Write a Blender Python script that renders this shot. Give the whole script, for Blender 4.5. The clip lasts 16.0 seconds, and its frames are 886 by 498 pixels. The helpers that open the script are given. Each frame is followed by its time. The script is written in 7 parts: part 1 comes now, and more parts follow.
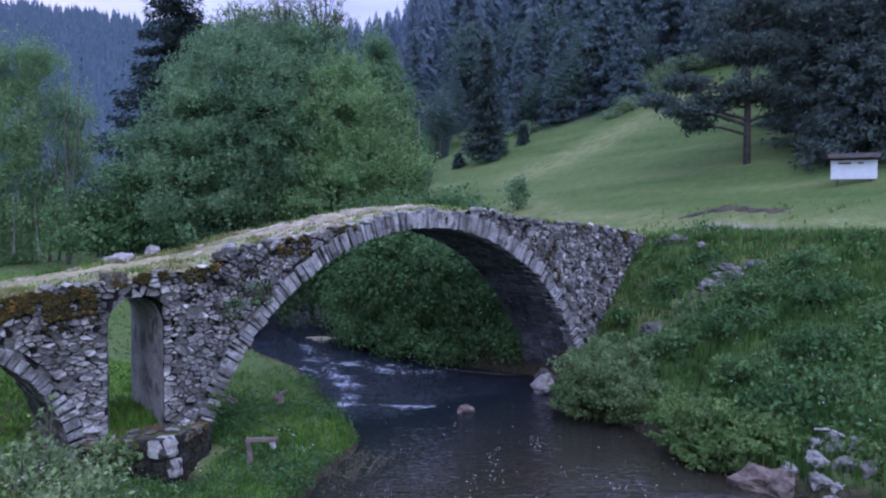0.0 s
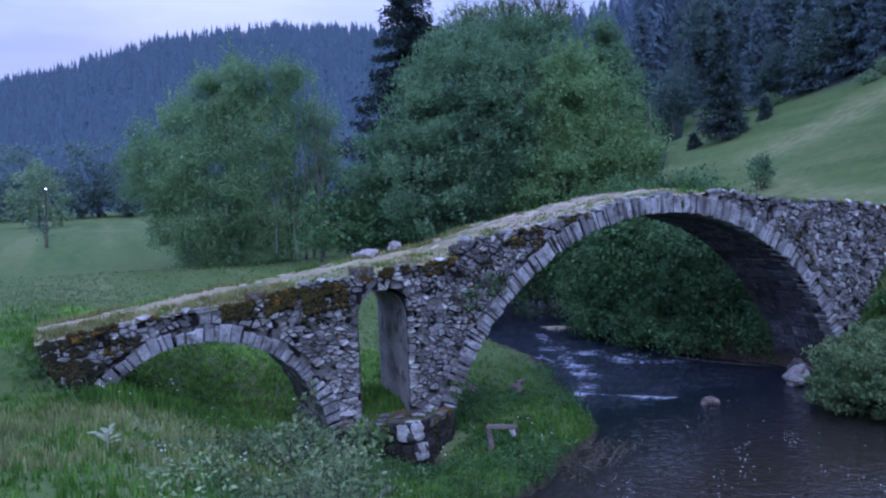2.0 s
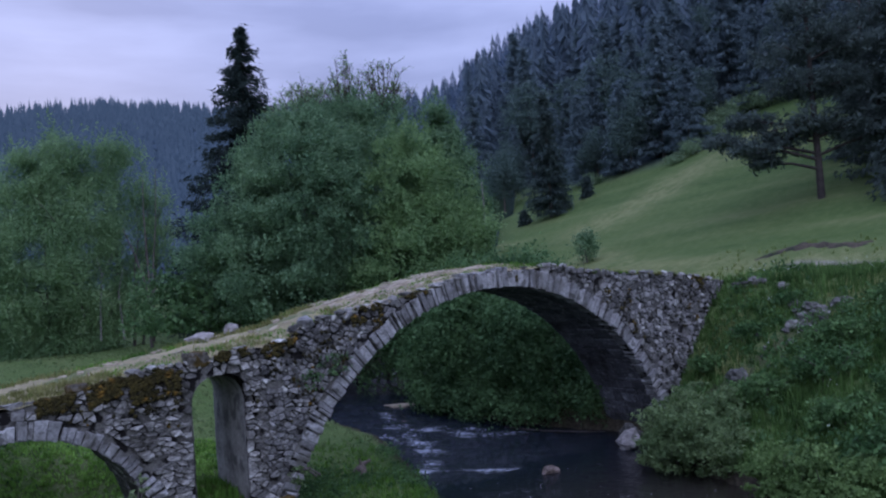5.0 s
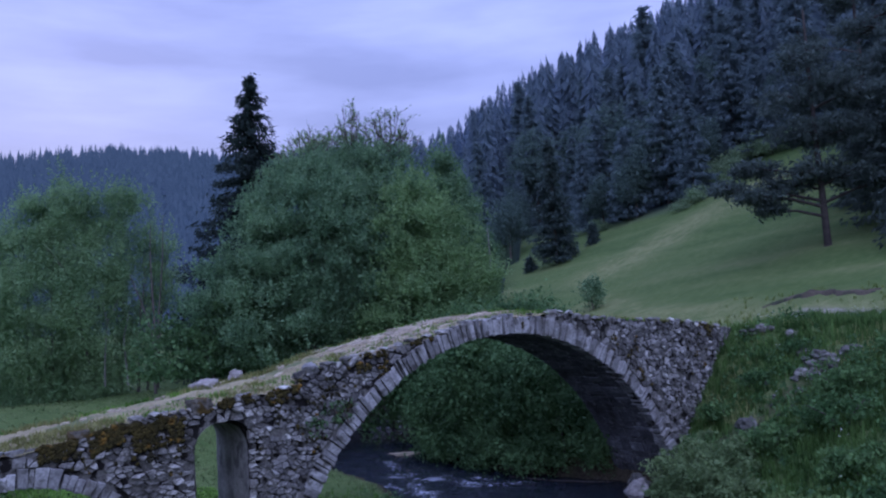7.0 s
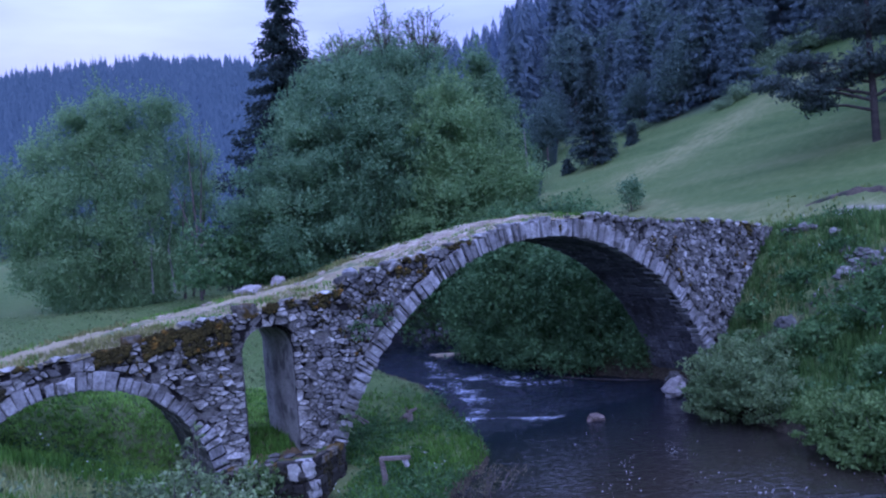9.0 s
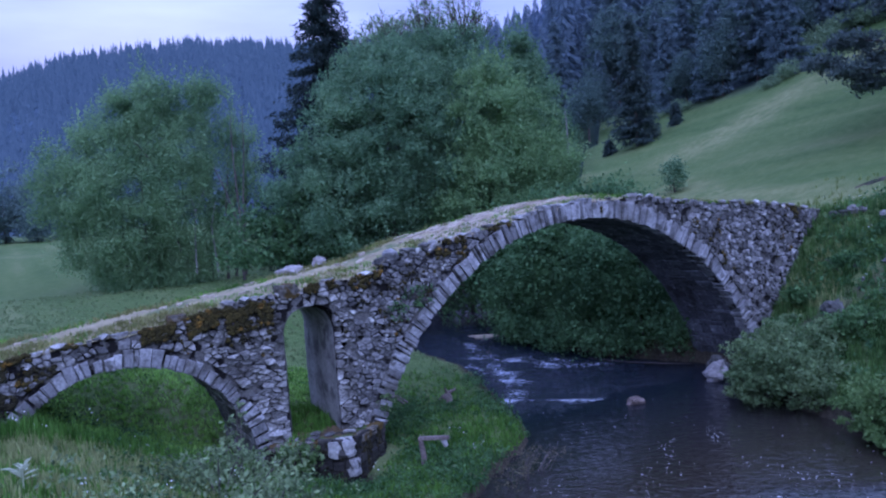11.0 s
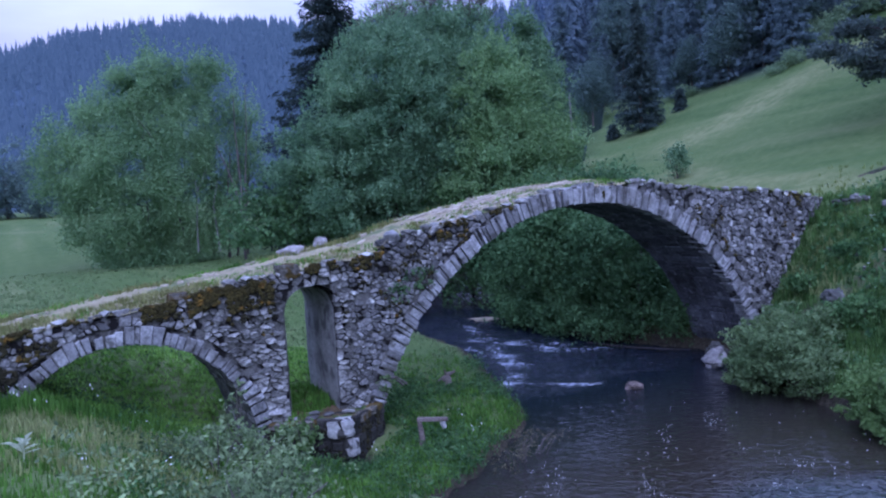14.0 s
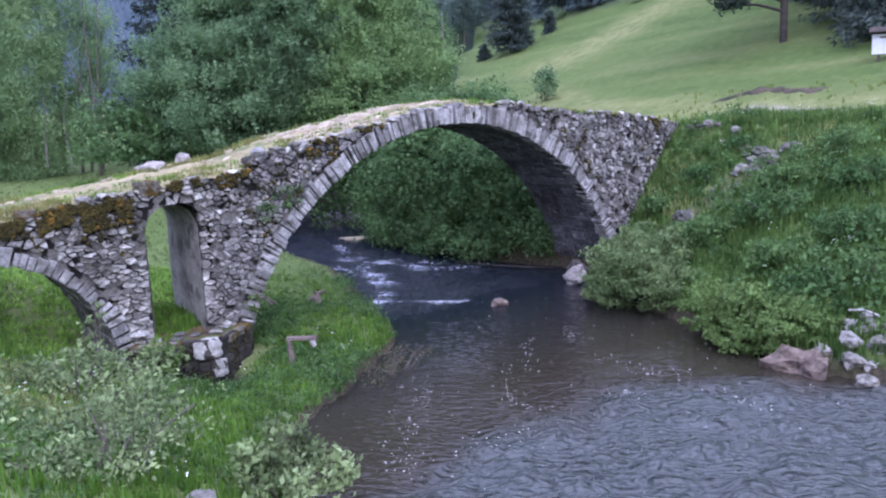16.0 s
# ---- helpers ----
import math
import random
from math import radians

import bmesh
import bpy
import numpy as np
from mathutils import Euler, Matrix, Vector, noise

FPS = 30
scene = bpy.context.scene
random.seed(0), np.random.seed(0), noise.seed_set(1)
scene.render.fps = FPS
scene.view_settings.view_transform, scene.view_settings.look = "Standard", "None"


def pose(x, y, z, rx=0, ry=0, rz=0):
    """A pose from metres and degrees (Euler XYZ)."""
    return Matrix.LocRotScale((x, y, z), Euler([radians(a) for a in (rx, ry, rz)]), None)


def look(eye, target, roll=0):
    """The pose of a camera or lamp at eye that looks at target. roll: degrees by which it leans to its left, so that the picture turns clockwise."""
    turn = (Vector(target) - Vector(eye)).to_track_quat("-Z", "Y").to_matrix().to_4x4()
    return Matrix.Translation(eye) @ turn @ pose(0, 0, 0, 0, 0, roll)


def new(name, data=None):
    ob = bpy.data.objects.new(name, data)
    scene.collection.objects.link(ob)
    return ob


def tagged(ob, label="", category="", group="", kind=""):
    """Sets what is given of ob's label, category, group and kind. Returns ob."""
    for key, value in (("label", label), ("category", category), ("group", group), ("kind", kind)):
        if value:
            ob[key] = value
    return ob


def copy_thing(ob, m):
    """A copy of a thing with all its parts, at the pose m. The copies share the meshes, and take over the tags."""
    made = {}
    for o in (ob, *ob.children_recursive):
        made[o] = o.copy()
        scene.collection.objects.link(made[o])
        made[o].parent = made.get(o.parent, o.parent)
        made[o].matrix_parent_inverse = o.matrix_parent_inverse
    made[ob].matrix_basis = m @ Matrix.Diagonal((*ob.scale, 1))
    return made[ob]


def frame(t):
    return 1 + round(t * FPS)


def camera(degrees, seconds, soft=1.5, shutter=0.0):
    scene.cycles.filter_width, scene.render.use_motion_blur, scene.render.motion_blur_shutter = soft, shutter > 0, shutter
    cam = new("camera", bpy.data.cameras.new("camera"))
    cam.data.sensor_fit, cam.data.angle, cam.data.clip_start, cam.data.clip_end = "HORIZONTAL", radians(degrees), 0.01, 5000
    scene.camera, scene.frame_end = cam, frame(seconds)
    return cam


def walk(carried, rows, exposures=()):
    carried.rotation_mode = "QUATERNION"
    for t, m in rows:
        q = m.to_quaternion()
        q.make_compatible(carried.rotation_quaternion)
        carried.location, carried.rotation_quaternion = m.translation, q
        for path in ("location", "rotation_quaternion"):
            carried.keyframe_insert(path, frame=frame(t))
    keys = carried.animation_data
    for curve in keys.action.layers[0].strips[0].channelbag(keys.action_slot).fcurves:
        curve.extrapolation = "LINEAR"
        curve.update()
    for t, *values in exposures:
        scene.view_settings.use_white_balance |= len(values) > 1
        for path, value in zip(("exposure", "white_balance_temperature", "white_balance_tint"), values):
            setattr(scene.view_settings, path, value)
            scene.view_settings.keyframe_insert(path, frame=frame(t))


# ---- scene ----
# The bridge runs along x; its near face is y = 0, the river surface z = 0.
cam = camera(57.1, 16.0, soft=2.2)
EYE = (0.0, -16.0, 5.2)
TURNS = [
    (0.0, 87.53, -0.14, -40.61), (0.5, 87.71, 0.81, -39.01), (1.0, 87.85, 2.13, -34.91), (1.5, 87.79, 2.37, -30.04),
    (2.0, 87.14, 2.63, -24.49), (2.5, 86.58, 2.65, -24.59), (3.0, 86.13, 3.15, -25.97), (3.5, 85.48, 3.79, -31.26),
    (4.0, 84.68, 3.95, -33.92), (4.5, 85.58, 3.96, -35.54), (5.0, 91.97, 3.96, -35.72), (5.2, 94.35, 3.99, -35.67),
    (7.3, 95.26, 3.79, -35.32), (7.5, 94.09, 3.84, -34.99), (8.0, 90.60, 4.03, -34.36), (8.5, 89.42, 4.27, -33.75),
    (9.0, 88.73, 4.74, -32.68), (9.2, 88.56, 4.92, -32.11), (11.5, 87.38, 4.19, -29.52), (12.0, 87.07, 3.85, -29.03),
    (12.5, 86.88, 3.83, -28.44), (13.0, 86.85, 3.73, -28.30), (13.5, 86.68, 3.74, -28.71), (14.0, 86.42, 3.67, -29.73),
    (14.5, 85.26, 3.37, -32.51), (15.0, 83.59, 3.13, -34.91), (15.5, 81.65, 2.75, -36.91), (16.0, 80.28, 2.31, -38.74),
]
EXPOSURES = [(0.0, 0.64, 5250, 29), (0.5, 0.32, 5130, 29), (1.0, 0.28, 4980, 29), (2.0, 0.38, 4730, 30), (2.5, 0.58, 4770, 32), (3.5, 0.62, 5030, 33), (4.5, 0.74, 5230, 32), (5.0, -0.07, 5350, 25), (5.2, -0.07, 5300, 25),
             (7.3, -0.05, 4830, 35), (8.0, 0.36, 4450, 41), (9.0, 0.44, 4520, 41), (11.5, 0.40, 4620, 34), (12.0, 0.50, 4680, 32), (13.0, 0.54, 4730, 31), (14.0, 0.62, 4770, 32), (14.5, 0.84, 5130, 29), (15.0, 1.28, 5450, 34), (15.5, 1.48, 5650, 30), (16.0, 1.48, 5830, 29)]
walk(cam, [(t, pose(*EYE, a, b, c)) for t, a, b, c in TURNS], EXPOSURES)

# ---------------------------------------------------------------- light: overcast dusk
world = bpy.data.worlds.new("dusk_sky")
scene.world = world
world.use_nodes = True
wn, wl = world.node_tree.nodes, world.node_tree.links
wn.clear()
w_out = wn.new("ShaderNodeOutputWorld")
w_bg = wn.new("ShaderNodeBackground")
w_bg.inputs["Strength"].default_value = 1.0
w_sky = wn.new("ShaderNodeTexSky")
w_sky.sky_type, w_sky.sun_disc = "NISHITA", False
w_sky.sun_elevation, w_sky.sun_rotation = radians(12), radians(10)
w_skym = wn.new("ShaderNodeMix")
w_skym.data_type, w_skym.blend_type = "RGBA", "MULTIPLY"
w_skym.inputs["Factor"].default_value = 1.0
w_skym.inputs["B"].default_value = (0.06, 0.06, 0.06, 1)
wl.new(w_sky.outputs[0], w_skym.inputs["A"])
w_tc = wn.new("ShaderNodeTexCoord")
w_map = wn.new("ShaderNodeMapping")
w_map.inputs["Scale"].default_value = (1.3, 1.3, 6.0)
w_noise = wn.new("ShaderNodeTexNoise")
w_noise.inputs["Scale"].default_value, w_noise.inputs["Detail"].default_value = 3.0, 6.0
w_noise.inputs["Roughness"].default_value = 0.5
w_ramp = wn.new("ShaderNodeValToRGB")
w_ramp.color_ramp.elements[0].position, w_ramp.color_ramp.elements[0].color = 0.32, (0.190, 0.212, 0.296, 1)
w_ramp.color_ramp.elements[1].position, w_ramp.color_ramp.elements[1].color = 0.68, (0.292, 0.318, 0.418, 1)
w_mix = wn.new("ShaderNodeMix")
w_mix.data_type = "RGBA"
w_mix.inputs["Factor"].default_value = 0.9
wl.new(w_tc.outputs["Generated"], w_map.inputs["Vector"])
wl.new(w_map.outputs[0], w_noise.inputs["Vector"])
wl.new(w_noise.outputs["Fac"], w_ramp.inputs["Fac"])
wl.new(w_skym.outputs["Result"], w_mix.inputs["A"])
# an overcast vault is brightest overhead
w_sep = wn.new("ShaderNodeSeparateXYZ")
w_up = wn.new("ShaderNodeMapRange")
w_up.inputs["To Min"].default_value, w_up.inputs["To Max"].default_value = 1.0, 4.3
w_grad = wn.new("ShaderNodeVectorMath")
w_grad.operation = "SCALE"
wl.new(w_tc.outputs["Generated"], w_sep.inputs[0])
wl.new(w_sep.outputs["Z"], w_up.inputs["Value"])
wl.new(w_ramp.outputs[0], w_grad.inputs[0])
wl.new(w_up.outputs[0], w_grad.inputs["Scale"])
wl.new(w_grad.outputs[0], w_mix.inputs["B"])
wl.new(w_mix.outputs["Result"], w_bg.inputs["Color"])
wl.new(w_bg.outputs[0], w_out.inputs["Surface"])

sun = new("sun", bpy.data.lights.new("sun", "SUN"))
sun.data.energy, sun.data.angle, sun.data.color = 0.95, radians(60), (0.96, 0.97, 1.0)
sun.matrix_world = look((-30, -72, 64), (0, 0, 0))


# ---------------------------------------------------------------- materials
def material(name, low, high, scale=3.0, rough=0.9, bump=0.3, fine=30.0, vary=0.0, islands=False, spots=None, spot_scale=1.2, spot_at=0.58,
             translucent=0.0, specular=0.3, stain=None):
    """Two-scale noise between two colours; optional patches of a third; piece-to-piece brightness by object or by island."""
    m = bpy.data.materials.new(name)
    m.use_nodes = True
    n, l = m.node_tree.nodes, m.node_tree.links
    b = n["Principled BSDF"]
    b.inputs["Roughness"].default_value = rough
    b.inputs["Specular IOR Level"].default_value = specular
    tc = n.new("ShaderNodeTexCoord")
    big = n.new("ShaderNodeTexNoise")
    big.inputs["Scale"].default_value, big.inputs["Detail"].default_value = scale, 4
    small = n.new("ShaderNodeTexNoise")
    small.inputs["Scale"].default_value, small.inputs["Detail"].default_value = fine, 3
    for node in (big, small):
        l.new(tc.outputs["Object"], node.inputs["Vector"])
    add = n.new("ShaderNodeMath")
    add.operation = "MULTIPLY_ADD"
    l.new(small.outputs["Fac"], add.inputs[0])
    add.inputs[1].default_value = 0.5
    half = n.new("ShaderNodeMath")
    half.operation = "MULTIPLY"
    half.inputs[1].default_value = 0.5
    l.new(big.outputs["Fac"], half.inputs[0])
    l.new(half.outputs[0], add.inputs[2])
    ramp = n.new("ShaderNodeValToRGB")
    ramp.color_ramp.elements[0].position, ramp.color_ramp.elements[0].color = 0.36, (*low, 1)
    ramp.color_ramp.elements[1].position, ramp.color_ramp.elements[1].color = 0.64, (*high, 1)
    l.new(add.outputs[0], ramp.inputs["Fac"])
    out = ramp.outputs[0]
    if spots:
        sn = n.new("ShaderNodeTexNoise")
        sn.inputs["Scale"].default_value, sn.inputs["Detail"].default_value = spot_scale, 6
        l.new(tc.outputs["Object"], sn.inputs["Vector"])
        sr = n.new("ShaderNodeValToRGB")
        sr.color_ramp.elements[0].position, sr.color_ramp.elements[1].position = spot_at, spot_at + 0.07
        l.new(sn.outputs["Fac"], sr.inputs["Fac"])
        mx = n.new("ShaderNodeMix")
        mx.data_type = "RGBA"
        mx.inputs["B"].default_value = (*spots, 1)
        l.new(sr.outputs[0], mx.inputs["Factor"])
        l.new(out, mx.inputs["A"])
        out = mx.outputs["Result"]
    if stain:
        tn = n.new("ShaderNodeTexNoise")
        tn.inputs["Scale"].default_value, tn.inputs["Detail"].default_value = 1.1, 7
        tn.inputs["Roughness"].default_value = 0.65
        geo = n.new("ShaderNodeNewGeometry")
        l.new(geo.outputs["Position"], tn.inputs["Vector"])
        tr_ = n.new("ShaderNodeValToRGB")
        tr_.color_ramp.elements[0].position, tr_.color_ramp.elements[1].position = 0.50, 0.66
        l.new(tn.outputs["Fac"], tr_.inputs["Fac"])
        tx_ = n.new("ShaderNodeMix")
        tx_.data_type = "RGBA"
        tx_.inputs["B"].default_value = (*stain, 1)
        l.new(tr_.outputs[0], tx_.inputs["Factor"])
        l.new(out, tx_.inputs["A"])
        out = tx_.outputs["Result"]
    if vary:
        src = n.new("ShaderNodeNewGeometry").outputs["Random Per Island"] if islands else n.new("ShaderNodeObjectInfo").outputs["Random"]
        rng = n.new("ShaderNodeMapRange")
        rng.inputs["To Min"].default_value, rng.inputs["To Max"].default_value = 1 - vary, 1 + vary
        l.new(src, rng.inputs["Value"])
        hsv = n.new("ShaderNodeHueSaturation")
        l.new(rng.outputs[0], hsv.inputs["Value"])
        l.new(out, hsv.inputs["Color"])
        out = hsv.outputs[0]
    l.new(out, b.inputs["Base Color"])
    if bump:
        bp = n.new("ShaderNodeBump")
        bp.inputs["Strength"].default_value, bp.inputs["Distance"].default_value = bump, 0.02
        l.new(add.outputs[0], bp.inputs["Height"])
        l.new(bp.outputs[0], b.inputs["Normal"])
    if translucent:
        tr = n.new("ShaderNodeBsdfTranslucent")
        l.new(out, tr.inputs["Color"])
        ms = n.new("ShaderNodeMixShader")
        ms.inputs[0].default_value = translucent
        l.new(b.outputs[0], ms.inputs[1])
        l.new(tr.outputs[0], ms.inputs[2])
        l.new(ms.outputs[0], n["Material Output"].inputs["Surface"])
    return m


def leaves(name, low, high, vary=0.22, scale=0.45):
    return material(name, low, high, scale=scale, rough=0.55, bump=0.0, fine=2.4, vary=vary, islands=True, translucent=0.45, specular=0.12)


M_STONE = material("rubble_stone", (0.102, 0.100, 0.090), (0.384, 0.375, 0.340), 2.6, 0.92, 0.9, 22, vary=0.52, spots=(0.50, 0.50, 0.45), spot_scale=5.0, spot_at=0.60, stain=(0.070, 0.066, 0.056))
M_STONE_J = material("rubble_stone_far", (0.072, 0.071, 0.066), (0.325, 0.320, 0.300), 2.6, 0.92, 0.9, 22, vary=0.55, islands=True, spots=(0.50, 0.50, 0.45), spot_scale=5.0, spot_at=0.60, stain=(0.070, 0.066, 0.056))
M_VOUSSOIR = material("dressed_stone", (0.148, 0.148, 0.142), (0.396, 0.394, 0.380), 3.4, 0.9, 0.9, 22, vary=0.34, spots=(0.10, 0.098, 0.088), spot_scale=3.6, spot_at=0.57, stain=(0.12, 0.115, 0.10))
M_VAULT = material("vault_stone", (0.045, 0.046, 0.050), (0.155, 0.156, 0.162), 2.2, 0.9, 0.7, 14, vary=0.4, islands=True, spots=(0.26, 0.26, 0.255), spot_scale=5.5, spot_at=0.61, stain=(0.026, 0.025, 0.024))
# near-black spots paint in the darkness of deep gaps between stones
M_MORTAR = material("old_mortar", (0.045, 0.043, 0.037), (0.190, 0.184, 0.162), 3, 1.0, 0.9, 26, spots=(0.010, 0.009, 0.008), spot_scale=4.2, spot_at=0.47)
M_DAMP = material("damp_stone", (0.012, 0.012, 0.010), (0.054, 0.049, 0.042), 2.5, 0.8, 0.9, 16, vary=0.5, spots=(0.13, 0.125, 0.11), spot_scale=4.0, spot_at=0.66)
M_CAP = material("mossy_cap_stone", (0.050, 0.045, 0.030), (0.225, 0.210, 0.175), 3.5, 0.95, 0.8, 14, vary=0.3, spots=(0.085, 0.058, 0.014), spot_scale=3.0, spot_at=0.46)
M_PLASTER = material("jamb_plaster", (0.190, 0.186, 0.168), (0.390, 0.382, 0.345), 2.5, 0.95, 0.9, 14, spots=(0.130, 0.128, 0.120), spot_scale=2.2, spot_at=0.55, stain=(0.120, 0.118, 0.110))
M_MOSS = material("brown_moss", (0.014, 0.014, 0.004), (0.070, 0.055, 0.012), 3, 1.0, 0.8, 40, vary=0.4, islands=True, spots=(0.150, 0.088, 0.014), spot_scale=5.0, spot_at=0.58)
M_DARKMOSS = material("dark_moss", (0.012, 0.011, 0.006), (0.045, 0.040, 0.016), 3, 1.0, 0.8, 30, vary=0.3, islands=True)
M_SLAB = material("deck_stone", (0.260, 0.222, 0.155), (0.440, 0.380, 0.272), 2.0, 0.9, 0.4, 20, vary=0.25, islands=True)
M_PALEROCK = material("pale_block", (0.215, 0.210, 0.192), (0.450, 0.442, 0.410), 3.0, 0.9, 0.9, 16, vary=0.1, spots=(0.05, 0.047, 0.04), spot_scale=4.5, spot_at=0.58)
M_ROCK = material("boulder", (0.105, 0.103, 0.088), (0.285, 0.277, 0.245), 1.8, 0.9, 0.6, 14, vary=0.2)
M_BOULDER = material("pale_boulder", (0.150, 0.147, 0.132), (0.330, 0.322, 0.295), 2.2, 0.9, 0.7, 14, vary=0.2, spots=(0.09, 0.088, 0.075), spot_scale=3.0, spot_at=0.60)
M_FALLEN = material("fallen_stone", (0.034, 0.034, 0.029), (0.165, 0.163, 0.142), 3.0, 0.92, 0.9, 16, vary=0.45, spots=(0.36, 0.365, 0.33), spot_scale=3.5, spot_at=0.60)
M_PINKROCK = material("reddish_boulder", (0.070, 0.054, 0.044), (0.215, 0.170, 0.140), 2.5, 0.9, 0.6, 12)
M_PINKROCK_L = material("pale_pink_boulder", (0.190, 0.172, 0.156), (0.370, 0.350, 0.322), 2.5, 0.9, 0.6, 12)
M_WOOD = material("weathered_wood", (0.085, 0.066, 0.056), (0.270, 0.225, 0.195), 3.0, 0.85, 0.4, 30)
M_BARK = material("bark", (0.05, 0.045, 0.04), (0.15, 0.13, 0.11), 3.0, 0.95, 0.6, 20)
M_PINEBARK = material("pine_bark", (0.030, 0.026, 0.024), (0.095, 0.080, 0.070), 3.0, 0.95, 0.6, 20)
M_LIMB = material("grey_bark", (0.15, 0.145, 0.135), (0.30, 0.29, 0.27), 2.0, 0.9, 0.3, 20)
M_PALEBARK = material("dead_wood", (0.25, 0.24, 0.23), (0.5, 0.48, 0.46), 2.0, 0.9, 0.3, 20)
M_ALDER = leaves("alder_leaf", (0.084, 0.162, 0.084), (0.258, 0.396, 0.200), 0.22)
M_ALDER_L = leaves("light_alder_leaf", (0.120, 0.212, 0.086), (0.300, 0.450, 0.180), 0.18)
# alder leaf with the shade under the arch painted in; also on wall plants
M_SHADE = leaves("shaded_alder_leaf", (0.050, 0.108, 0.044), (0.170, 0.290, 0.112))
M_SLOPE = leaves("slope_grass_blade", (0.048, 0.102, 0.024), (0.142, 0.242, 0.064), 0.4, 0.6)
M_WILLOW = leaves("willow_leaf", (0.120, 0.215, 0.092), (0.305, 0.450, 0.205), 0.14)
M_BUSH = leaves("shrub_leaf", (0.098, 0.156, 0.060), (0.258, 0.352, 0.152), 0.3)
M_BUSH_L = leaves("bright_shrub_leaf", (0.090, 0.155, 0.046), (0.225, 0.340, 0.112), 0.3)
M_PALELEAF = leaves("pale_shrub_leaf", (0.058, 0.098, 0.038), (0.375, 0.480, 0.225), 0.45)
M_SPRUCE = leaves("spruce_needle", (0.020, 0.032, 0.030), (0.052, 0.076, 0.062), 0.3)
# fir, pine and forest colours are lightened to paint in haze on the slope
M_FIR = leaves("fir_needle", (0.050, 0.076, 0.070), (0.105, 0.145, 0.128), 0.3)
M_PINE = leaves("pine_needle", (0.062, 0.086, 0.076), (0.138, 0.180, 0.155), 0.2)
M_FOREST = leaves("hazy_forest_needle", (0.135, 0.185, 0.195), (0.200, 0.265, 0.280), 0.10, 0.05)
M_FOREST_D = leaves("hazy_forest_leaf", (0.090, 0.140, 0.118), (0.165, 0.230, 0.190), 0.2, 0.05)
M_FIELD_L = leaves("light_field_leaf", (0.190, 0.280, 0.150), (0.350, 0.460, 0.260), 0.25, 0.08)
# trees at the far meadow edge, paled with haze in the leaf colour
M_FIELD = leaves("hazy_field_leaf", (0.120, 0.180, 0.155), (0.225, 0.300, 0.255), 0.25, 0.08)
M_GRASS = leaves("grass_blade", (0.056, 0.132, 0.018), (0.170, 0.320, 0.054), 0.4, 0.6)
# brighter grass copy; light lacking behind the arches is put into its colour
M_LUSH_LIT = leaves("lush_lit_grass_blade", (0.145, 0.290, 0.045), (0.310, 0.500, 0.105), 0.3, 0.6)
M_HILLGRASS = leaves("hill_grass_blade", (0.112, 0.172, 0.040), (0.245, 0.292, 0.088), 0.3, 0.25)
M_MEADOW = leaves("meadow_blade", (0.138, 0.205, 0.080), (0.262, 0.335, 0.148), 0.3, 0.25)
M_STRAW = leaves("pale_grass_blade", (0.190, 0.225, 0.075), (0.370, 0.400, 0.160), 0.3, 0.5)
M_BROWNLEAF = leaves("withered_leaf", (0.085, 0.078, 0.045), (0.220, 0.205, 0.115), 0.4, 0.6)
M_THISTLE = leaves("thistle_leaf", (0.460, 0.500, 0.330), (0.620, 0.660, 0.470), 0.2, 2.0)
M_DRYGRASS = leaves("dry_grass_blade", (0.165, 0.175, 0.058), (0.325, 0.325, 0.125), 0.3, 0.6)
M_WEED = leaves("weed_leaf", (0.045, 0.104, 0.034), (0.142, 0.252, 0.090), 0.4, 0.6)
M_HERB = leaves("herb_leaf", (0.075, 0.148, 0.050), (0.195, 0.320, 0.112), 0.4, 0.6)
M_FLOWER = material("white_flower", (0.6, 0.6, 0.55), (0.8, 0.8, 0.75), 3, 0.8, 0, 20)
M_WHITE = material("white_board", (0.62, 0.64, 0.68), (0.75, 0.77, 0.80), 4, 0.6, 0.05, 20)
M_LAMP = material("lamp_bulb", (0.8, 0.8, 0.75), (0.8, 0.8, 0.75), 3, 0.4, 0, 20)
lb = M_LAMP.node_tree.nodes["Principled BSDF"]
lb.inputs["Emission Color"].default_value, lb.inputs["Emission Strength"].default_value = (1.0, 0.95, 0.85, 1), 4.0
M_FOAM = material("foam", (0.340, 0.345, 0.340), (0.560, 0.570, 0.560), 4, 0.7, 0.3, 20)

# the far forest, a backdrop behind the valley; a blue glow paints in its haze
M_RIDGE = leaves("far_forest_haze", (0.046, 0.062, 0.066), (0.054, 0.072, 0.078), 0.03, 0.02)
# the hillside woods, haze mixed into their needle colour
M_WOOD_NEAR = leaves("hazy_hillside_needle", (0.165, 0.222, 0.258), (0.205, 0.270, 0.310), 0.04, 0.04)
M_WOOD_FAR = leaves("hazy_distant_wood", (0.150, 0.210, 0.275), (0.180, 0.245, 0.315), 0.04, 0.03)
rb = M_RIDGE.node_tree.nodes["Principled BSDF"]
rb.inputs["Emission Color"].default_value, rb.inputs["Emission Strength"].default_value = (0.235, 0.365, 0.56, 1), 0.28


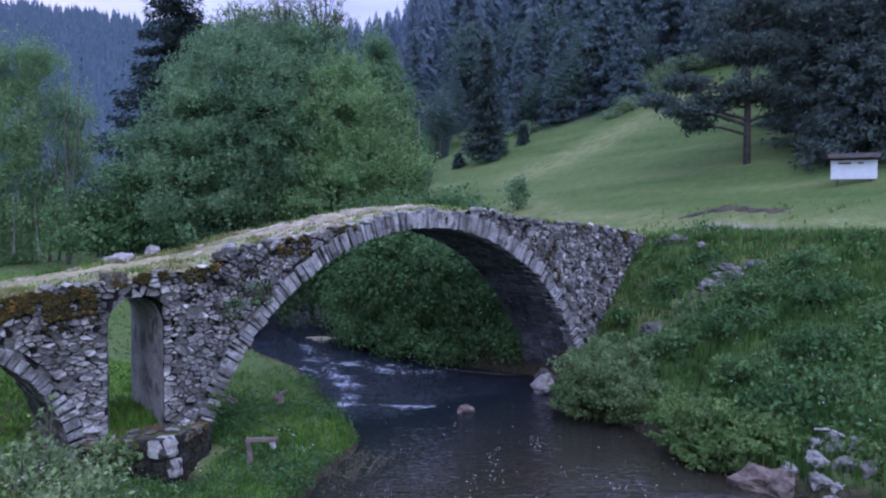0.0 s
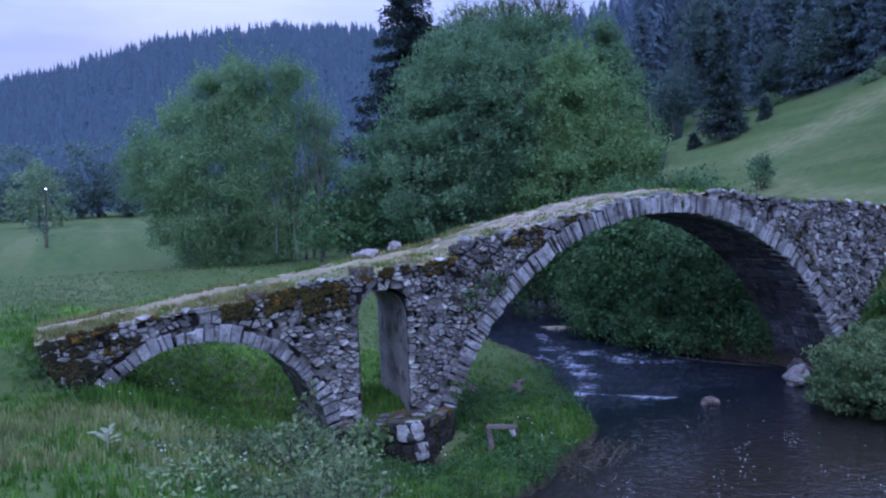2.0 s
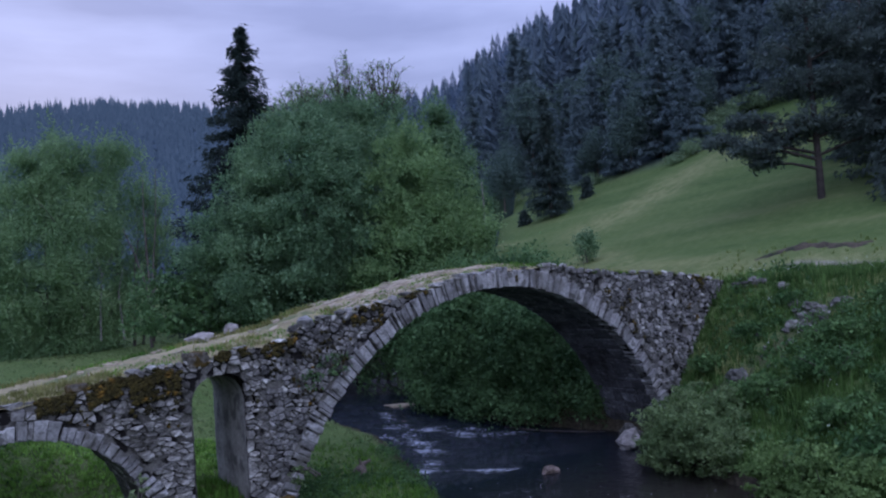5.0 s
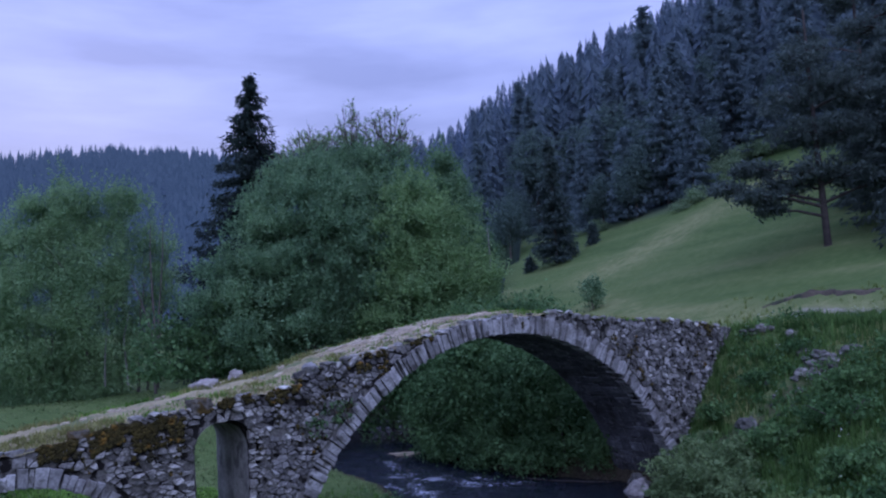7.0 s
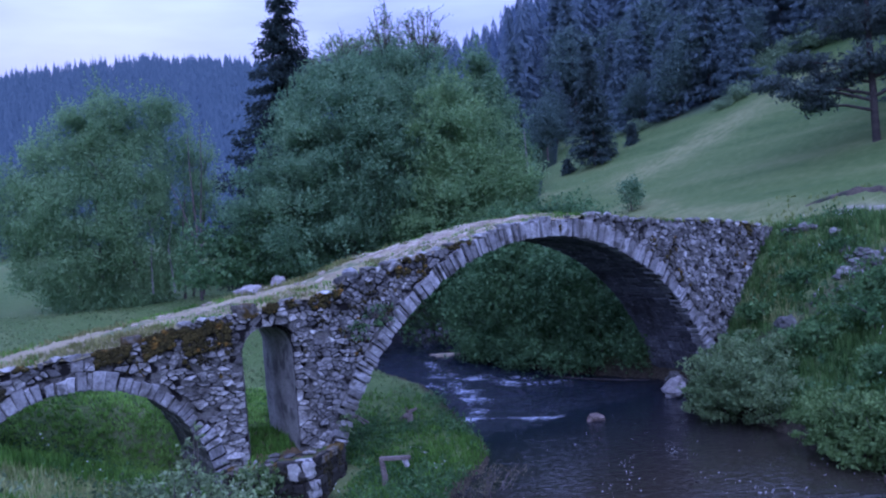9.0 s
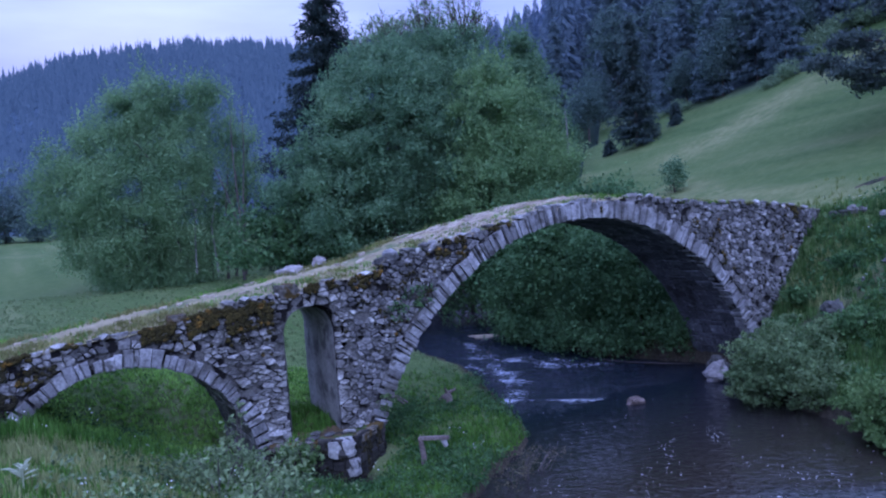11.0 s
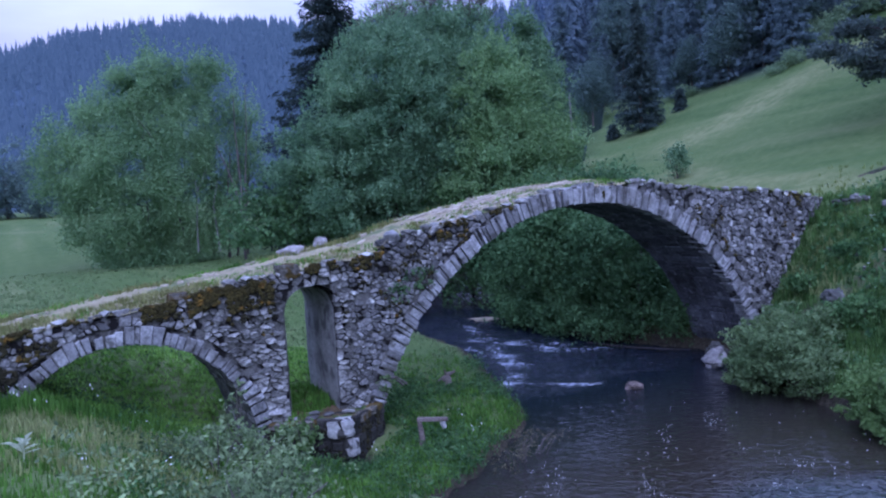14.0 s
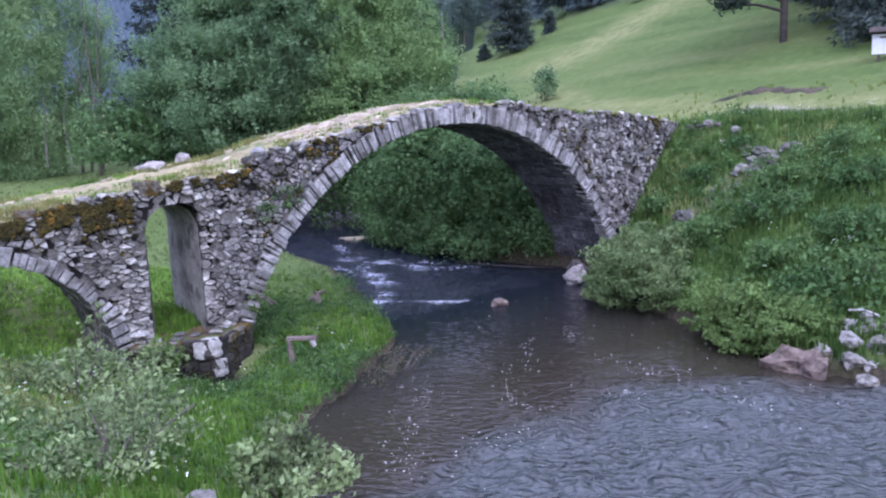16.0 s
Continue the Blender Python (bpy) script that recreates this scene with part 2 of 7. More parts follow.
# ---------------------------------------------------------------- mesh helpers
def mesh_of(name, verts, faces, smooth=False):
    """A mesh from arrays: verts (n, 3); faces (m, k), all of one size."""
    verts, faces = np.asarray(verts, np.float32), np.asarray(faces, np.int32)
    me = bpy.data.meshes.new(name)
    me.vertices.add(len(verts))
    me.vertices.foreach_set("co", verts.ravel())
    m, k = faces.shape
    me.loops.add(m * k)
    me.loops.foreach_set("vertex_index", faces.ravel())
    me.polygons.add(m)
    me.polygons.foreach_set("loop_start", np.arange(0, m * k, k, dtype=np.int32))
    me.polygons.foreach_set("loop_total", np.full(m, k, np.int32))
    if smooth:
        me.polygons.foreach_set("use_smooth", np.ones(m, bool))
    me.update(calc_edges=True)
    me.validate()
    return me


def mixed_mesh(name, verts, faces, smooth=False):
    me = bpy.data.meshes.new(name)
    me.from_pydata([tuple(v) for v in verts], [], faces)
    if smooth:
        me.polygons.foreach_set("use_smooth", np.ones(len(me.polygons), bool))
    me.update()
    return me


def part(name, me, mat, parent=None, label="", at=None):
    """One mesh object; under a parent, the mesh is in the world's coordinates unless at is given."""
    ob = new(name, me)
    if mat and not me.materials:
        me.materials.append(mat)
    if parent:
        ob.parent = parent
        if at is None:
            ob.matrix_parent_inverse = Matrix.Translation(-world_of(parent))
    if at is not None:
        ob.location = at
    if label:
        tagged(ob, label)
    return ob


def world_of(ob):
    v = Vector(ob.location)
    while ob.parent:
        v = v + ob.matrix_parent_inverse.translation
        ob = ob.parent
        v = v + Vector(ob.location)
    return v


def empty(name, at, label, category, group=""):
    ob = new(name)
    ob.empty_display_size = 0.2
    ob.location = at
    return tagged(ob, label, category, group)


def tube(points, radii, sides=7):
    """Verts and quads of a tapering tube through points."""
    verts, faces = [], []
    pts = [Vector(p) for p in points]
    for i, p in enumerate(pts):
        d = (pts[min(i + 1, len(pts) - 1)] - pts[max(i - 1, 0)]).normalized()
        u = d.cross(Vector((0.31, 0.95, 0.13))).normalized()
        v = d.cross(u)
        for k in range(sides):
            a = 2 * math.pi * k / sides
            verts.append(p + (u * math.cos(a) + v * math.sin(a)) * radii[i])
        if i:
            o = (i - 1) * sides
            for k in range(sides):
                faces.append((o + k, o + (k + 1) % sides, o + sides + (k + 1) % sides, o + sides + k))
    return verts, faces


def join(pieces):
    verts, faces = [], []
    for v, f in pieces:
        o = len(verts)
        verts.extend(v)
        faces.extend(tuple(i + o for i in q) for q in f)
    return verts, faces


def unit(v):
    return v / np.maximum(np.linalg.norm(v, axis=1, keepdims=True), 1e-9)


def leaf_quads(rng, centres, size, aspect=0.55, axis=None, spread=1.0, up=0.35):
    """Diamond leaves at centres; axis: the way in which they point, blurred by spread."""
    n = len(centres)
    a = rng.normal(size=(n, 3))
    if axis is not None:
        a = unit(np.asarray(axis) + spread * unit(a))
    else:
        a = unit(a)
    nrm = unit(rng.normal(size=(n, 3)) + np.array([0, 0, up * 3]))
    side = unit(np.cross(a, nrm))
    s = np.broadcast_to(np.asarray(size), (n,))[:, None]
    bend = nrm * s * 0.12
    v = np.stack([centres - a * s, centres + side * s * aspect - bend, centres + a * s, centres - side * s * aspect - bend], 1)
    return v.reshape(-1, 3), np.arange(n * 4).reshape(-1, 4)


def leaf_tris(rng, centres, size, aspect=0.55, axis=None, spread=1.0, up=0.35):
    """Small pointed leaves of one triangle each."""
    n = len(centres)
    a = unit(rng.normal(size=(n, 3)))
    if axis is not None:
        a = unit(np.asarray(axis) + spread * a)
    nrm = unit(rng.normal(size=(n, 3)) + np.array([0, 0, up * 3]))
    side = unit(np.cross(a, nrm))
    s = np.broadcast_to(np.asarray(size), (n,))[:, None]
    v = np.stack([centres - a * s * 0.8 - side * s * aspect, centres + a * s * 1.1, centres - a * s * 0.5 + side * s * aspect * 1.2], 1)
    return v.reshape(-1, 3), np.arange(n * 3).reshape(-1, 3)


def lobes_points(rng, lobes, count, clump=0.5, per=30, inner=0.35, floor=None):
    """Clumped points in ellipsoid lobes (x, y, z, rx, ry, rz), densest near their surface."""
    lobes = np.asarray(lobes, float)
    vol = lobes[:, 3] * lobes[:, 4] + lobes[:, 4] * lobes[:, 5] + lobes[:, 3] * lobes[:, 5]
    k = max(1, count // per)
    pick = rng.choice(len(lobes), k, p=vol / vol.sum())
    d = unit(rng.normal(size=(k, 3)))
    r = inner + (1 - inner) * rng.random(k) ** 0.45
    r *= 0.82 + 0.36 * rng.random(k) ** 1.5
    c = lobes[pick, :3] + d * r[:, None] * lobes[pick, 3:]
    size = clump * (0.5 + rng.random(k))
    p = np.repeat(c, per, 0) + rng.normal(size=(k * per, 3)) * np.repeat(size, per)[:, None] * np.array([0.55, 0.55, 0.36])
    if floor is not None:
        p = p[p[:, 2] > floor]
    return p


def bough_points(rng, lobes, count, bough=0.34, tall=0.8, gap=-0.95):
    """Leaves of a crown: soft heads on the boughs, an even shell between them, upright sprays along the outline."""
    lobes = np.asarray(lobes, float)
    area = lobes[:, 3] * lobes[:, 4] + lobes[:, 4] * lobes[:, 5] + lobes[:, 3] * lobes[:, 5]
    heads = []
    for q, a in zip(lobes, area):
        n = max(8, int(9.0 * a / (bough * 3) ** 2))
        d = unit(rng.normal(size=(n, 3)) + np.array([0, 0, 0.2]))
        r = rng.uniform(0.5, 1.0, n) ** 0.6 * rng.uniform(0.86, 1.20, n)
        s = bough * rng.uniform(0.45, 1.3, n) * min(1.0, q[3] / 1.6) ** 0.5
        heads.append(np.c_[q[:3] + d * r[:, None] * q[3:], s])
    heads = np.concatenate(heads)
    w = heads[:, 3] ** 2
    k = int(count * 0.66) // 3
    pick = rng.choice(len(heads), k, p=w / w.sum())
    soft = rng.normal(size=(k, 3)) * heads[pick, 3:] * np.array([0.50, 0.50, 0.40 * tall])
    twig = np.repeat(heads[pick, :3] + soft, 3, 0) + rng.normal(size=(k * 3, 3)) * bough * 0.16
    shell = lobes_points(rng, lobes, int(count * 0.20), bough * 0.8, 12, 0.5)
    m = int(count * 0.14) // 24
    pick = rng.choice(len(lobes), m, p=area / area.sum())
    d = unit(rng.normal(size=(m, 3)) + np.array([0, 0, 0.8]))
    tip = lobes[pick, :3] + d * lobes[pick, 3:] * rng.uniform(0.92, 1.06, (m, 1))
    high = bough * rng.uniform(0.5, 1.3, m) * tall
    along = rng.random((m, 24, 1))
    spray = tip[:, None, :] + along * (high[:, None] * np.array([[0, 0, 1.0]]) + d * bough * 0.35)[:, None, :]
    spray = spray + rng.normal(size=spray.shape) * bough * 0.16 * (1.15 - along)
    p = np.concatenate([twig, shell, spray.reshape(-1, 3)])
    # whole sprays are missing here and there, so that one looks into the crown
    u, o = 1.55 * p / bough, rng.uniform(0, 6, 3)
    thin = np.sin(u[:, 0] * 1.15 + o[0] + 1.2 * np.sin(u[:, 2] * 0.8)) + np.sin(u[:, 1] * 1.05 + o[1] + 1.3 * np.sin(u[:, 0] * 0.7)) + np.sin(u[:, 2] * 1.5 + o[2] + 1.1 * np.sin(u[:, 1] * 0.9))
    return p[thin + 0.45 * rng.normal(size=len(p)) > gap]


def blob(rng, size, rough=0.25, flat=1.0, sub=2):
    """A faceted, uneven stone."""
    bm = bmesh.new()
    bmesh.ops.create_icosphere(bm, subdivisions=sub, radius=1.0)
    off = Vector(rng.random(3) * 50)
    cuts = [(Vector(unit(rng.normal(size=(1, 3)))[0]), 0.55 + 0.3 * rng.random()) for _ in range(7)]
    for v in bm.verts:
        p = v.co.copy()
        for nrm, d in cuts:
            e = p.dot(nrm) - d
            if e > 0:
                p -= nrm * e * 0.85
        p *= 1 + rough * (noise.noise(p * 1.7 + off)) + 0.3 * rough * noise.noise(p * 5 + off)
        v.co = Vector((p.x * size[0], p.y * size[1], p.z * size[2] * flat))
    me = bpy.data.meshes.new("stone")
    bm.to_mesh(me)
    bm.free()
    return me


# ---------------------------------------------------------------- ground and river
LEFT_BANK = [(33, 38), (24, 25), (17.3, 18.5), (15.2, 14), (13.7, 10.8), (13.5, 7), (12.1, 3.1), (10.9, 0), (10.15, -1.3), (8.8, -2.25), (7.8, -3.2),
             (6.7, -3.75), (5.4, -4.7), (4.9, -6.5), (3.8, -9), (1.5, -13), (-1, -20), (-6, -45), (-20, -120)]
RIGHT_BANK = [(36, 35), (28, 21), (20.5, 15), (18.9, 12.5), (18.3, 9.4), (18.2, 5.8), (18.7, 3.5), (19.2, 2.1), (19.2, 0.3), (17.6, -0.9), (16.6, -3),
              (15.9, -5), (15.1, -7), (14.6, -8.8), (14.9, -10.5), (14.6, -14), (13.0, -20), (8, -45), (-4, -122)]
CREST = [(44, 38), (36, 22), (27, 8), (23.3, 3), (22.6, 0), (23.2, -2), (24.5, -5), (26, -8), (27.5, -14), (29, -30), (30, -122)]
RIVER = LEFT_BANK + RIGHT_BANK[::-1]


def distance(p, line):
    best = np.full(len(p), 1e9)
    for (ax, ay), (bx, by) in zip(line, line[1:]):
        dx, dy = bx - ax, by - ay
        t = np.clip(((p[:, 0] - ax) * dx + (p[:, 1] - ay) * dy) / (dx * dx + dy * dy), 0, 1)
        best = np.minimum(best, np.hypot(p[:, 0] - ax - t * dx, p[:, 1] - ay - t * dy))
    return best


def inside(p, poly):
    odd = np.zeros(len(p), bool)
    for (ax, ay), (bx, by) in zip(poly, poly[1:] + poly[:1]):
        cross = ((ay > p[:, 1]) != (by > p[:, 1]))
        odd ^= cross & (p[:, 0] < (bx - ax) * (p[:, 1] - ay) / (by - ay + 1e-12) + ax)
    return odd


def step(a, b, x):
    t = np.clip((x - a) / (b - a), 0, 1)
    return t * t * (3 - 2 * t)


def wobble(p, scale, seed=0.0):
    """Cheap smooth noise for the lie of the land."""
    x, y = p[:, 0] / scale + seed, p[:, 1] / scale - seed
    return (np.sin(x * 1.7 + 1.3 * np.sin(y * 1.1)) + np.sin(y * 2.1 + 1.7 * np.sin(x * 0.9 + 1)) + 0.5 * np.sin(x * 4.1 + y * 3.7)) / 2.5


RIGHT_SIDE = [(x, y) for x, y in RIGHT_BANK] + [(2000, -200), (2000, 2000), (1999, 1999)]


def height(p):
    """The lie of the land at points (n, 2)."""
    p = np.asarray(p, float)
    x, y = p[:, 0], p[:, 1]
    d_left, d_right, d_crest = distance(p, LEFT_BANK), distance(p, RIGHT_BANK), distance(p, CREST)
    wet = inside(p, RIVER)
    right = inside(p, RIGHT_SIDE) & ~wet
    # left bank and meadow
    front = np.interp(x, [-40, -6, -1, 0.5, 2.5, 4.5, 6, 7.5, 9, 11], [2.5, 2.45, 2.2, 2.0, 1.15, 0.35, 0.08, 0.15, 0.25, 0.25])
    back = np.interp(x, [-40, -6, -1, 0.5, 2.5, 4.5, 6, 9, 13, 20], [2.7, 2.85, 3.0, 2.65, 2.15, 1.5, 1.0, 0.6, 0.5, 1.5])
    t = step(1.7, 4.2, y)
    z_left = front * (1 - t) + back * t
    far = np.hypot(x, y + 16)
    z_left = z_left + (2.6 - z_left) * step(8, 26, y)
    z_left = z_left + 0.034 * np.maximum(0, far - 48) * step(5, 30, y)
    z_left = z_left * (0.35 + 0.65 * step(0.0, 1.2, d_left)) + 0.08
    # far ridge behind the meadow
    az = np.degrees(np.arctan2(x, y + 16))
    crest_z = np.interp(az, [-40, -14, -3.5, -1.75, 0, 1.5, 3.3, 5.4, 6.8, 8.4, 10.4, 13.45, 16.5, 18.8, 20.3, 24, 40],
                        [20, 44, 70.5, 73.8, 78, 83.6, 88.4, 95.2, 98.6, 100.5, 103.4, 106.4, 105.5, 104.2, 102.9, 102, 102])
    # right bank, road terrace and hillside
    crest_side = inside(p, [(a, b) for a, b in CREST] + [(2000, -200), (2000, 2000), (1999, 1999)])
    s = d_right / (d_right + d_crest + 1e-6)
    z_bank = 0.15 + 4.3 * s ** 0.85
    run = x - 31.5 - 0.14 * (y - 5.5)
    ridge = (crest_z - 8) * step(190, 560, far) * step(0, 60, y)
    hill = 0.7 * step(-1.5, 1.2, run) + 0.41 * np.where(run > 0, np.sqrt(run * run + 9) - 3, 0) + 0.17 * np.maximum(0, x - 62)
    hill = np.where(hill > 78, 78 + (hill - 78) * 0.25, hill)
    hill = np.minimum(hill, 110)
    z_terrace = 4.4 + 0.22 * step(0, 8, d_crest) + hill + 0.6 * wobble(p, 14) * step(5, 30, run)
    # the hillside is capped along sightlines so that its skyline fits the camera's view
    brow = np.interp(az, [28, 33.3, 36.5, 37.4, 38.7, 40.8, 42.9, 44.9, 46.9, 49, 51, 60, 80], [11.6, 11.9, 12.5, 13.2, 14.2, 15.4, 16.2, 16.8, 17.6, 18.3, 18.9, 21.6, 26])
    z_terrace = np.where(far > 95, np.minimum(z_terrace, np.tan(np.radians(brow)) * np.minimum(far, 260) - 9.5), z_terrace)
    z_left = z_left + (np.maximum(z_left + ridge, z_terrace) - z_left) * step(48, 72, far) * step(0, 40, y)
    z_terrace = z_terrace + (np.maximum(z_terrace, 6 + ridge) - z_terrace) * step(150, 190, far)
    z_right = np.where(crest_side, z_terrace, z_bank)
    z_right = z_right + 0.10 * wobble(p, 1.7) * step(0.3, 1.5, d_right)
    bed = -0.15 - 0.6 * step(0, 1.2, np.minimum(d_left, d_right))
    z = np.where(wet, bed, np.where(right, z_right, z_left + 0.06 * wobble(p, 1.3) * step(0.2, 1.2, d_left)))
    z = z - 0.34 * np.exp(-((x - 6.15) ** 2 + (y + 1.05) ** 2) / 0.5)
    # the causeway at the bridge's near end
    ramp = step(-9, -1.0, x) * step(-0.2, -0.7, x) * step(-0.3, 0.25, y) * step(3.1, 2.2, y)
    return z + ramp * np.maximum(0, 3.12 - z)


def ground_z(x, y):
    return float(height(np.array([[x, y]]))[0])


def axis_steps(a, b, fine, reach_low, reach_high, grow=1.16):
    mid = list(np.arange(a, b, fine))
    out, s, v = [], fine, b
    while v < reach_high:
        out.append(v)
        s *= grow
        v += s
    low, s, v = [], fine, a
    while v > reach_low:
        s *= grow
        v -= s
        low.append(v)
    return np.array(low[::-1] + mid + out)


gx, gy = axis_steps(-8, 34, 0.22, -700, 1500, 1.09), axis_steps(-12, 24, 0.22, -200, 1500, 1.09)
grid = np.stack(np.meshgrid(gx, gy, indexing="ij"), -1).reshape(-1, 2)
gz = height(grid)
ni, nj = len(gx), len(gy)
idx = np.arange(ni * nj).reshape(ni, nj)
quads = np.stack([idx[:-1, :-1], idx[1:, :-1], idx[1:, 1:], idx[:-1, 1:]], -1).reshape(-1, 4)
ground_me = mesh_of("ground", np.c_[grid, gz], quads, smooth=True)

# masks for what the soil carries: path, bare bank
PATH_LINE = [(22.5, 1.2), (26, 2.6), (29.2, 3.2), (30.3, 2.2), (30.2, 0.8), (29.6, -1.0), (29.0, -4), (29.5, -12), (31, -40)]
dp = distance(grid, PATH_LINE)
mask = ground_me.attributes.new("worn", "FLOAT", "POINT")
worn = step(0.32, 0.12, dp) * (0.25 + 0.75 * step(29.0, 29.8, grid[:, 0]) * step(-3.5, -1.0, grid[:, 1]))
meadow_track = distance(grid, [(-1, 1.2), (-6, 1.8), (-14, 5), (-30, 14)])
worn = np.maximum(worn, 0.05 * step(1.4, 0.6, meadow_track))
mask.data.foreach_set("value", worn.astype(np.float32))
# where the old wall has slid down the bank
SCREE = [(22.4, -3.9), (21.9, -3.4), (21.3, -3.4), (20.4, -2.95), (19.3, -2.7), (18.7, -1.9)]
bare = ground_me.attributes.new("bare", "FLOAT", "POINT")
near_water = np.minimum(distance(grid, LEFT_BANK), distance(grid, RIGHT_BANK))
fallen = distance(grid, SCREE) + 0.25 * wobble(grid, 0.5)
bare.data.foreach_set("value", (step(0.45, 0.12, near_water) + (gz < 0.02) + 0.6 * step(0.6, 0.15, fallen)).clip(0, 1).astype(np.float32))


EDGE_AZ = [-40, 20, 30, 38, 40, 42, 44, 46, 47.8, 49.7, 51.6, 53.2, 54.2, 55.1, 57, 58.4, 61, 65, 70, 88]
EDGE_D = [190, 190, 120, 101, 98, 90, 86, 80, 75, 72.5, 70.5, 72, 77, 79, 79, 78, 75, 65, 54, 46]
g_far, g_az = np.hypot(grid[:, 0], grid[:, 1] + 16), np.degrees(np.arctan2(grid[:, 0], grid[:, 1] + 16))
wooded = ground_me.attributes.new("wooded", "FLOAT", "POINT")
wooded.data.foreach_set("value", step(1.5, 8, g_far - np.interp(g_az, EDGE_AZ, EDGE_D)).astype(np.float32))


# mask for the haze tint on the farthest forest floor
far_haze = ground_me.attributes.new("far_haze", "FLOAT", "POINT")
far_haze.data.foreach_set("value", step(205, 245, g_far).astype(np.float32))


dry = ground_me.attributes.new("dry", "FLOAT", "POINT")
swath = distance(grid, [(44.2, 25.9), (45.8, 23.7), (50.6, 23.3), (55.0, 22.4), (58.5, 21.8)]) + 0.5 * wobble(grid, 3.0)
flat_ = distance(grid, [(37, 20), (32.8, 12.4), (31.3, 7.8), (30.2, 3.6), (29.6, -1), (29.2, -6)]) + 0.3 * wobble(grid, 1.5)
dry.data.foreach_set("value", np.maximum(0.62 * step(5.0, 0.0, swath), 0.5 * step(2.4, 0.5, flat_)).astype(np.float32))


def ground_material():
    m = bpy.data.materials.new("meadow_ground")
    m.use_nodes = True
    n, l = m.node_tree.nodes, m.node_tree.links
    b = n["Principled BSDF"]
    b.inputs["Roughness"].default_value, b.inputs["Specular IOR Level"].default_value = 0.95, 0.15
    tc = n.new("ShaderNodeTexCoord")

    def noise_node(scale, detail=5):
        t = n.new("ShaderNodeTexNoise")
        t.inputs["Scale"].default_value, t.inputs["Detail"].default_value = scale, detail
        l.new(tc.outputs["Object"], t.inputs["Vector"])
        return t.outputs["Fac"]

    def ramp(fac, stops):
        r = n.new("ShaderNodeValToRGB")
        while len(r.color_ramp.elements) < len(stops):
            r.color_ramp.elements.new(0.5)
        for e, (pos, col) in zip(r.color_ramp.elements, stops):
            e.position, e.color = pos, (*col, 1)
        l.new(fac, r.inputs["Fac"])
        return r.outputs[0]

    def mix(fac, a, c):
        x = n.new("ShaderNodeMix")
        x.data_type = "RGBA"
        l.new(fac, x.inputs["Factor"])
        l.new(a, x.inputs["A"])
        l.new(c, x.inputs["B"])
        return x.outputs["Result"]

    fine = ramp(noise_node(2.5, 9), [(0.32, (0.060, 0.110, 0.026)), (0.5, (0.090, 0.145, 0.040)), (0.68, (0.155, 0.195, 0.070))])
    stretch = n.new("ShaderNodeMapping")
    stretch.inputs["Rotation"].default_value, stretch.inputs["Scale"].default_value = (0, 0, radians(-6)), (0.42, 0.055, 0.1)
    l.new(tc.outputs["Object"], stretch.inputs["Vector"])
    band = n.new("ShaderNodeTexNoise")
    band.inputs["Scale"].default_value, band.inputs["Detail"].default_value = 1.0, 5
    l.new(stretch.outputs[0], band.inputs["Vector"])
    broad = ramp(band.outputs["Fac"], [(0.34, (0.062, 0.105, 0.028)), (0.44, (0.092, 0.138, 0.040)), (0.56, (0.114, 0.156, 0.049)), (0.68, (0.178, 0.202, 0.080))])
    half = n.new("ShaderNodeValue")
    half.outputs[0].default_value = 0.62
    grass = mix(half.outputs[0], fine, broad)
    a5 = n.new("ShaderNodeAttribute")
    a5.attribute_name = "dry"
    dry_part = n.new("ShaderNodeMath")
    dry_part.operation = "MULTIPLY"
    l.new(a5.outputs["Fac"], dry_part.inputs[0])
    l.new(ramp(noise_node(1.1, 8), [(0.30, (0.25, 0.25, 0.25)), (0.62, (1, 1, 1))]), dry_part.inputs[1])
    grass = mix(dry_part.outputs[0], grass, ramp(noise_node(3.0, 8), [(0.3, (0.200, 0.212, 0.080)), (0.7, (0.345, 0.340, 0.160))]))
    earth = ramp(noise_node(7), [(0.3, (0.024, 0.021, 0.014)), (0.7, (0.078, 0.066, 0.044))])
    track = ramp(noise_node(4), [(0.3, (0.17, 0.165, 0.11)), (0.7, (0.35, 0.33, 0.25))])
    a1 = n.new("ShaderNodeAttribute")
    a1.attribute_name = "bare"
    a2 = n.new("ShaderNodeAttribute")
    a2.attribute_name = "worn"
    a3 = n.new("ShaderNodeAttribute")
    a3.attribute_name = "wooded"
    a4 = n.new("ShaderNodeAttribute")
    a4.attribute_name = "far_haze"
    # haze over the woods is mixed into the forest floor's colour, bluer far off
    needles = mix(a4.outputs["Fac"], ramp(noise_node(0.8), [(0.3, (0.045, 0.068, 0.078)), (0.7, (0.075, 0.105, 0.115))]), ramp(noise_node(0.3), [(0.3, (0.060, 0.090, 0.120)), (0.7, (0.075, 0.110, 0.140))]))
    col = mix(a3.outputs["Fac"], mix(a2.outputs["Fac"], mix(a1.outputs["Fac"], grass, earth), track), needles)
    l.new(col, b.inputs["Base Color"])
    bp = n.new("ShaderNodeBump")
    bp.inputs["Strength"].default_value, bp.inputs["Distance"].default_value = 0.8, 0.12
    l.new(noise_node(9, 8), bp.inputs["Height"])
    l.new(bp.outputs[0], b.inputs["Normal"])
    return m


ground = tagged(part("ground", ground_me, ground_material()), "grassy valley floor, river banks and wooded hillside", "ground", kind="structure")


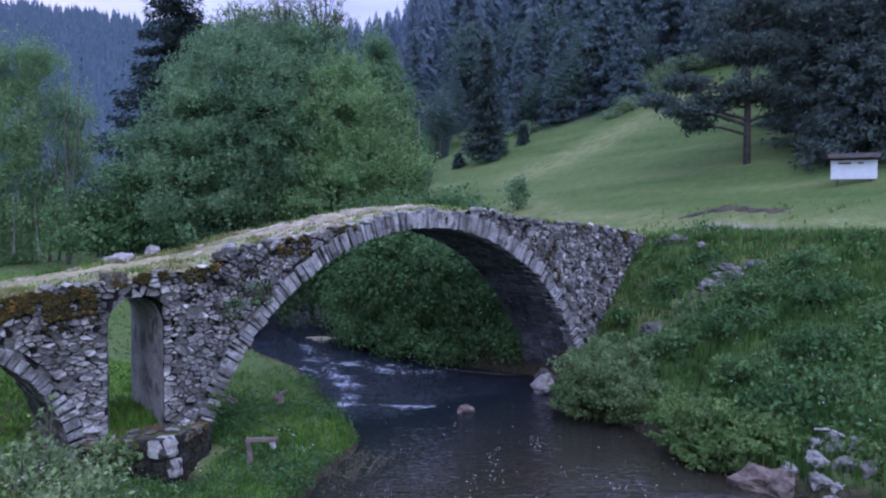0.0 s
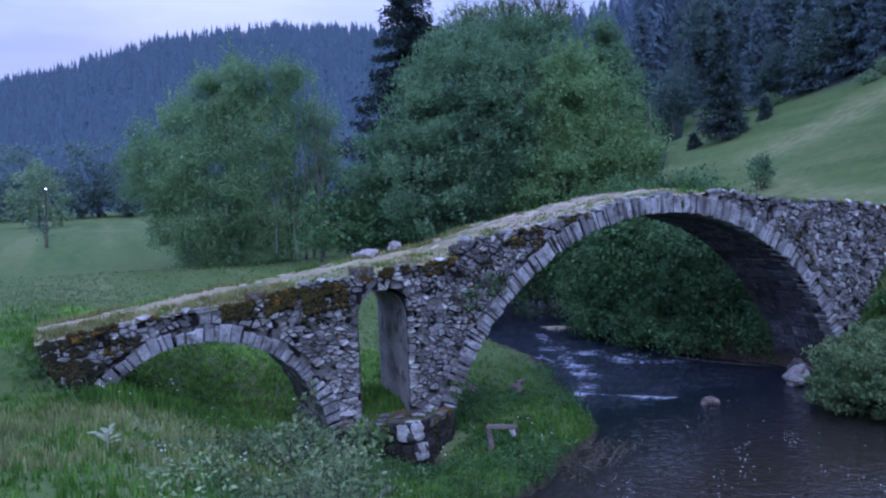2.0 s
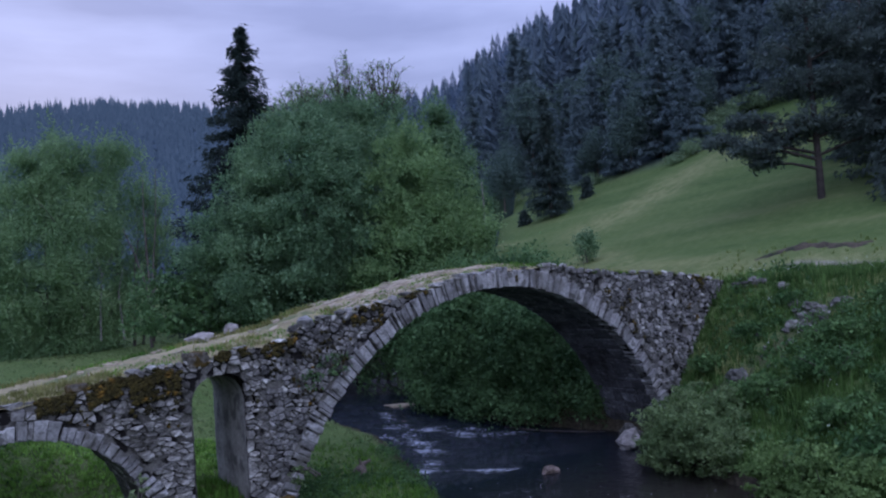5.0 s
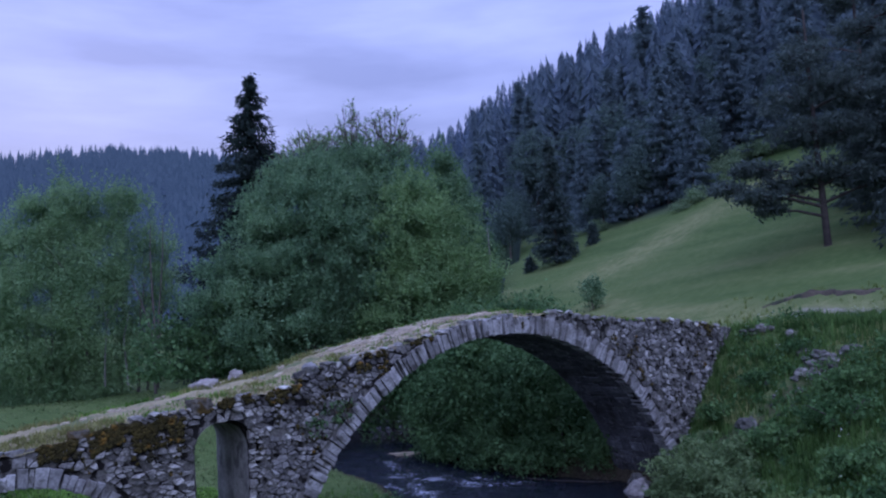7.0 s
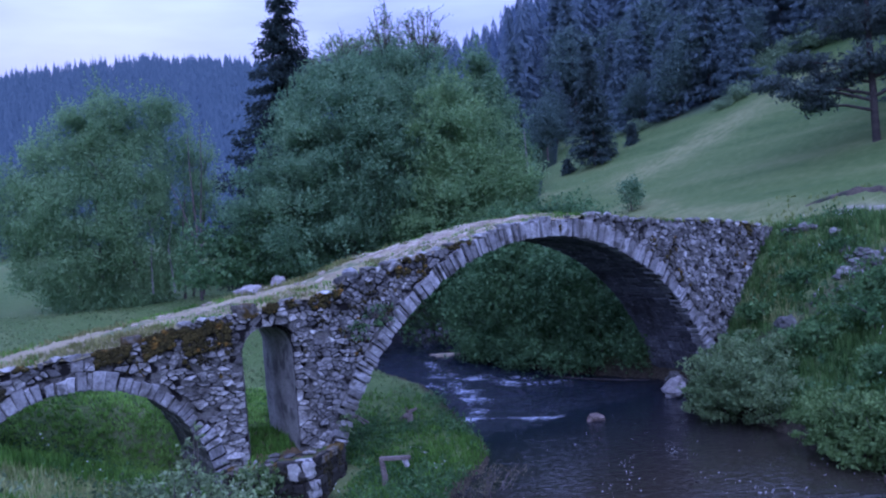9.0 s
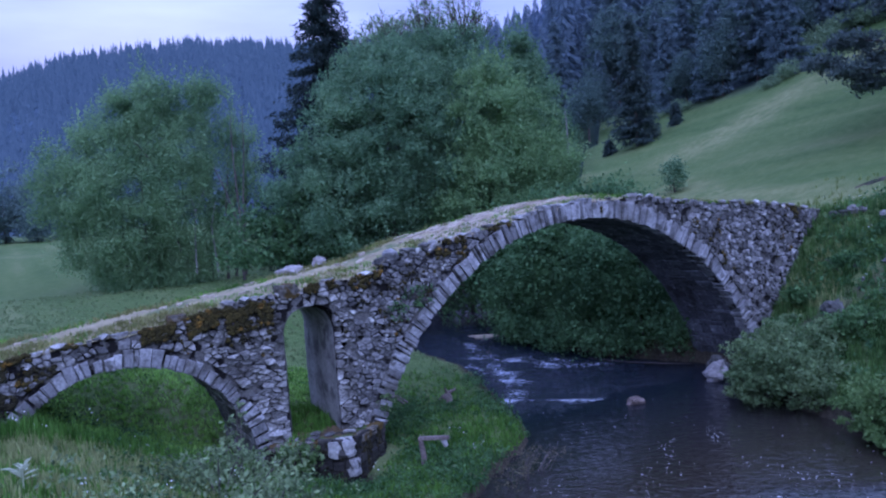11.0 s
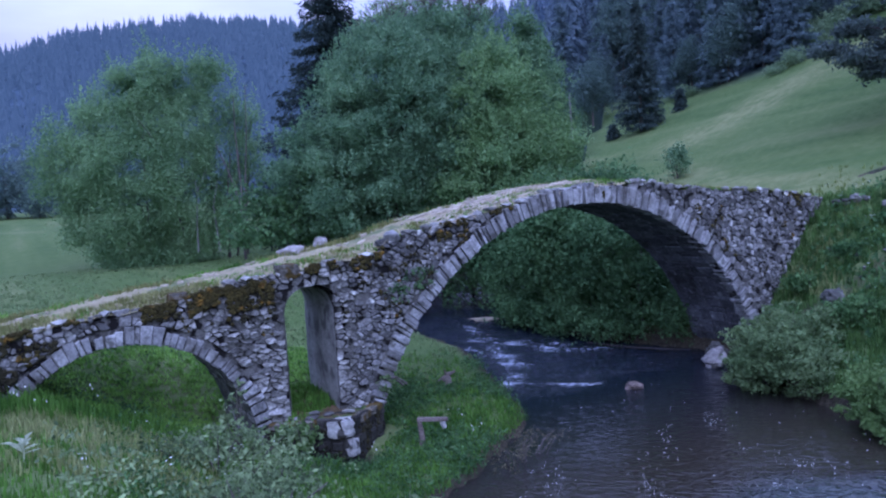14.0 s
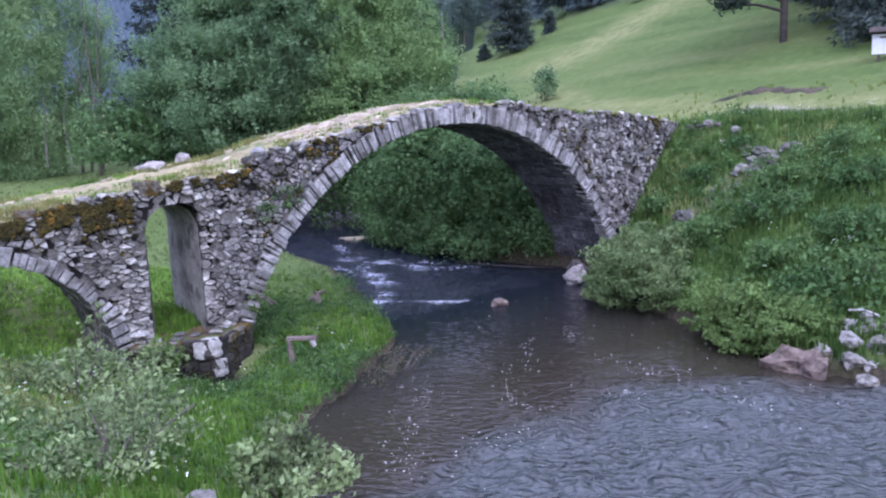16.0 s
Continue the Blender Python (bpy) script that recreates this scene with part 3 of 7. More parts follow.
def water_material():
    m = bpy.data.materials.new("river_water")
    m.use_nodes = True
    n, l = m.node_tree.nodes, m.node_tree.links
    b = n["Principled BSDF"]
    b.inputs["Base Color"].default_value = (0.017, 0.015, 0.011, 1)
    b.inputs["Roughness"].default_value, b.inputs["IOR"].default_value = 0.06, 1.33
    b.inputs["Specular IOR Level"].default_value = 0.6
    tc = n.new("ShaderNodeTexCoord")
    mp = n.new("ShaderNodeMapping")
    mp.inputs["Scale"].default_value = (1.9, 0.85, 1.0)
    spin = n.new("ShaderNodeMapping")
    spin.inputs["Rotation"].default_value = (0, 0, radians(-48))
    l.new(tc.outputs["Object"], spin.inputs["Vector"])
    l.new(spin.outputs[0], mp.inputs["Vector"])
    t1 = n.new("ShaderNodeTexNoise")
    t1.inputs["Scale"].default_value, t1.inputs["Detail"].default_value, t1.inputs["Distortion"].default_value = 2.5, 2, 0.1
    t2 = n.new("ShaderNodeTexNoise")
    t2.inputs["Scale"].default_value, t2.inputs["Detail"].default_value = 7.0, 3
    for t in (t1, t2):
        l.new(mp.outputs[0], t.inputs["Vector"])
    at = n.new("ShaderNodeAttribute")
    at.attribute_name = "lively"
    am = n.new("ShaderNodeMath")
    am.operation = "MULTIPLY_ADD"
    l.new(t2.outputs["Fac"], am.inputs[0])
    off = n.new("ShaderNodeMath")
    off.operation = "SUBTRACT"
    off.inputs[1].default_value = 0.5
    l.new(t1.outputs["Fac"], off.inputs[0])
    fold = n.new("ShaderNodeMath")
    fold.operation = "ABSOLUTE"
    l.new(off.outputs[0], fold.inputs[0])
    am.inputs[1].default_value = 0.16
    l.new(fold.outputs[0], am.inputs[2])
    h = n.new("ShaderNodeMath")
    h.operation = "MULTIPLY"
    l.new(am.outputs[0], h.inputs[0])
    l.new(at.outputs["Fac"], h.inputs[1])
    bp = n.new("ShaderNodeBump")
    bp.inputs["Strength"].default_value, bp.inputs["Distance"].default_value = 1.0, 0.22
    l.new(h.outputs[0], bp.inputs["Height"])
    l.new(bp.outputs[0], b.inputs["Normal"])
    # reflected sky is painted as a paler riffle downstream; the pool above is dark
    sky_mix = n.new("ShaderNodeMapRange")
    sky_mask = n.new("ShaderNodeAttribute")
    sky_mask.attribute_name = "sky_tone"
    l.new(sky_mask.outputs["Fac"], sky_mix.inputs["Value"])
    tone = n.new("ShaderNodeMix")
    tone.data_type = "RGBA"
    tone.inputs["B"].default_value = (0.068, 0.080, 0.078, 1)
    # brown over the near pool's gravel; under the arch, dark reflections are painted blue-black
    place = n.new("ShaderNodeSeparateXYZ")
    l.new(tc.outputs["Object"], place.inputs[0])
    deep = n.new("ShaderNodeMapRange")
    deep.inputs["From Min"].default_value, deep.inputs["From Max"].default_value = -5.0, 0.5
    l.new(place.outputs["Y"], deep.inputs["Value"])
    bed = n.new("ShaderNodeMix")
    bed.data_type = "RGBA"
    bed.inputs["A"].default_value, bed.inputs["B"].default_value = (0.031, 0.027, 0.019, 1), (0.008, 0.012, 0.020, 1)
    l.new(deep.outputs[0], bed.inputs["Factor"])
    l.new(bed.outputs["Result"], tone.inputs["A"])
    l.new(sky_mix.outputs[0], tone.inputs["Factor"])
    l.new(tone.outputs["Result"], b.inputs["Base Color"])
    # white water where the bed breaks the flow
    fo = n.new("ShaderNodeAttribute")
    fo.attribute_name = "foam"
    t3 = n.new("ShaderNodeTexNoise")
    t3.inputs["Scale"].default_value, t3.inputs["Detail"].default_value = 6.5, 8
    t3.inputs["Roughness"].default_value = 0.65
    l.new(mp.outputs[0], t3.inputs["Vector"])
    mm = n.new("ShaderNodeMath")
    mm.operation = "MULTIPLY_ADD"
    l.new(fo.outputs["Fac"], mm.inputs[0])
    mm.inputs[1].default_value = 0.50
    l.new(t3.outputs["Fac"], mm.inputs[2])
    rp = n.new("ShaderNodeValToRGB")
    rp.color_ramp.elements[0].position, rp.color_ramp.elements[1].position = 0.79, 1.02
    l.new(mm.outputs[0], rp.inputs["Fac"])
    d = n.new("ShaderNodeBsdfDiffuse")
    d.inputs["Color"].default_value = (0.46, 0.50, 0.56, 1)
    ms = n.new("ShaderNodeMixShader")
    l.new(rp.outputs[0], ms.inputs[0])
    l.new(b.outputs[0], ms.inputs[1])
    l.new(d.outputs[0], ms.inputs[2])
    l.new(ms.outputs[0], n["Material Output"].inputs["Surface"])
    return m


wx, wy = axis_steps(2, 21, 0.12, -40, 70, 1.12), axis_steps(-15, 14, 0.12, -130, 70, 1.12)
wp = np.stack(np.meshgrid(wx, wy, indexing="ij"), -1).reshape(-1, 2)
SHALLOWS = [(16.5, -11), (14.1, -9.6), (13.6, -9.0), (12.7, -7.7), (11.5, -6.9), (9.5, -7.1), (8.1, -6.7), (6.7, -7.0), (5.8, -7.3), (3, -8), (-30, -60), (0, -130)]
below = inside(wp, SHALLOWS)
fringe = distance(wp, SHALLOWS[:10]) * np.where(below, 1, -1) + 0.35 * wobble(wp, 0.9)
calm = 0.06 + 3.2 * step(-0.9, 0.7, fringe) + 0.6 * step(0.0, 2.0, wp[:, 1]) + 0.8 * step(2.5, 5.0, wp[:, 1])
calm += 0.55 * np.exp(-((wp[:, 0] - 8.5) / 1.1) ** 2 - ((wp[:, 1] + 5.0) / 1.3) ** 2)
along = wp[:, 1] * 0.8 + wp[:, 0] * 0.6
across = wp[:, 0] * 0.8 - wp[:, 1] * 0.6
ripple = np.zeros(len(wp))
for k in np.nonzero(inside(wp, RIVER))[0]:
    a_, c_ = along[k], across[k]
    bend_ = 0.7 * noise.noise(Vector((a_ * 0.35, c_ * 0.35, 7)))
    ripple[k] = 0.016 * noise.noise(Vector((a_ * 1.5 + bend_, c_ * 0.6, 1))) + 0.020 * noise.noise(Vector((a_ * 3.4 + bend_, c_ * 1.5, 4)))
wz = ripple * np.minimum(calm, 2.0) ** 2 * 1.7
wz += 0.10 * step(9.5, 11.5, wp[:, 1])
ii = np.arange(len(wp)).reshape(len(wx), len(wy))
wq = np.stack([ii[:-1, :-1], ii[1:, :-1], ii[1:, 1:], ii[:-1, 1:]], -1).reshape(-1, 4)
keep = inside(wp, RIVER) | (np.minimum(distance(wp, LEFT_BANK), distance(wp, RIGHT_BANK)) < 1.0)
wq = wq[keep[wq].all(1)]
water_me = mesh_of("river", np.c_[wp, wz], wq, smooth=True)
lively = water_me.attributes.new("lively", "FLOAT", "POINT")
lively.data.foreach_set("value", (0.12 + 0.88 * calm).astype(np.float32))
# mask for the riffle's painted sky tone
sky_tone = water_me.attributes.new("sky_tone", "FLOAT", "POINT")
sky_tone.data.foreach_set("value", step(-0.6, 0.8, fringe).astype(np.float32))
foam = water_me.attributes.new("foam", "FLOAT", "POINT")
rapids = np.zeros(len(wp))
flow = wp + 0.22 * np.stack([wobble(wp, 0.5), wobble(wp, 0.4, 2.0)], 1)
for line, wide_, much in (([(11.9, 2.7), (12.5, 2.35), (13.0, 1.85), (13.35, 1.1), (13.8, 0.75)], 0.36, 0.88), ([(15.4, 9.2), (15.0, 7.8), (14.2, 5.6), (13.6, 4.1), (12.9, 3.1)], 0.70, 0.76),
                          ([(15.6, 8.5), (15.7, 6.7), (16.0, 5.4), (16.7, 4.6), (17.2, 4.2)], 0.55, 0.80), ([(16.2, 7.4), (16.6, 6.0), (17.0, 5.2)], 0.25, 0.7), ([(16.4, 11.4), (15.9, 9.9)], 0.5, 0.7),
                          ([(14.3, 7.9), (13.9, 6.4)], 0.35, 0.7)):
    rapids = np.maximum(rapids, much * np.exp(-(distance(flow, line) / wide_) ** 2) * (0.78 + 0.30 * wobble(wp, 0.55, 1.0)))
rapids = np.maximum(rapids, 0.30 * step(-0.3, 0.6, fringe))
foam.data.foreach_set("value", rapids.astype(np.float32))
tagged(part("river", water_me, water_material()), "dark shallow river with small rapids", "water", kind="structure")


# ---------------------------------------------------------------- the stone bridge
WIDE = 2.34
MAIN = (13.25, -1.46, 6.32)
SMALL = (2.12, 0.46, 2.41)
JAMB_L, JAMB_R, LINTEL = 5.24, 6.34, 3.56
SPRING, JAMB_FAR = 3.02, 6.52
TOP_X = [-0.7, 0, 1.24, 2.95, 4.18, 5.35, 6.35, 7.5, 7.62, 9.3, 10.7, 12.04, 13.82, 15.2, 16.56, 18.3, 20.14, 22.66, 23.6]
TOP_Z = [3.17, 3.27, 3.43, 3.55, 3.82, 3.95, 4.04, 4.12, 4.42, 4.66, 4.90, 5.15, 5.30, 5.33, 5.10, 4.97, 4.84, 4.48, 4.3]


def top_z(x):
    return float(np.interp(x, TOP_X, TOP_Z))


def arc(circle, a0, a1, n, grow=0.0):
    cx, cz, r = circle
    return [(cx + (r + grow) * math.cos(a0 + (a1 - a0) * i / n), cz + (r + grow) * math.sin(a0 + (a1 - a0) * i / n)) for i in range(n + 1)]


bridge = empty("stone_bridge", (10.0, WIDE / 2, 0.0), "old humpback rubble-stone bridge with two arches, mossy and overgrown", "bridge")
low = -0.5
a_main, a_small = math.asin((low + 1.46) / 6.32), math.asin((low - 0.46) / 2.41)
ring_low = [(x, top_z(x) - 0.10) for x in np.arange(-0.65, 23.5, 0.25)]
outline = ring_low + [(23.5, low)]
outline += arc(MAIN, a_main, math.pi - a_main, 60)
half_w, mid_x = (JAMB_FAR - JAMB_L) / 2, (JAMB_FAR + JAMB_L) / 2
outline += [(JAMB_FAR, low)] + [(mid_x + half_w * math.cos(math.pi * k / 14), SPRING + 0.56 * math.sin(math.pi * k / 14)) for k in range(15)] + [(JAMB_L, low)]
outline += arc(SMALL, a_small, math.pi - a_small, 40) + [(-0.65, low)]


def extrude_outline(name, poly, y0, y1):
    bm = bmesh.new()
    f = bm.faces.new([bm.verts.new((x, y0, z)) for x, z in poly])
    bmesh.ops.recalc_face_normals(bm, faces=[f])
    r = bmesh.ops.extrude_face_region(bm, geom=[f])
    bmesh.ops.translate(bm, verts=[v for v in r["geom"] if isinstance(v, bmesh.types.BMVert)], vec=(0, y1 - y0, 0))
    bmesh.ops.recalc_face_normals(bm, faces=bm.faces)
    bmesh.ops.triangulate(bm, faces=[q for q in bm.faces if len(q.verts) > 4])
    me = bpy.data.meshes.new(name)
    bm.to_mesh(me)
    bm.free()
    return me


wall = part("spandrel_wall", extrude_outline("spandrel_wall", outline, 0.05, WIDE - 0.06), M_MORTAR, bridge, "rubble masonry core with deep dark joints")

# ring stones
rng = np.random.default_rng(4)


def wedge(circle, a0, a1, r0, r1, y0, y1, jit, gap=0.009):
    """A ring stone between two angles and two radii, its face edges bevelled."""
    cx, cz, r = circle
    ga = gap / r
    verts = []
    rows = ((y1, 0.0), (y0 + 0.018, 0.0), (y0, 0.014))
    for y, inset in rows:
        ia = inset / r
        for a, rr in ((a0 + ga + ia, r0 + inset), (a1 - ga - ia, r0 + inset), (a1 - ga - ia, r1 - inset), (a0 + ga + ia, r1 - inset)):
            verts.append((cx + rr * math.cos(a) + jit[0] + 0.012 * rng.normal(), y + jit[1] + 0.009 * rng.normal(), cz + rr * math.sin(a) + jit[2] + 0.011 * rng.normal()))
    faces = []
    for k in (0, 4):
        for i in range(4):
            faces.append((k + i, k + (i + 1) % 4, k + 4 + (i + 1) % 4, k + 4 + i))
    faces.append((8, 9, 10, 11))
    return verts, faces


def ring_of(circle, a_from, a_to, widths, thick, name, parent, mat):
    a = a_from
    while a < a_to:
        w = widths[0] + (widths[1] - widths[0]) * rng.random()
        b = a + w / (circle[2] + 0.2)
        t = thick((a + b) / 2) + 0.15 * (rng.random() - 0.6)
        jit = (0, 0.034 * rng.normal(), 0)
        skew = 0.18 * rng.normal() * (b - a)
        v, f = wedge(circle, a + max(0, skew), b, circle[2] - 0.012 + 0.006 * rng.normal(), circle[2] + t, -0.045, 0.34, jit)
        part(name, mixed_mesh(name, v, f), mat, parent)
        a = b


main_ring = part("main_arch", extrude_outline("main_arch", arc(MAIN, a_main, math.pi - a_main, 60, 0.005) + arc(MAIN, math.pi - a_main, a_main, 60, 0.40), 0.03, 0.3), M_MORTAR, bridge, "wide segmental arch ring of pale dressed stone")
small_ring = part("small_arch", extrude_outline("small_arch", arc(SMALL, a_small, math.pi - a_small, 40, 0.005) + arc(SMALL, math.pi - a_small, a_small, 40, 0.28), 0.03, 0.3), M_MORTAR, bridge, "small round flood arch ring of pale stone")
ring_of(MAIN, a_main, math.pi - a_main, (0.08, 0.23), lambda a: 0.34 + 0.10 * math.sin(a) ** 3, "voussoir", main_ring, M_VOUSSOIR)
ring_of(SMALL, 0.0, math.pi + 0.1, (0.10, 0.26), lambda a: 0.29, "voussoir", small_ring, M_VOUSSOIR)


def vault(circle, a_from, a_to, name, mat):
    """Courses of stones lining a barrel, joined, and the ring of the far face."""
    pieces, a = [], a_from
    cx, cz, r = circle
    while a < a_to:
        b = a + (0.10 + 0.22 * rng.random()) / r
        y = 0.30
        while y < WIDE - 0.3:
            y2 = min(y + 0.25 + 0.4 * rng.random(), WIDE - 0.28)
            p = 0.004 + 0.035 * rng.random() ** 2
            g = 0.004 + 0.014 * rng.random()
            ga = g / r
            verts = []
            for rr, i in ((r + 0.05, 0), (r - p * 0.5, 0), (r - p, 0.02)):
                ia = i / r
                for aa, yy in ((a + ga + ia, y + g + i), (b - ga - ia, y + g + i), (b - ga - ia, y2 - g - i), (a + ga + ia, y2 - g - i)):
                    verts.append((cx + rr * math.cos(aa), yy, cz + rr * math.sin(aa)))
            faces = [(k + i, k + (i + 1) % 4, k + 4 + (i + 1) % 4, k + 4 + i) for k in (0, 4) for i in range(4)] + [(8, 9, 10, 11)]
            pieces.append((verts, faces))
            y = y2
        a = b
    v, f = join(pieces)
    tagged(part(name, mixed_mesh(name, v, f), mat, bridge, "dark stone lining of the barrel"), kind="stuff")
    pieces, a = [], a_from
    while a < a_to:
        b = a + (0.18 + 0.1 * rng.random()) / r
        v, f = wedge(circle, a, b, r - 0.02, r + 0.38, -0.05, 0.34, (0, 0, 0))
        pieces.append(([(x, WIDE - y, z) for x, y, z in v], [q[::-1] for q in f]))
        a = b
    v, f = join(pieces)
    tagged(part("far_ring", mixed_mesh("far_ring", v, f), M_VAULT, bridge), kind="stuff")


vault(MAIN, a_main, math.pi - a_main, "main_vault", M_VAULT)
vault(SMALL, 0.0, math.pi, "small_vault", M_STONE_J)

# rubble of the near face: irregular stones fitted to one another


def clip(poly, nx, nz, d):
    """Keep the part of a polygon where nx * x + nz * z <= d."""
    out = []
    for i, (x, z) in enumerate(poly):
        x2, z2 = poly[(i + 1) % len(poly)]
        s, s2 = nx * x + nz * z - d, nx * x2 + nz * z2 - d
        if s <= 0:
            out.append((x, z))
        if s * s2 < 0:
            t = s / (s - s2)
            out.append((x + t * (x2 - x), z + t * (z2 - z)))
    return out


def face_floor(x):
    return float(np.interp(x, [-1.3, 0, 2.5, 4.5, 5, 7, 19.3, 20.0, 22.6, 23.6], [1.9, 1.9, 1.0, 0.2, 0.1, 0.0, 0.6, 1.2, 3.8, 4.2]))


def ring_thick(x, z, circle):
    a = math.atan2(z - circle[1], x - circle[0])
    return 0.315 if circle is SMALL else 0.35 + 0.10 * max(0, math.sin(a)) ** 3


def on_face(x, z, slack=0.0):
    if not (-0.65 < x < 23.4 and face_floor(x) - 0.2 < z < top_z(x) - 0.02):
        return False
    for c in (MAIN, SMALL):
        if math.hypot(x - c[0], z - c[1]) < c[2] + ring_thick(x, z, c) + slack:
            return False
    return not (JAMB_L - slack < x < JAMB_R + slack and z < LINTEL + slack)


def grain(x, z):
    """Stone pitch along and up, and flatness, for each part of the wall."""
    if 3.9 < x < JAMB_L + 0.1 and z < 3.0:
        return 0.17, 0.080, 2.3
    if x > 15.0:
        return 0.150, 0.120, 1.18
    if z > top_z(x) - 0.45:
        return 0.160, 0.112, 1.45
    return 0.140, 0.094, 1.55


seeds, flats = [], []
z = -0.1
while z < 5.5:
    x, lift = -1.3 + rng.random() * 0.15, []
    while x < 23.5:
        sx, sz, flat_ = grain(x, z)
        px, pz = x + rng.normal() * sx * 0.30, z + rng.normal() * sz * 0.42
        # rows are 0.085 apart: coarser parts keep fewer of them
        if on_face(px, pz, 0.03) and rng.random() < 0.085 / sz * 0.86:
            seeds.append((px, pz))
            flats.append(flat_)
        x += sx * (0.65 + 0.7 * rng.random())
    z += 0.085
seeds = np.array(seeds)
near_stones, far_pieces = [], []
for i, (px, pz) in enumerate(seeds):
    STRETCH = flats[i]
    d = np.hypot(seeds[:, 0] - px, (seeds[:, 1] - pz) * STRETCH)
    poly = [(px - 0.24, pz - 0.16), (px + 0.24, pz - 0.16), (px + 0.24, pz + 0.16), (px - 0.24, pz + 0.16)]
    for j in np.argsort(d)[1:16]:
        nx, nz = seeds[j, 0] - px, (seeds[j, 1] - pz) * STRETCH ** 2
        mx, mz = (seeds[j, 0] + px) / 2, (seeds[j, 1] + pz) / 2
        poly = clip(poly, nx, nz, nx * mx + nz * mz)
    for c in (MAIN, SMALL):
        ux, uz = px - c[0], pz - c[1]
        h = math.hypot(ux, uz)
        r = c[2] + ring_thick(px, pz, c) + 0.008
        if h - r < 0.4:
            poly = clip(poly, -ux / h, -uz / h, -(r + (c[0] * ux + c[1] * uz) / h))
    slope = (top_z(px + 0.1) - top_z(px - 0.1)) / 0.2
    slope = slope if abs(slope) < 0.6 else 0.2
    poly = clip(poly, -slope, 1.0, top_z(px) - slope * px + 0.03 * rng.normal())
    if pz < LINTEL:
        poly = clip(poly, 1, 0, JAMB_L) if px < JAMB_L else clip(poly, -1, 0, -JAMB_R) if px > JAMB_R and px < 8 else poly
    elif JAMB_L - 0.1 < px < JAMB_R + 0.1:
        poly = clip(poly, 0, -1, -(LINTEL - 0.02))
    poly = clip(poly, -1, 0, 0.66) if poly else poly
    if len(poly) < 3:
        continue
    cx, cz = sum(p[0] for p in poly) / len(poly), sum(p[1] for p in poly) / len(poly)
    area = 0.5 * abs(sum(poly[k][0] * poly[(k + 1) % len(poly)][1] - poly[(k + 1) % len(poly)][0] * poly[k][1] for k in range(len(poly))))
    if area < 0.0022 or rng.random() < 0.10:
        continue
    size = math.sqrt(area)
    shrink = max(0.6, 1 - ((0.010 if px > 15 else 0.006) + 0.050 * rng.random() ** 2) / size)
    proud = 0.018 + 0.070 * rng.random() ** 1.5
    tilt = rng.normal(size=2) * 0.13
    bev = 0.05 + (0.22 if px > 15 else 0.14) * rng.random()
    corner = []
    for q in range(len(poly)):
        (x, z), (x0, z0), (x1, z1) = poly[q], poly[q - 1], poly[(q + 1) % len(poly)]
        corner += [((x + (x0 - x) * bev - cx) * shrink, (z + (z0 - z) * bev - cz) * shrink), ((x + (x1 - x) * bev - cx) * shrink, (z + (z1 - z) * bev - cz) * shrink)]
    k = len(corner)
    rim = 0.055 - proud * 0.45
    verts = [(x, 0.075, z) for x, z in corner]
    verts += [(x, rim + 0.5 * (tilt[0] * x + tilt[1] * z), z) for x, z in corner]
    verts += [(x * (0.80 + 0.16 * rng.random()), 0.050 - proud + tilt[0] * x + tilt[1] * z + 0.008 * rng.normal(), z * (0.80 + 0.16 * rng.random())) for x, z in corner]
    faces = [(a + q, a + (q + 1) % k, a + k + (q + 1) % k, a + k + q) for a in (0, k) for q in range(k)] + [(2 * k + q, 2 * k + (q + 1) % k, 3 * k) for q in range(k)]
    verts.append((0.02 * rng.normal(), 0.045 - proud + 0.007 * rng.normal(), 0.015 * rng.normal()))
    near_stones.append((cx, cz, verts, faces))
# the first 300 toward the visitor's bank are single stones, the others one piece
near_stones.sort(key=lambda s: s[0])
chosen = [s for s in near_stones if 3.2 < s[0] < 9.4][:300]
ids = set(id(s) for s in chosen)
for cx, cz, verts, faces in chosen:
    st = part("stone", mixed_mesh("stone", verts, faces), M_STONE, wall, at=(cx, 0, cz))
rest = [s for s in near_stones if id(s) not in ids]
v, f = join([([(x + s[0], y, z + s[1]) for x, y, z in s[2]], s[3]) for s in rest])
tagged(part("rubble_facing", mixed_mesh("rubble_facing", v, f), M_STONE_J, wall), kind="stuff")

# far face, plain coursed rubble
pieces = []
zz = 0.4
while zz < 5.2:
    x = -0.6
    while x < 23.3:
        w = 0.22 + 0.2 * rng.random()
        if on_face(x + w / 2, zz + 0.09, 0.05) and not (JAMB_L - 0.3 < x < JAMB_FAR + 0.1 and zz < LINTEL) and top_z(x) > zz + 0.25:
            y = WIDE - 0.08
            p = 0.06 + 0.05 * rng.random()
            vs = [(x + a * w, y, zz + b * 0.17) for a, b in ((0.03, 0.05), (0.97, 0.05), (0.97, 0.95), (0.03, 0.95))]
            vs += [(x + w / 2 + (q[0] - x - w / 2) * 0.85, y + p, zz + 0.085 + (q[2] - zz - 0.085) * 0.8) for q in vs]
            pieces.append((vs, [(0, 4, 5, 1), (1, 5, 6, 2), (2, 6, 7, 3), (3, 7, 4, 0), (4, 7, 6, 5)]))
        x += w
    zz += 0.17
v, f = join(pieces)
tagged(part("far_facing", mixed_mesh("far_facing", v, f), M_STONE_J, wall), kind="stuff")

# the narrow opening through the pier: plastered jambs, corner stones, and the cutwater base below

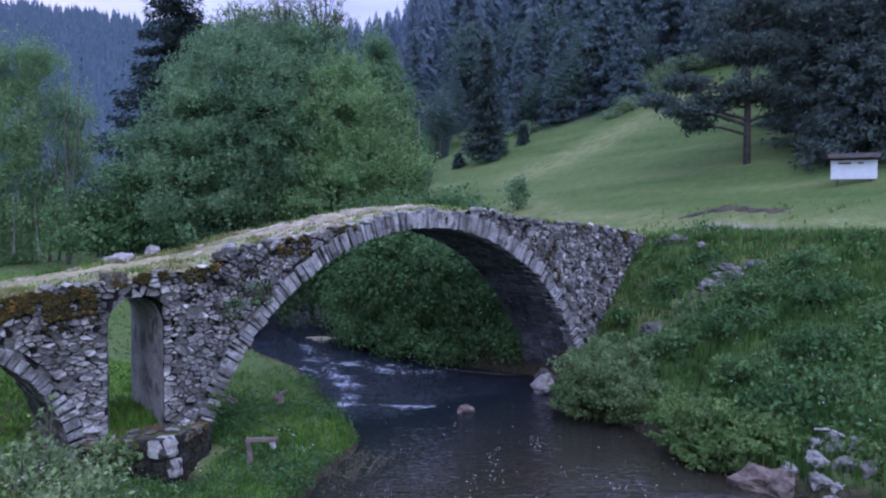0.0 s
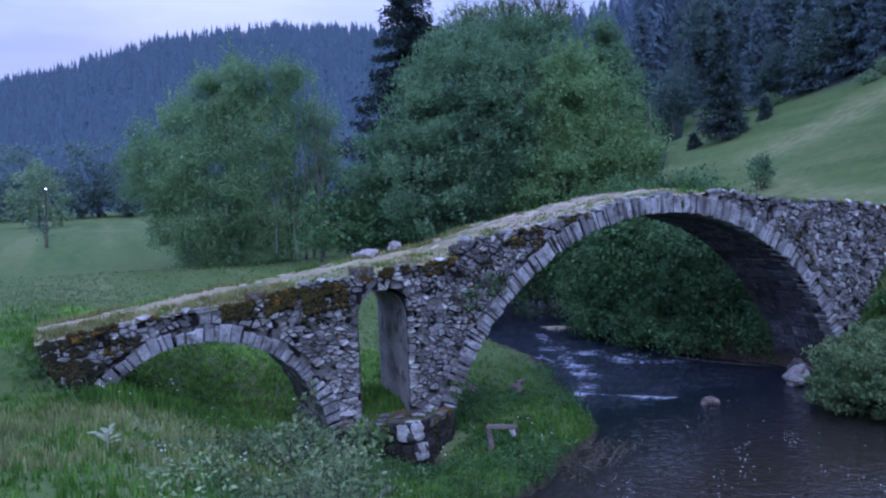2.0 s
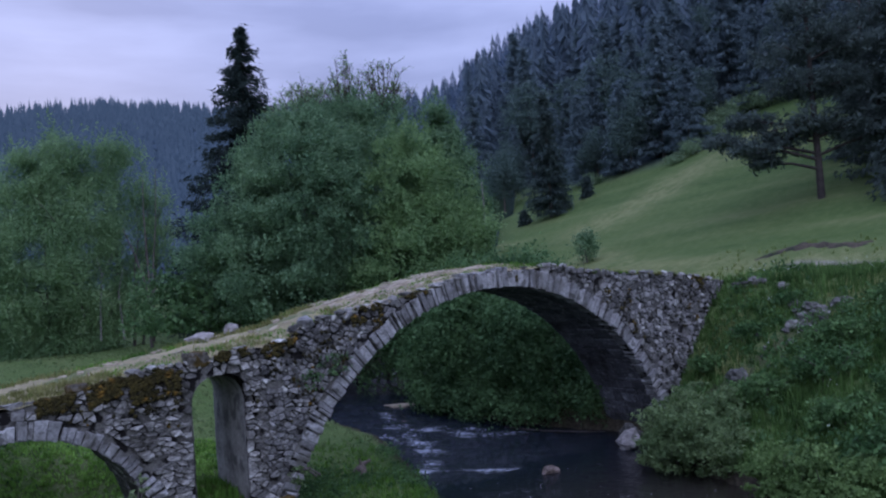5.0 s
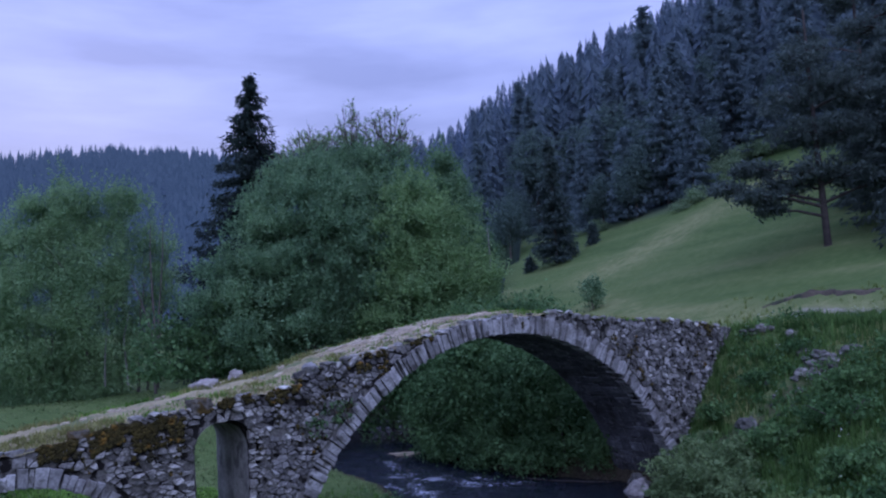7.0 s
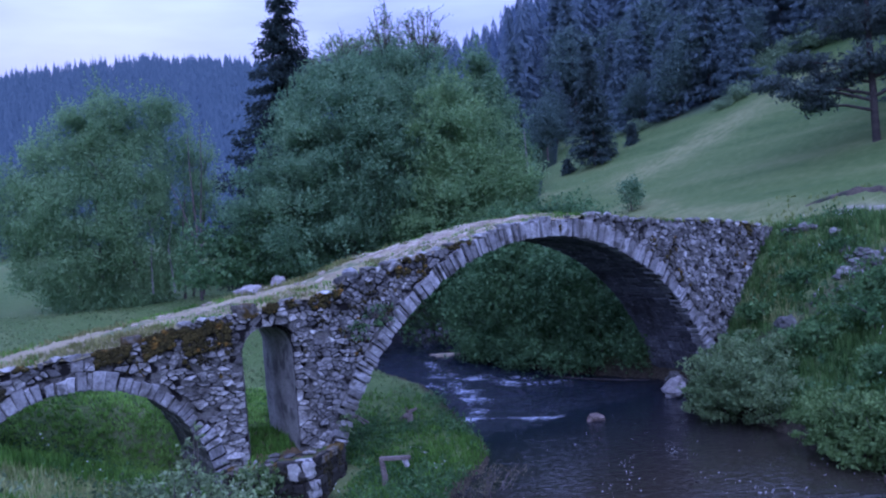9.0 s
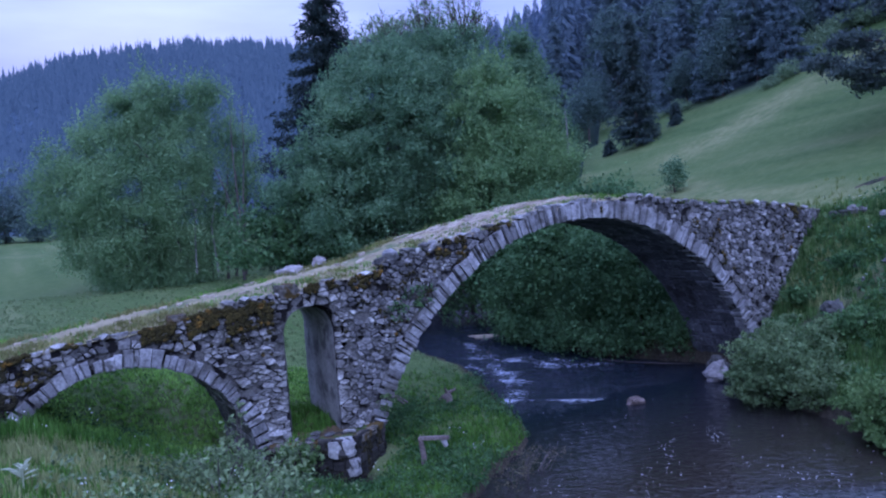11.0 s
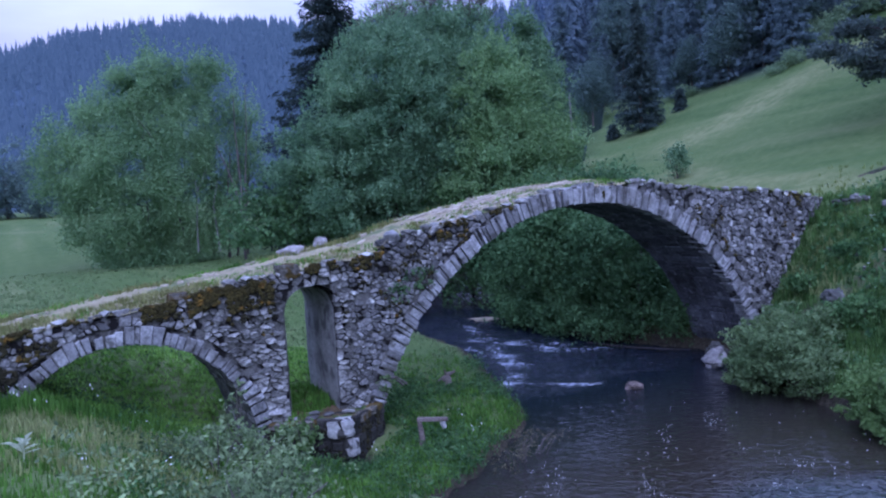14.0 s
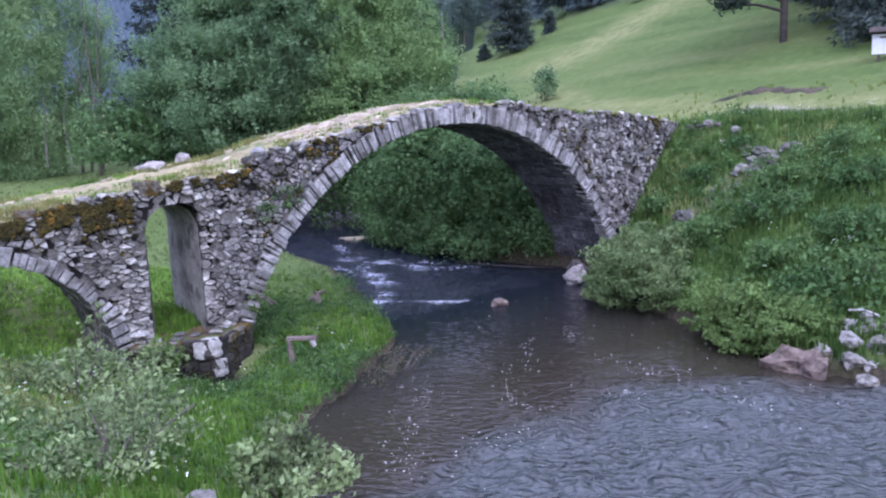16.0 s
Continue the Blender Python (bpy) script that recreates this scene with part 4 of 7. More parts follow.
def jamb(x_near, x_far, sgn):
    """Plaster from the foot of the opening up over half of its vault."""
    rows_, cols_ = 12, 22
    mid_n, mid_f = (JAMB_L + JAMB_R) / 2, (JAMB_L + JAMB_FAR) / 2
    verts = []
    for i in range(rows_):
        t = i / (rows_ - 1)
        yy = 0.03 + t * (WIDE - 0.06)
        xs, mid = x_near + (x_far - x_near) * t, mid_n + (mid_f - mid_n) * t
        for j in range(cols_):
            if j < 14:
                xx, zq = xs, 0.3 + (SPRING - 0.3) * j / 13
            else:
                a = (j - 13) / 8 * math.pi / 2
                xx, zq = mid + (xs - mid) * math.cos(a), SPRING + 0.54 * math.sin(a)
            d = 0.018 + 0.02 * noise.noise(Vector((yy * 3, zq * 3, xs)))
            verts.append((xx + (sgn * d if j < 18 else 0), yy, zq - (d if j >= 18 else 0)))
    fq = [(i * cols_ + j, i * cols_ + j + 1, (i + 1) * cols_ + j + 1, (i + 1) * cols_ + j) for i in range(rows_ - 1) for j in range(cols_ - 1)]
    me = mixed_mesh("jamb", verts, fq if sgn < 0 else [q[::-1] for q in fq], True)
    part("jamb", me, M_PLASTER, bridge, "smooth grey plastered jamb and vault")


jamb(JAMB_L, JAMB_L, 1)
jamb(JAMB_R, JAMB_FAR, -1)
# masonry between the splayed jamb and the wall's core
wedge_v = [(JAMB_R, 0.05, -0.3), (JAMB_FAR + 0.06, 0.05, -0.3), (JAMB_FAR + 0.06, WIDE - 0.06, -0.3), (JAMB_FAR - 0.01, WIDE - 0.06, -0.3)]
wedge_v += [(x, y, SPRING + 0.1) for x, y, z in wedge_v]
part("jamb_core", mixed_mesh("jamb_core", wedge_v, [(0, 1, 2, 3), (7, 6, 5, 4), (0, 4, 5, 1), (1, 5, 6, 2), (2, 6, 7, 3), (3, 7, 4, 0)]), M_MORTAR, bridge)

BASE = [(4.55, 0.15), (4.70, -0.18), (5.55, -0.60), (5.96, -0.95), (6.20, -0.93), (6.72, -0.45), (7.28, 0.02), (7.28, WIDE + 0.1), (4.55, WIDE + 0.1)]
bm = bmesh.new()
base_face = bm.faces.new([bm.verts.new((x, y, -0.3)) for x, y in BASE])
r = bmesh.ops.extrude_face_region(bm, geom=[base_face])
bmesh.ops.translate(bm, verts=[q for q in r["geom"] if isinstance(q, bmesh.types.BMVert)], vec=(0, 0, 1.14))
bmesh.ops.recalc_face_normals(bm, faces=bm.faces)
me = bpy.data.meshes.new("cutwater")
bm.to_mesh(me)
bm.free()
cutwater = part("cutwater", me, M_DAMP, bridge, "pointed cutwater base under the pier, dark with damp")
for (ax, ay), (bx, by) in zip(BASE[:7], BASE[1:7]):
    run = math.hypot(bx - ax, by - ay)
    tx, ty = (bx - ax) / run, (by - ay) / run
    nx, ny = ty, -tx
    zc = -0.1
    while zc < 0.72:
        h, s = 0.16 + 0.08 * rng.random(), 0.0
        while s < run - 0.02:
            w = min(0.2 + 0.25 * rng.random(), run - s)
            p = 0.03 + 0.04 * rng.random()
            vs = []
            for off, k in ((-0.03, 0.97), (p * 0.6, 0.95), (p, 0.8)):
                for a, b in ((-1, -1), (1, -1), (1, 1), (-1, 1)):
                    q = s + w / 2 + a * k * w / 2
                    vs.append((ax + tx * q + nx * off + 0.012 * rng.normal(), ay + ty * q + ny * off + 0.012 * rng.normal(), zc + h / 2 + b * k * h / 2 + 0.012 * rng.normal()))
            part("stone", mixed_mesh("stone", vs, [(k + i, k + (i + 1) % 4, k + 4 + (i + 1) % 4, k + 4 + i) for k in (0, 4) for i in range(4)] + [(8, 9, 10, 11)]), M_DAMP, cutwater)
            s += w
        zc += h


def blob_part(name, size, at, mat, parent, label="", seed=1, turn=0.0, rough=0.25):
    me = blob(np.random.default_rng(seed), size, rough)
    me.transform(Matrix.Rotation(turn, 4, "Z"))
    me.transform(Matrix.Translation(at))
    return part(name, me, mat, parent, label)


def block_part(name, size, at, turn, mat, parent, label, seed):
    """A squared block with worn, uneven faces."""
    bm = bmesh.new()
    bmesh.ops.create_cube(bm, size=1.0)
    bmesh.ops.subdivide_edges(bm, edges=bm.edges[:], cuts=3, use_grid_fill=True)
    for v in bm.verts:
        n_ = noise.noise(v.co * 3 + Vector((seed, 0, 0))) * 0.20 + noise.noise(v.co * 8 + Vector((0, seed, 0))) * 0.07
        r = max(abs(v.co.x), abs(v.co.y), abs(v.co.z))
        worn_ = 0.92 if sorted((abs(v.co.x), abs(v.co.y), abs(v.co.z)))[1] > 0.49 else 1.0
        v.co = Vector((v.co.x * size[0], v.co.y * size[1], v.co.z * size[2])) * (worn_ + n_)
    me = bpy.data.meshes.new(name)
    bm.to_mesh(me)
    bm.free()
    me.transform(Matrix.Translation(at) @ Matrix.Rotation(turn, 4, "Z"))
    return part(name, me, mat, parent, label)


block_part("corner_block", (0.56, 0.40, 0.36), (5.96, -0.80, 0.72), -0.35, M_PALEROCK, cutwater, "pale worn corner block", 3)
block_part("corner_block", (0.24, 0.26, 0.36), (6.12, -0.94, 0.33), 0.5, M_PALEROCK, cutwater, "pale worn corner block", 8)
for (ax, ay), (bx, by) in (((6.28, -0.80), (6.76, -0.36)), ((6.76, -0.36), (7.22, 0.06))):
    block_part("cap_stone", (0.58, 0.24, 0.16), ((ax + bx) / 2, (ay + by) / 2, 0.80), math.atan2(by - ay, bx - ax), M_CAP, cutwater, "", ax)
block_part("cap_stone", (1.0, 0.24, 0.12), (5.15, -0.32, 0.82), -0.44, M_CAP, cutwater, "", 5)
blob_part("sill_stone", (0.22, 0.17, 0.09), (4.95, 0.02, 1.06), M_STONE, cutwater, "", 13, 0.2)

pieces = []
for _ in range(420):
    k = rng.integers(1, 6)
    (ax, ay), (bx, by) = BASE[k], BASE[k + 1]
    t, zc = rng.random(), rng.uniform(0.0, 0.85)
    if k == 3 or noise.noise(Vector((ax + t * 3, k, zc * 3))) < -0.05:
        continue
    run = math.hypot(bx - ax, by - ay)
    r = rng.uniform(0.025, 0.075)
    b = blob(rng, (r, r * 0.8, r), 0.3, 1.0, 1)
    o = Vector((ax + (bx - ax) * t + 0.03 * (by - ay) / run, ay + (by - ay) * t - 0.03 * (bx - ax) / run, zc))
    pieces.append(([tuple(q.co + o) for q in b.vertices], [tuple(p.vertices) for p in b.polygons]))
    bpy.data.meshes.remove(b)
v, f = join(pieces)
tagged(part("damp_moss", mixed_mesh("damp_moss", v, f, True), M_DARKMOSS, cutwater, "near-black damp moss"), kind="stuff")

# earth, moss and loose stones on the ledge
M_LEDGE = material("ledge_soil", (0.05, 0.036, 0.016), (0.15, 0.105, 0.05), 3.0, 1.0, 0.8, 16, spots=(0.070, 0.110, 0.030), spot_scale=2.2, spot_at=0.50)
verts, faces = [], []
for i in range(19):
    for j in range(19):
        x, y = 4.6 + 2.75 * i / 18, -0.92 + (WIDE + 0.8) * j / 18
        edge = min(1.0, max(0.0, 1 - max(0, (-y - 0.35) * 1.5 + abs(x - 6.15) * 0.4)))
        verts.append((x, y, 0.80 + edge * 0.06 + 0.08 * noise.noise(Vector((x * 3, y * 3, 0))) + 0.12 * max(0.0, min(1.0, y / 1.2))))
faces = [(i * 19 + j, (i + 1) * 19 + j, (i + 1) * 19 + j + 1, i * 19 + j + 1) for i in range(18) for j in range(18)]
ok = lambda x, y: inside(np.array([[x, y]]), BASE)[0]
faces = [q for q in faces if all(ok(verts[k][0], verts[k][1]) for k in q)]
part("ledge_soil", mixed_mesh("ledge_soil", verts, faces, True), M_LEDGE, bridge, "brown mossy soil on the ledge")

for k, (x, y, s) in enumerate(((5.55, -0.30, 0.20), (5.95, -0.25, 0.16), (5.25, -0.12, 0.14), (6.35, -0.35, 0.15), (5.75, 0.02, 0.13), (6.7, -0.1, 0.12), (5.05, 0.1, 0.10))):
    blob_part("ledge_stone", (s, s * 0.7, 0.045), (x, y, 0.90), M_STONE, bridge, "", 40 + k, 0.8 * k)

# deck: worn soil and stone between grassy edges
verts, cols = [], []
nx_, ny_ = 260, 24
for i in range(nx_ + 1):
    x = -0.75 + 24.35 * i / nx_
    for j in range(ny_ + 1):
        y = WIDE * j / ny_
        crown = 0.10 * math.sin(math.pi * j / ny_) + 0.14 * j / ny_ * float(np.interp(x, [-1, 2, 12, 15, 20], [0.2, 1, 1, 0.9, 0.3]))
        smooth_top = float(np.interp(x, [-1.3, 2.95, 7.4, 8.6, 12.04, 14.5, 16.56, 23.6], [3.12, 3.60, 4.18, 4.52, 5.15, 5.33, 5.10, 4.3]))
        blend = min(1.0, j / 4)
        base = top_z(x) * (1 - blend) + smooth_top * blend
        verts.append((x, y, base - 0.05 + crown + 0.05 * noise.noise(Vector((x * 2, y * 2, 3))) + 0.03 * noise.noise(Vector((x * 7, y * 7, 9)))))
faces = [(i * (ny_ + 1) + j, (i + 1) * (ny_ + 1) + j, (i + 1) * (ny_ + 1) + j + 1, i * (ny_ + 1) + j + 1) for i in range(nx_) for j in range(ny_)]
M_DECK = material("deck_soil", (0.185, 0.160, 0.086), (0.360, 0.316, 0.180), 1.6, 1.0, 0.9, 14, spots=(0.125, 0.145, 0.060), spot_scale=1.1, spot_at=0.56)
deck = part("deck", mixed_mesh("deck", verts, faces, True), M_DECK, bridge, "worn stony track over the hump, grassy at its edges")
DECK = np.array(verts).reshape(nx_ + 1, ny_ + 1, 3)


def deck_z(x, y):
    i, j = int(np.clip((x + 0.75) / 24.35 * nx_, 0, nx_)), int(np.clip(y / WIDE * ny_, 0, ny_))
    return float(DECK[i, j, 2])


pieces, k = [], 0
while k < 330:
    x, y = rng.uniform(-0.6, 17.5), rng.uniform(0.15, WIDE - 0.1)
    pale = 9.0 < x < 13.8
    if not pale and rng.random() > (0.16 if abs(y - 1.25 - 0.25 * math.sin(x)) < 0.35 else 0.03):
        continue
    k += 1
    w, d2 = (rng.uniform(0.12, 0.32), rng.uniform(0.1, 0.24)) if pale else (rng.uniform(0.04, 0.14), rng.uniform(0.03, 0.12))
    a0 = rng.uniform(0, 6.28)
    zc, n = deck_z(x, y), rng.integers(5, 8)
    ring = [(math.cos(a0 + 6.283 * q / n) * w * rng.uniform(0.75, 1.1), math.sin(a0 + 6.283 * q / n) * d2 * rng.uniform(0.75, 1.1)) for q in range(n)]
    sl = (deck_z(x + 0.2, y) - deck_z(x - 0.2, y)) / 0.4
    h = rng.uniform(0.01, 0.05)
    vs = [(x + p, y + q, zc - 0.04 + sl * p) for p, q in ring] + [(x + p * 0.85, y + q * 0.85, zc + h + sl * p) for p, q in ring]
    pieces.append((vs, [(q, (q + 1) % n, n + (q + 1) % n, n + q) for q in range(n)] + [tuple(range(n, 2 * n))]))
v, f = join(pieces)
tagged(part("paving", mixed_mesh("paving", v, f), M_SLAB, deck, "flat pale stones worn into the track"), kind="stuff")

# kerb stones along the near edge
x = 0.25
while x < 22.8:
    w = rng.uniform(0.2, 0.5)
    if rng.random() < (0.42 if x < 7.4 else 0.7):
        s = blob(rng, (w * 0.52, rng.uniform(0.12, 0.2), rng.uniform(0.04, 0.09)), 0.2, 1.0, 1)
        s.transform(Matrix.Translation((x + w / 2, 0.10 + 0.05 * rng.normal(), top_z(x + w / 2) + 0.0)))
        part("kerb_stone", s, M_STONE, deck)
    x += w
block_part("kerb_stone", (0.46, 0.30, 0.30), (5.42, 0.12, 3.90), 0.1, M_CAP, deck, "", 31)
block_part("kerb_stone", (0.36, 0.30, 0.22), (3.2, 0.14, 3.60), -0.1, M_CAP, deck, "", 33)
blob_part("kerb_stone", (0.26, 0.18, 0.14), (7.85, 0.08, 4.42), M_VOUSSOIR, deck, "", 32)

# moss cushions hanging over the upper courses
pieces = []
for x0, x1, drop, count in ((2.5, 3.15, 0.30, 150), (3.35, 4.2, 0.36, 300), (4.1, 5.05, 0.62, 420), (5.6, 6.1, 0.18, 60), (6.25, 6.5, 0.2, 20), (6.75, 7.25, 0.30, 70), (7.35, 7.55, 0.2, 20), (8.7, 9.3, 0.36, 50),
                            (9.45, 9.75, 0.75, 36), (-0.2, 0.65, 0.18, 80), (10.4, 11.0, 0.12, 40), (13.8, 14.02, 0.38, 36), (20.9, 21.5, 0.45, 60), (1.2, 1.6, 0.08, 14)):
    for _ in range(count):
        x = rng.uniform(x0, x1)
        if 13 < x < 15 or 10.2 < x < 11.4:
            z = top_z(x) - drop * rng.random()
        else:
            z = top_z(x) - drop * rng.random() ** 1.3
        if noise.noise(Vector((x * 3.1, 0, z * 4.3))) < -0.22:
            continue
        r = rng.uniform(0.018, 0.062)
        b = blob(rng, (r * 1.3, 0.035, r), 0.3, 1.0, 1)
        vv = [(q.co.x + x, q.co.y - 0.025, q.co.z + z) for q in b.vertices]
        pieces.append((vv, [tuple(p.vertices) for p in b.polygons]))
        bpy.data.meshes.remove(b)
for x0, x1, z0, z1, count in ((-0.6, 0.7, 2.1, 3.15, 320), (7.2, 8.5, 2.3, 3.5, 90), (3.2, 4.4, 2.95, 3.3, 40), (16.8, 18.6, 3.0, 4.6, 110), (4.6, 5.0, 2.6, 3.4, 30), (20.4, 22.4, 3.2, 4.3, 80), (8.0, 9.3, 3.4, 4.0, 40)):
    for _ in range(count):
        x, z = rng.uniform(x0, x1), rng.uniform(z0, z1)
        if not on_face(x, z) or noise.noise(Vector((x * 2.3, 5, z * 2.9))) < 0.08:
            continue
        r = rng.uniform(0.02, 0.06)
        b = blob(rng, (r * 1.2, 0.022, r), 0.3, 1.0, 1)
        vv = [(q.co.x + x, q.co.y - 0.010, q.co.z + z) for q in b.vertices]
        pieces.append((vv, [tuple(p.vertices) for p in b.polygons]))
        bpy.data.meshes.remove(b)
v, f = join(pieces)
tagged(part("moss", mixed_mesh("moss", v, f, True), M_MOSS, bridge, "brown-green moss cushions along the coping"), kind="stuff")

# dark moss smothering the wall's low end and the joints below the coping
pieces = []
for x0, x1, z0, z1, count, thin in ((-0.64, 0.35, 1.9, 3.16, 900, -0.30), (0.3, 1.0, 2.5, 3.1, 160, 0.05), (2.3, 5.1, 3.0, 3.75, 260, 0.10), (6.4, 9.4, 2.9, 4.2, 300, 0.16), (19.6, 22.4, 2.4, 4.2, 220, 0.12)):
    for _ in range(count):
        x, z = rng.uniform(x0, x1), rng.uniform(z0, z1)
        if not on_face(x, z) or noise.noise(Vector((x * 1.9, 11, z * 2.3))) < thin:
            continue
        r = rng.uniform(0.018, 0.055)
        b = blob(rng, (r * 1.2, 0.024, r), 0.3, 1.0, 1)
        pieces.append(([(q.co.x + x, q.co.y - 0.008, q.co.z + z) for q in b.vertices], [tuple(p.vertices) for p in b.polygons]))
        bpy.data.meshes.remove(b)
v, f = join(pieces)
tagged(part("dark_moss", mixed_mesh("dark_moss", v, f, True), M_DARKMOSS, bridge, "near-black moss in the joints of the wall"), kind="stuff")

# two loose boulders on the far edge of the deck
for at, size, sd in (((6.15, 2.05, deck_z(6.15, 2.05) + 0.08), (0.36, 0.24, 0.15), 5), ((6.95, 2.1, deck_z(6.95, 2.1) + 0.09), (0.21, 0.17, 0.16), 6)):
    me = blob(np.random.default_rng(sd), size, 0.42, 1.0, 3)
    tagged(part("boulder", me, M_PINKROCK_L, at=at), "pale loose boulder lying on the bridge deck", "rock", "boulders on the bridge")


# ---------------------------------------------------------------- trees
def limbs(rng, base, top, spread, count, r0, lean=(0, 0)):
    """A tapered trunk with limbs, in coordinates local to the base."""
    pts = [Vector((0, 0, -0.3))]
    n = 7
    for i in range(1, n + 1):
        t = i / n
        pts.append(Vector((lean[0] * t + 0.15 * rng.normal() * t, lean[1] * t + 0.15 * rng.normal() * t, top * t)))
    pieces = [tube(pts, [r0 * (1 - 0.85 * i / n) for i in range(n + 1)], 8)]
    for _ in range(count):
        t = rng.uniform(0.2, 0.9)
        i = min(n - 1, int(t * n))
        s = pts[i].lerp(pts[i + 1], t * n - i)
        a = rng.uniform(0, 6.283)
        ln = spread * (1.1 - 0.6 * t) * rng.uniform(0.6, 1.0)
        e = s + Vector((math.cos(a) * ln, math.sin(a) * ln, ln * rng.uniform(0.3, 0.9)))
        m = s.lerp(e, 0.5) + Vector((0, 0, -0.08 * ln))
        rr = r0 * 0.42 * (1.1 - t)
        pieces.append(tube([s, m, e], [rr, rr * 0.6, rr * 0.15], 5))
    return join(pieces)


def broad_tree(name, at, lobes, count, leaf, mat, label, seed, trunk_top, clump=0.5, per=28, stems=((0, 0),), droop=0.0, bark=None, category="tree", group="", aspect=0.6, thick=0.2, inner=0.35, floor=None, bough=0.0, tall=0.8, gap=-0.95):
    rng = np.random.default_rng(seed)
    root = empty(name, at, label, category, group)
    for k, (ox, oy) in enumerate(stems):
        v, f = limbs(rng, at, trunk_top * rng.uniform(0.85, 1.0), trunk_top * 0.33, 9, thick * rng.uniform(0.7, 1.0), (ox * 0.15, oy * 0.15))
        part("trunk" if k == 0 else "stem", mixed_mesh("trunk", v, f, True), bark or M_BARK, root, at=(ox, oy, 0))
    p = bough_points(rng, lobes, count, bough, tall, gap) if bough else lobes_points(rng, lobes, count, clump, per, inner, floor)
    axis = None if not droop else np.array([0, 0, -droop])
    v, f = leaf_tris(rng, p, leaf * rng.uniform(0.6, 1.25, len(p)), aspect, axis, 1.0)
    part("crown", mesh_of("crown", v, f), mat, root, at=(0, 0, 0))
    return root


def spruce_tree(name, at, tall, wide, levels, mat, label, seed, gap=0.0, category="conifer", first=0.06, leaf=0.16, keep=1.0, fine=5.0, slim=0.34, taper=0.85):
    """Whorls of drooping boughs, each a fan of needle sprays."""
    rng = np.random.default_rng(seed)
    root = empty(name, at, label, category)
    v, f = tube([(0, 0, -0.4), (0.05, 0, tall * 0.5), (0, 0.03, tall)], [0.012 * tall + 0.05, 0.008 * tall, 0.01], 8)
    part("trunk", mixed_mesh("trunk", v, f, True), M_BARK, root, at=(0, 0, 0))
    pts, axes = [], []
    for i in range(levels):
        t = first + (1 - first) * (i / levels) ** 0.9
        reach0 = wide * (1 - t) ** taper * rng.uniform(0.75, 1.1) + 0.25
        for _ in range(int(5 + 6 * (1 - t))):
            if rng.random() > keep:
                continue
            a, reach = rng.uniform(0, 6.283), reach0 * rng.uniform(0.65, 1.15)
            n = int(3 + fine * 0.6 + reach * fine)
            s = np.linspace(0.1, 1, n)
            z = tall * t - reach * 0.32 * s + reach * 0.18 * s ** 3
            side = rng.normal(size=n) * 0.12 * reach * s
            x = np.cos(a) * reach * s - np.sin(a) * side
            y = np.sin(a) * reach * s + np.cos(a) * side
            pts.append(np.c_[x, y, z + rng.normal(size=n) * 0.05])
            axes.append(np.tile([math.cos(a), math.sin(a), -0.5], (n, 1)))
            pts.append(np.c_[x, y, z - 0.12] + rng.normal(size=(n, 3)) * 0.08)
            axes.append(np.tile([math.cos(a) * 0.5, math.sin(a) * 0.5, -0.9], (n, 1)))
            pts.append(np.c_[x, y, z - 0.05] + rng.normal(size=(n, 3)) * 0.16)
            axes.append(np.tile([math.cos(a), math.sin(a), -0.3], (n, 1)))
    p, ax = np.concatenate(pts), np.concatenate(axes)
    v, f = leaf_tris(rng, p, leaf * rng.uniform(0.8, 1.5, len(p)), slim, ax, 0.7)
    part("foliage", mesh_of("foliage", v, f), mat, root, at=(0, 0, 0))
    return root


def polar(az, dist, z=None):
    x, y = EYE[0] + dist * math.sin(radians(az)), EYE[1] + dist * math.cos(radians(az))
    return (x, y, ground_z(x, y) if z is None else z)


def lobes_at(base, rows, dist):
    """Crown lobes from azimuth, elevation (degrees), distance from the camera and radii, local to base."""
    out = []
    for az, el, dd, rh, rv in rows:
        d = dist + dd
        x, y = EYE[0] + d * math.sin(radians(az)), EYE[1] + d * math.cos(radians(az))
        out.append((x - base[0], y - base[1], EYE[2] + d * math.tan(radians(el)) - base[2], rh, rh, rv))
    return out


# riverside alders behind the bridge
at = polar(26.5, 40)
broad_tree("alder_tree", at, lobes_at(at, [(21.8, 1.8, 0, 2.5, 2.7), (23.4, 5.4, 0, 2.0, 2.6), (25.4, 8.4, 0, 1.9, 2.2), (27, 4.5, -1.5, 3.2, 4.0), (24.5, 0.6, -2, 2.9, 2.5), (19.6, 0.2, 0.5, 1.4, 1.6), (23.2, 8.6, 1, 0.9, 1.2), (22.2, 6.6, 0.5, 1.0, 1.3), (26.6, 10.4, 0.5, 1.2, 1.2), (24.5, 10.0, 0.3, 0.7, 1.1), (20.8, 3.8, 0.3, 0.8, 1.1), (27.4, 9.2, -1, 1.4, 1.6)], 40),
           185000, 0.070, M_ALDER, "dense dark green riverside alder clump behind the bridge", 21, 9.5, 0.62, 80, ((0, 0), (1.6, 1.0), (2.6, 0.4)), bough=0.60, tall=1.3, gap=-0.55)
at = polar(31.5, 42)
